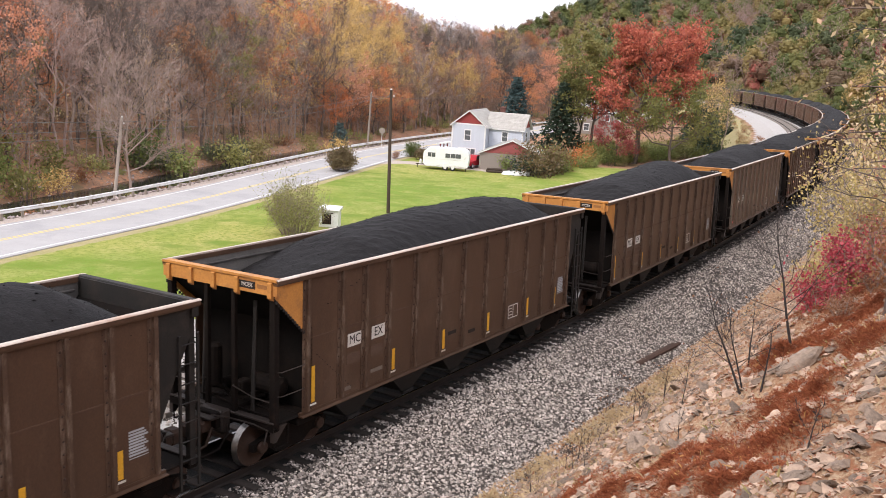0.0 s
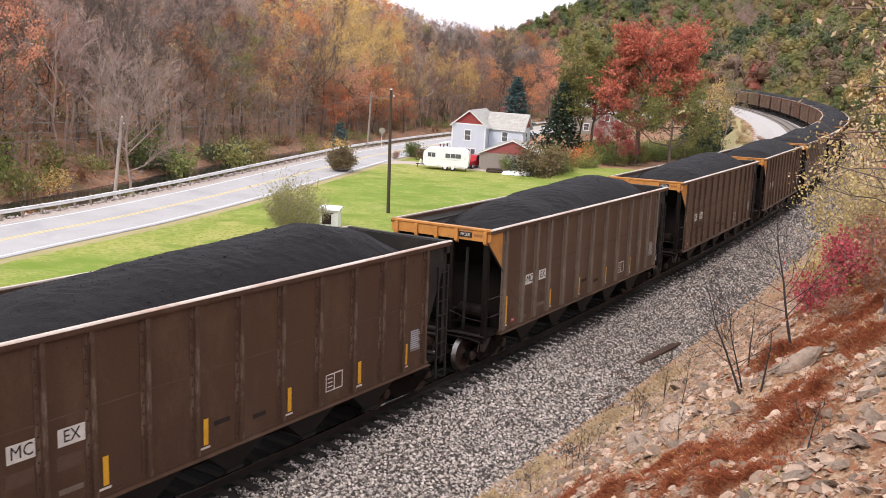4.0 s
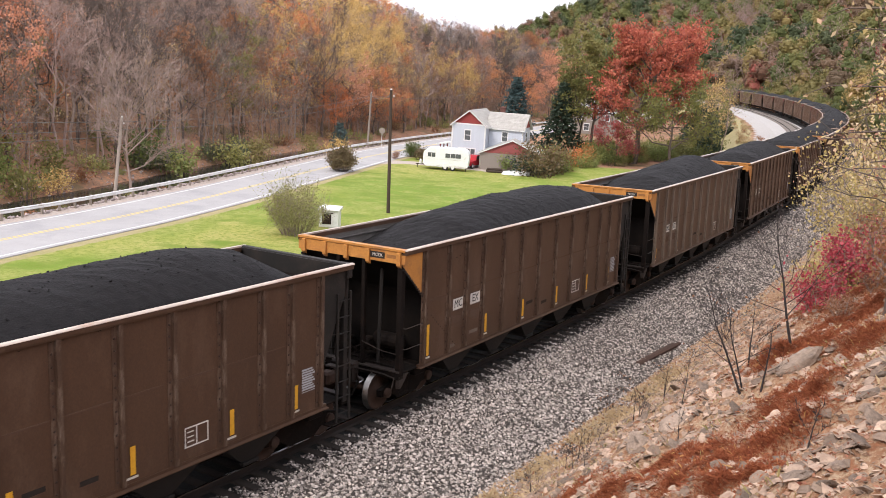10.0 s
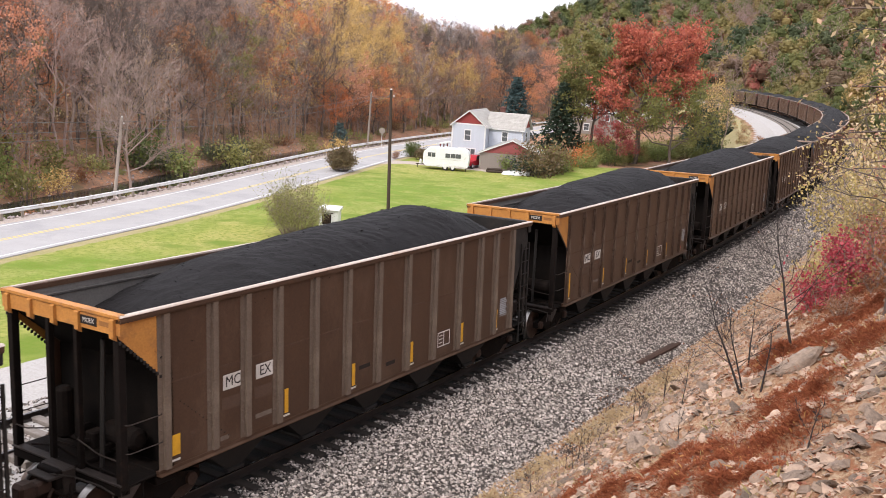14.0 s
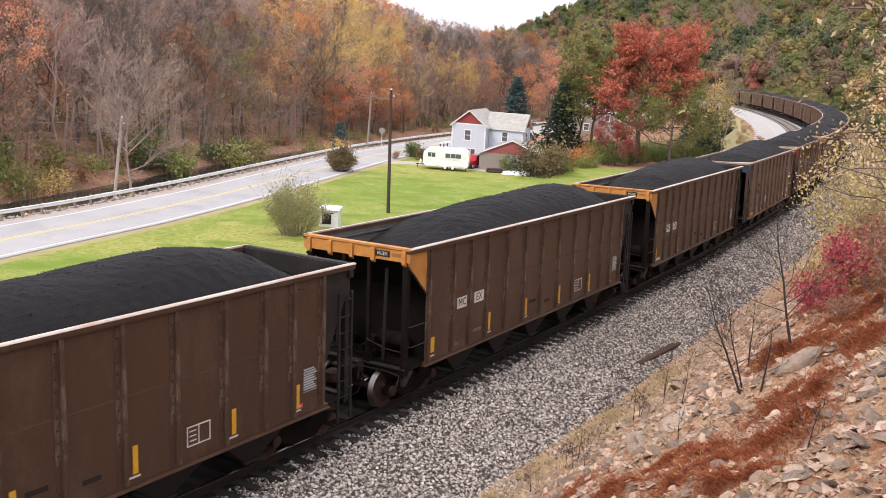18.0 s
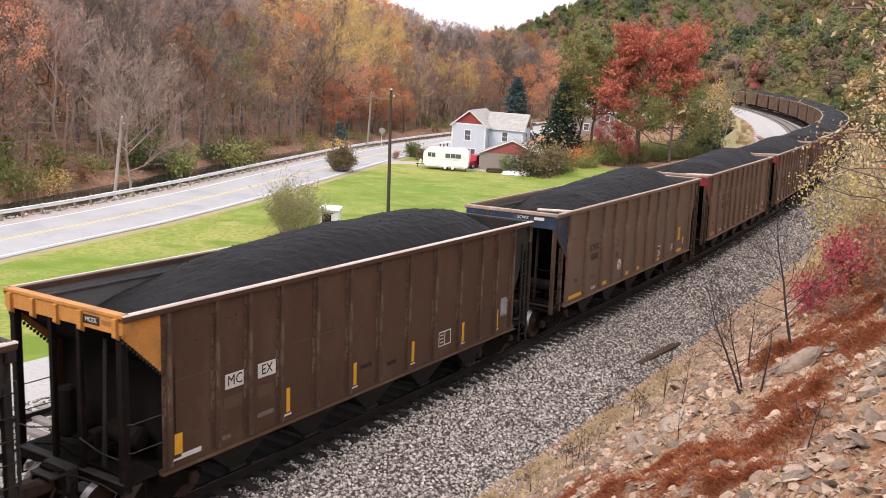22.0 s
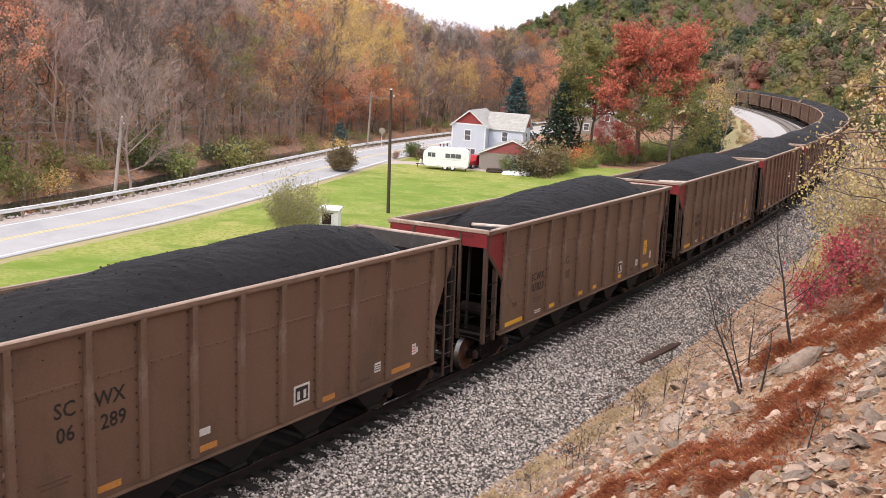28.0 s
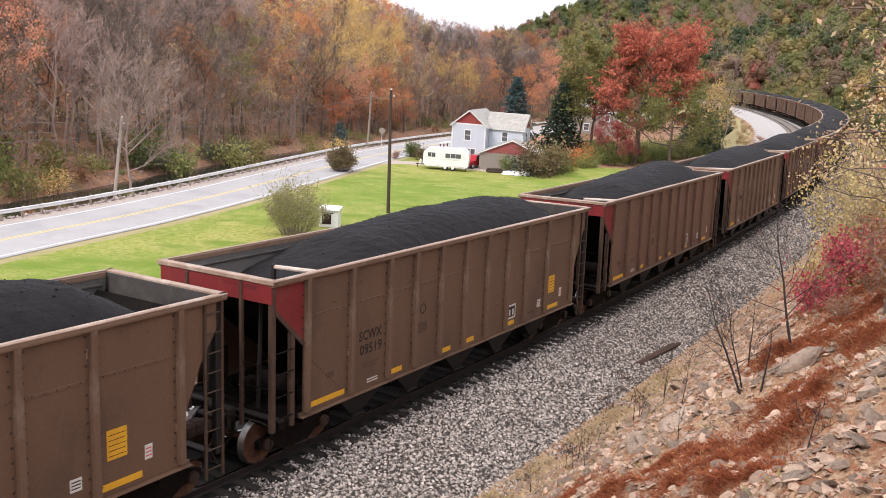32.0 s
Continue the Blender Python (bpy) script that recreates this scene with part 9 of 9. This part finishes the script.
    tagged(new("fallen_leaves", soup("fallen_leaves", V, F, FALLEN)), "brown and tan fallen leaves on the bank", "leaves", kind="stuff")


def sapling(x, y, H, seed, label, lean=(0, 0), r0=0.022, limbs=9, spread=0.9):
    wood, crown = grow(seed, H, r0, 0.22, spread, limbs, 4, 4, leaves=14, leaf=0.03, scatter=0.1, rise=1.0, twig_w=0.0035, sides=6)
    p = thing("sapling", label, "sapling", Matrix.Translation((x, y, ground_at(x, y) - 0.05)) @ Euler((lean[0], lean[1], 0)).to_matrix().to_4x4())
    part("stem", soup("stem", *wood, STEM, True), None, p)
    part("crown", soup("crown", *crown, LEAF["rust"]), None, p)


def overhanging_branches():
    """A young tree close by, whose outer twigs hang over the bank."""
    r = np.random.RandomState(61)
    x0, y0 = 5.0, 8.4
    z0 = ground_at(x0, y0)
    tree = thing("young_tree", "young tree with sparse tan and pink leaves on hanging twigs", "tree", Matrix.Translation((x0, y0, z0)))
    V, F, tips = [], [], []
    tube_quads(V, F, [(0, 0, -0.3), (0.05, 0.1, 1.5), (-0.05, 0.05, 3.2), (0.1, 0, 5.2)], [0.05, 0.04, 0.03, 0.012], 6)
    for i in range(13):
        z = 1.8 + 1.9 * i / 12
        reach = r.uniform(1.05, 1.7)
        a = math.pi + r.uniform(-0.75, 0.6)
        p0 = np.array([0.0, 0.03, z])
        p2 = p0 + (math.cos(a) * reach, math.sin(a) * reach, r.uniform(0.0, 0.45))
        p1 = (p0 + p2) / 2 + (0, 0, 0.12) + r.normal(0, 0.05, 3)
        p3 = p2 + np.array([math.cos(a) * 0.22, math.sin(a) * 0.22, -0.10])
        tube_quads(V, F, [p0, p1, p2, p3], [0.011, 0.008, 0.005, 0.002], 4)
        for j in range(6):
            g = r.uniform(0.35, 1.0)
            q = p1 + (p2 - p1) * g
            e = q + r.normal(0, 0.15, 3) + (math.cos(a) * 0.06, math.sin(a) * 0.06, -0.02)
            tube_quads(V, F, [q, (q + e) / 2 + (0, 0, 0.02), e], [0.004, 0.003, 0.0015], 3)
            tips += [e, (q + e) / 2]
        tips += [p2, p3]
    tips = np.array(tips)
    C = tips[r.randint(0, len(tips), 300)] + r.normal(0, 0.025, (300, 3)) - (0, 0, 0.015)
    part("trunk", soup("trunk", np.concatenate(V), np.concatenate(F), BARK_DARK, True), None, tree)
    part("crown", soup("crown", *leaf_quads(C, 0.025, r, 1.0, 1.2), LEAF["blush"]), None, tree)


def bank_plants():
    sapling(5.43, 16.12, 2.35, 201, "thin dark leafless sapling on the bank", (0, -0.42), 0.022, 15, 1.1)
    sapling(5.52, 16.3, 1.9, 202, "thin dark leafless sapling on the bank", (0, -0.28), 0.016, 12, 0.9)
    sapling(7.61, 19.77, 3.1, 203, "dark leafless sapling with a forked top", (0, -0.30), 0.030, 16, 1.7)
    sapling(5.61, 15.65, 1.3, 204, "thin dark leafless sapling on the bank", (0, 0.05), 0.018, 6, 0.5)
    sapling(6.9, 20.2, 1.6, 205, "thin dark leafless sapling on the bank", (0, -0.05), 0.02, 6, 0.5)
    for i, (x, y, h) in enumerate(((4.3, 15.6, 1.0), (4.9, 22.0, 1.1), (3.4, 20.5, 0.9), (3.0, 18.6, 0.8), (6.3, 24.8, 1.2), (5.2, 19.0, 1.0), (2.2, 18.9, 0.7), (4.15, 9.9, 0.6), (8.8, 28.5, 1.3), (5.8, 22.8, 0.9))):
        sapling(x, y, h, 210 + i, "thin dry weed stalk on the bank", (0, 0.08 * (i % 3 - 1)), 0.010, 6, 0.35)
    yel = Plant("leafy_shrub", "tall thin shrub with small yellow leaves", "shrub", bush(140, 4.4, 4.2, 40, 4600, 0.056, 0.20, 9), BARK_GREY, LEAF["pale_yellow"])
    for x, y, sc, tn in ((15.2, 34.0, 1.0, 0.2), (17.6, 38.5, 1.15, 1.2), (12.9, 27.6, 0.75, 2.2), (18.6, 36.0, 1.1, 3.2), (14.8, 30.4, 0.9, 4.2), (21.0, 44.0, 1.1, 0.7)):
        yel.put(x, y, sc, tn)
    cri = Plant("leafy_shrub", "low shrub with crimson leaves", "shrub", bush(141, 2.2, 1.5, 26, 2300, 0.048, 0.15, 6), BARK_GREY, LEAF["crimson"])
    for x, y, sc, tn in ((10.0, 24.2, 0.85, 0.2), (11.3, 25.3, 1.0, 1.2), (11.1, 23.2, 0.85, 2.2), (12.4, 26.6, 0.95, 2.9)):
        cri.put(x, y, sc, tn)
    mix = Plant("leafy_shrub", "yellow-green shrub among the crimson ones", "shrub", bush(144, 2.2, 1.7, 26, 1900, 0.055, 0.16, 6), BARK_GREY, LEAF["pale_yellow"])
    for x, y, sc, tn in ((11.4, 26.6, 1.1, 0.4), (12.6, 28.4, 1.1, 1.4), (13.4, 27.2, 1.1, 2.4), (11.9, 24.4, 0.85, 3.1), (10.6, 25.2, 0.7, 0.8)):
        mix.put(x, y, sc, tn)
    rus = Plant("leafy_shrub", "brown shrub with dry leaves", "shrub", bush(142, 2.6, 1.6, 26, 1300, 0.05, 0.2, 6), BARK_GREY, LEAF["rust"])
    for x, y, sc, tn in ((10.3, 20.5, 1.0, 0.3), (9.4, 18.4, 0.8, 0.9), (11.9, 22.6, 1.1, 2.0), (13.2, 24.6, 1.2, 2.6), (9.6, 22.0, 0.36, 1.1), (10.3, 21.8, 0.42, 3.0), (9.0, 20.6, 0.36, 4.0), (12.3, 24.0, 0.6, 1.6), (9.5, 19.4, 0.42, 2.4)):
        rus.put(x, y, sc, tn)
    over = Plant("small_tree", "thin young tree with sparse tan leaves above the line", "tree", grow(150, 6.2, 0.05, 0.3, 1.8, 14, 5, 4, leaves=900, leaf=0.036, scatter=0.12, rise=0.6, twig_w=0.005), BARK_DARK, LEAF["blush"])
    over.put(8.75, 18.2, 1.0, 0.4)
    over.put(10.7, 22.0, 1.05, 1.9)
    pk = Plant("small_tree", "thin young tree with sparse red leaves", "tree", grow(151, 5.6, 0.05, 0.3, 1.6, 12, 4, 4, leaves=600, leaf=0.03, scatter=0.22, rise=0.6, twig_w=0.004), BARK_DARK, LEAF["crimson"])
    pk.put(8.7, 16.6, 0.95, 1.0)
    overhanging_branches()
    for i, (x, y) in enumerate(((4.6, 24.6), (4.75, 24.8), (5.0, 25.3), (5.5, 26.6), (6.9, 28.0), (4.0, 21.5), (8.2, 29.5), (4.85, 21.2), (4.95, 21.5), (3.3, 18.9), (3.0, 19.6))):
        sapling(x, y, 0.55 + 0.08 * (i % 4), 240 + i, "thin leafless twiggy weed on the bank", (0, 0.1 * (i % 3 - 1)), 0.007, 10, 0.4)
    hill = (("green", 24.5, 46.0, 0.9), ("olive", 31.0, 62.0, 1.0), ("rust", 27.5, 52.0, 0.8), ("yellow", 38.0, 78.0, 0.9), ("green", 47.0, 96.0, 1.0), ("olive", 55.0, 110.0, 1.0), ("rust", 52.0, 100.0, 1.0))
    for c, x, y, sc in hill:
        FULL[c].put(x, y, sc * 0.8, x)


bank_cover()
bank_plants()
Plant("weed", "small bright green weed growing in the ballast", "weed", bush(145, 0.34, 0.16, 14, 160, 0.022, 0.03, 3), BARK_GREY, LEAF["weed"]).put(-1.75, 18.25, 1.0, 0.0, z=GRADE * 8 - 0.62)


# ---- what moves ----
def motions():
    times = [2.0 * i for i in range(17)]
    for k, car in TRAIN:
        walk(car, [(t, car_pose(k, t)) for t in times])
    fine = [round(0.1 * i, 1) for i in range(321)]
    turn = SPEED / 0.46
    for k, car in TRAIN:
        if -1 <= k <= 13:
            for ob in car.children_recursive:
                if ob.name.startswith(("wheelset", "tread")):
                    x, y, z = ob.location
                    lo, hi = max(0.0, (PITCH_CAR * (k - 3)) / SPEED), min(32.0, (PITCH_CAR * (k + 2)) / SPEED)
                    rows = [t for t in fine if lo <= t <= hi]
                    rows = ([0.0] if rows[0] > 0 else []) + rows + ([32.0] if rows[-1] < 32 else [])
                    walk(ob, [(t, Matrix.Translation((x, y, z)) @ Euler((turn * min(max(t, lo), hi), 0, 0)).to_matrix().to_4x4()) for t in rows])


motions()
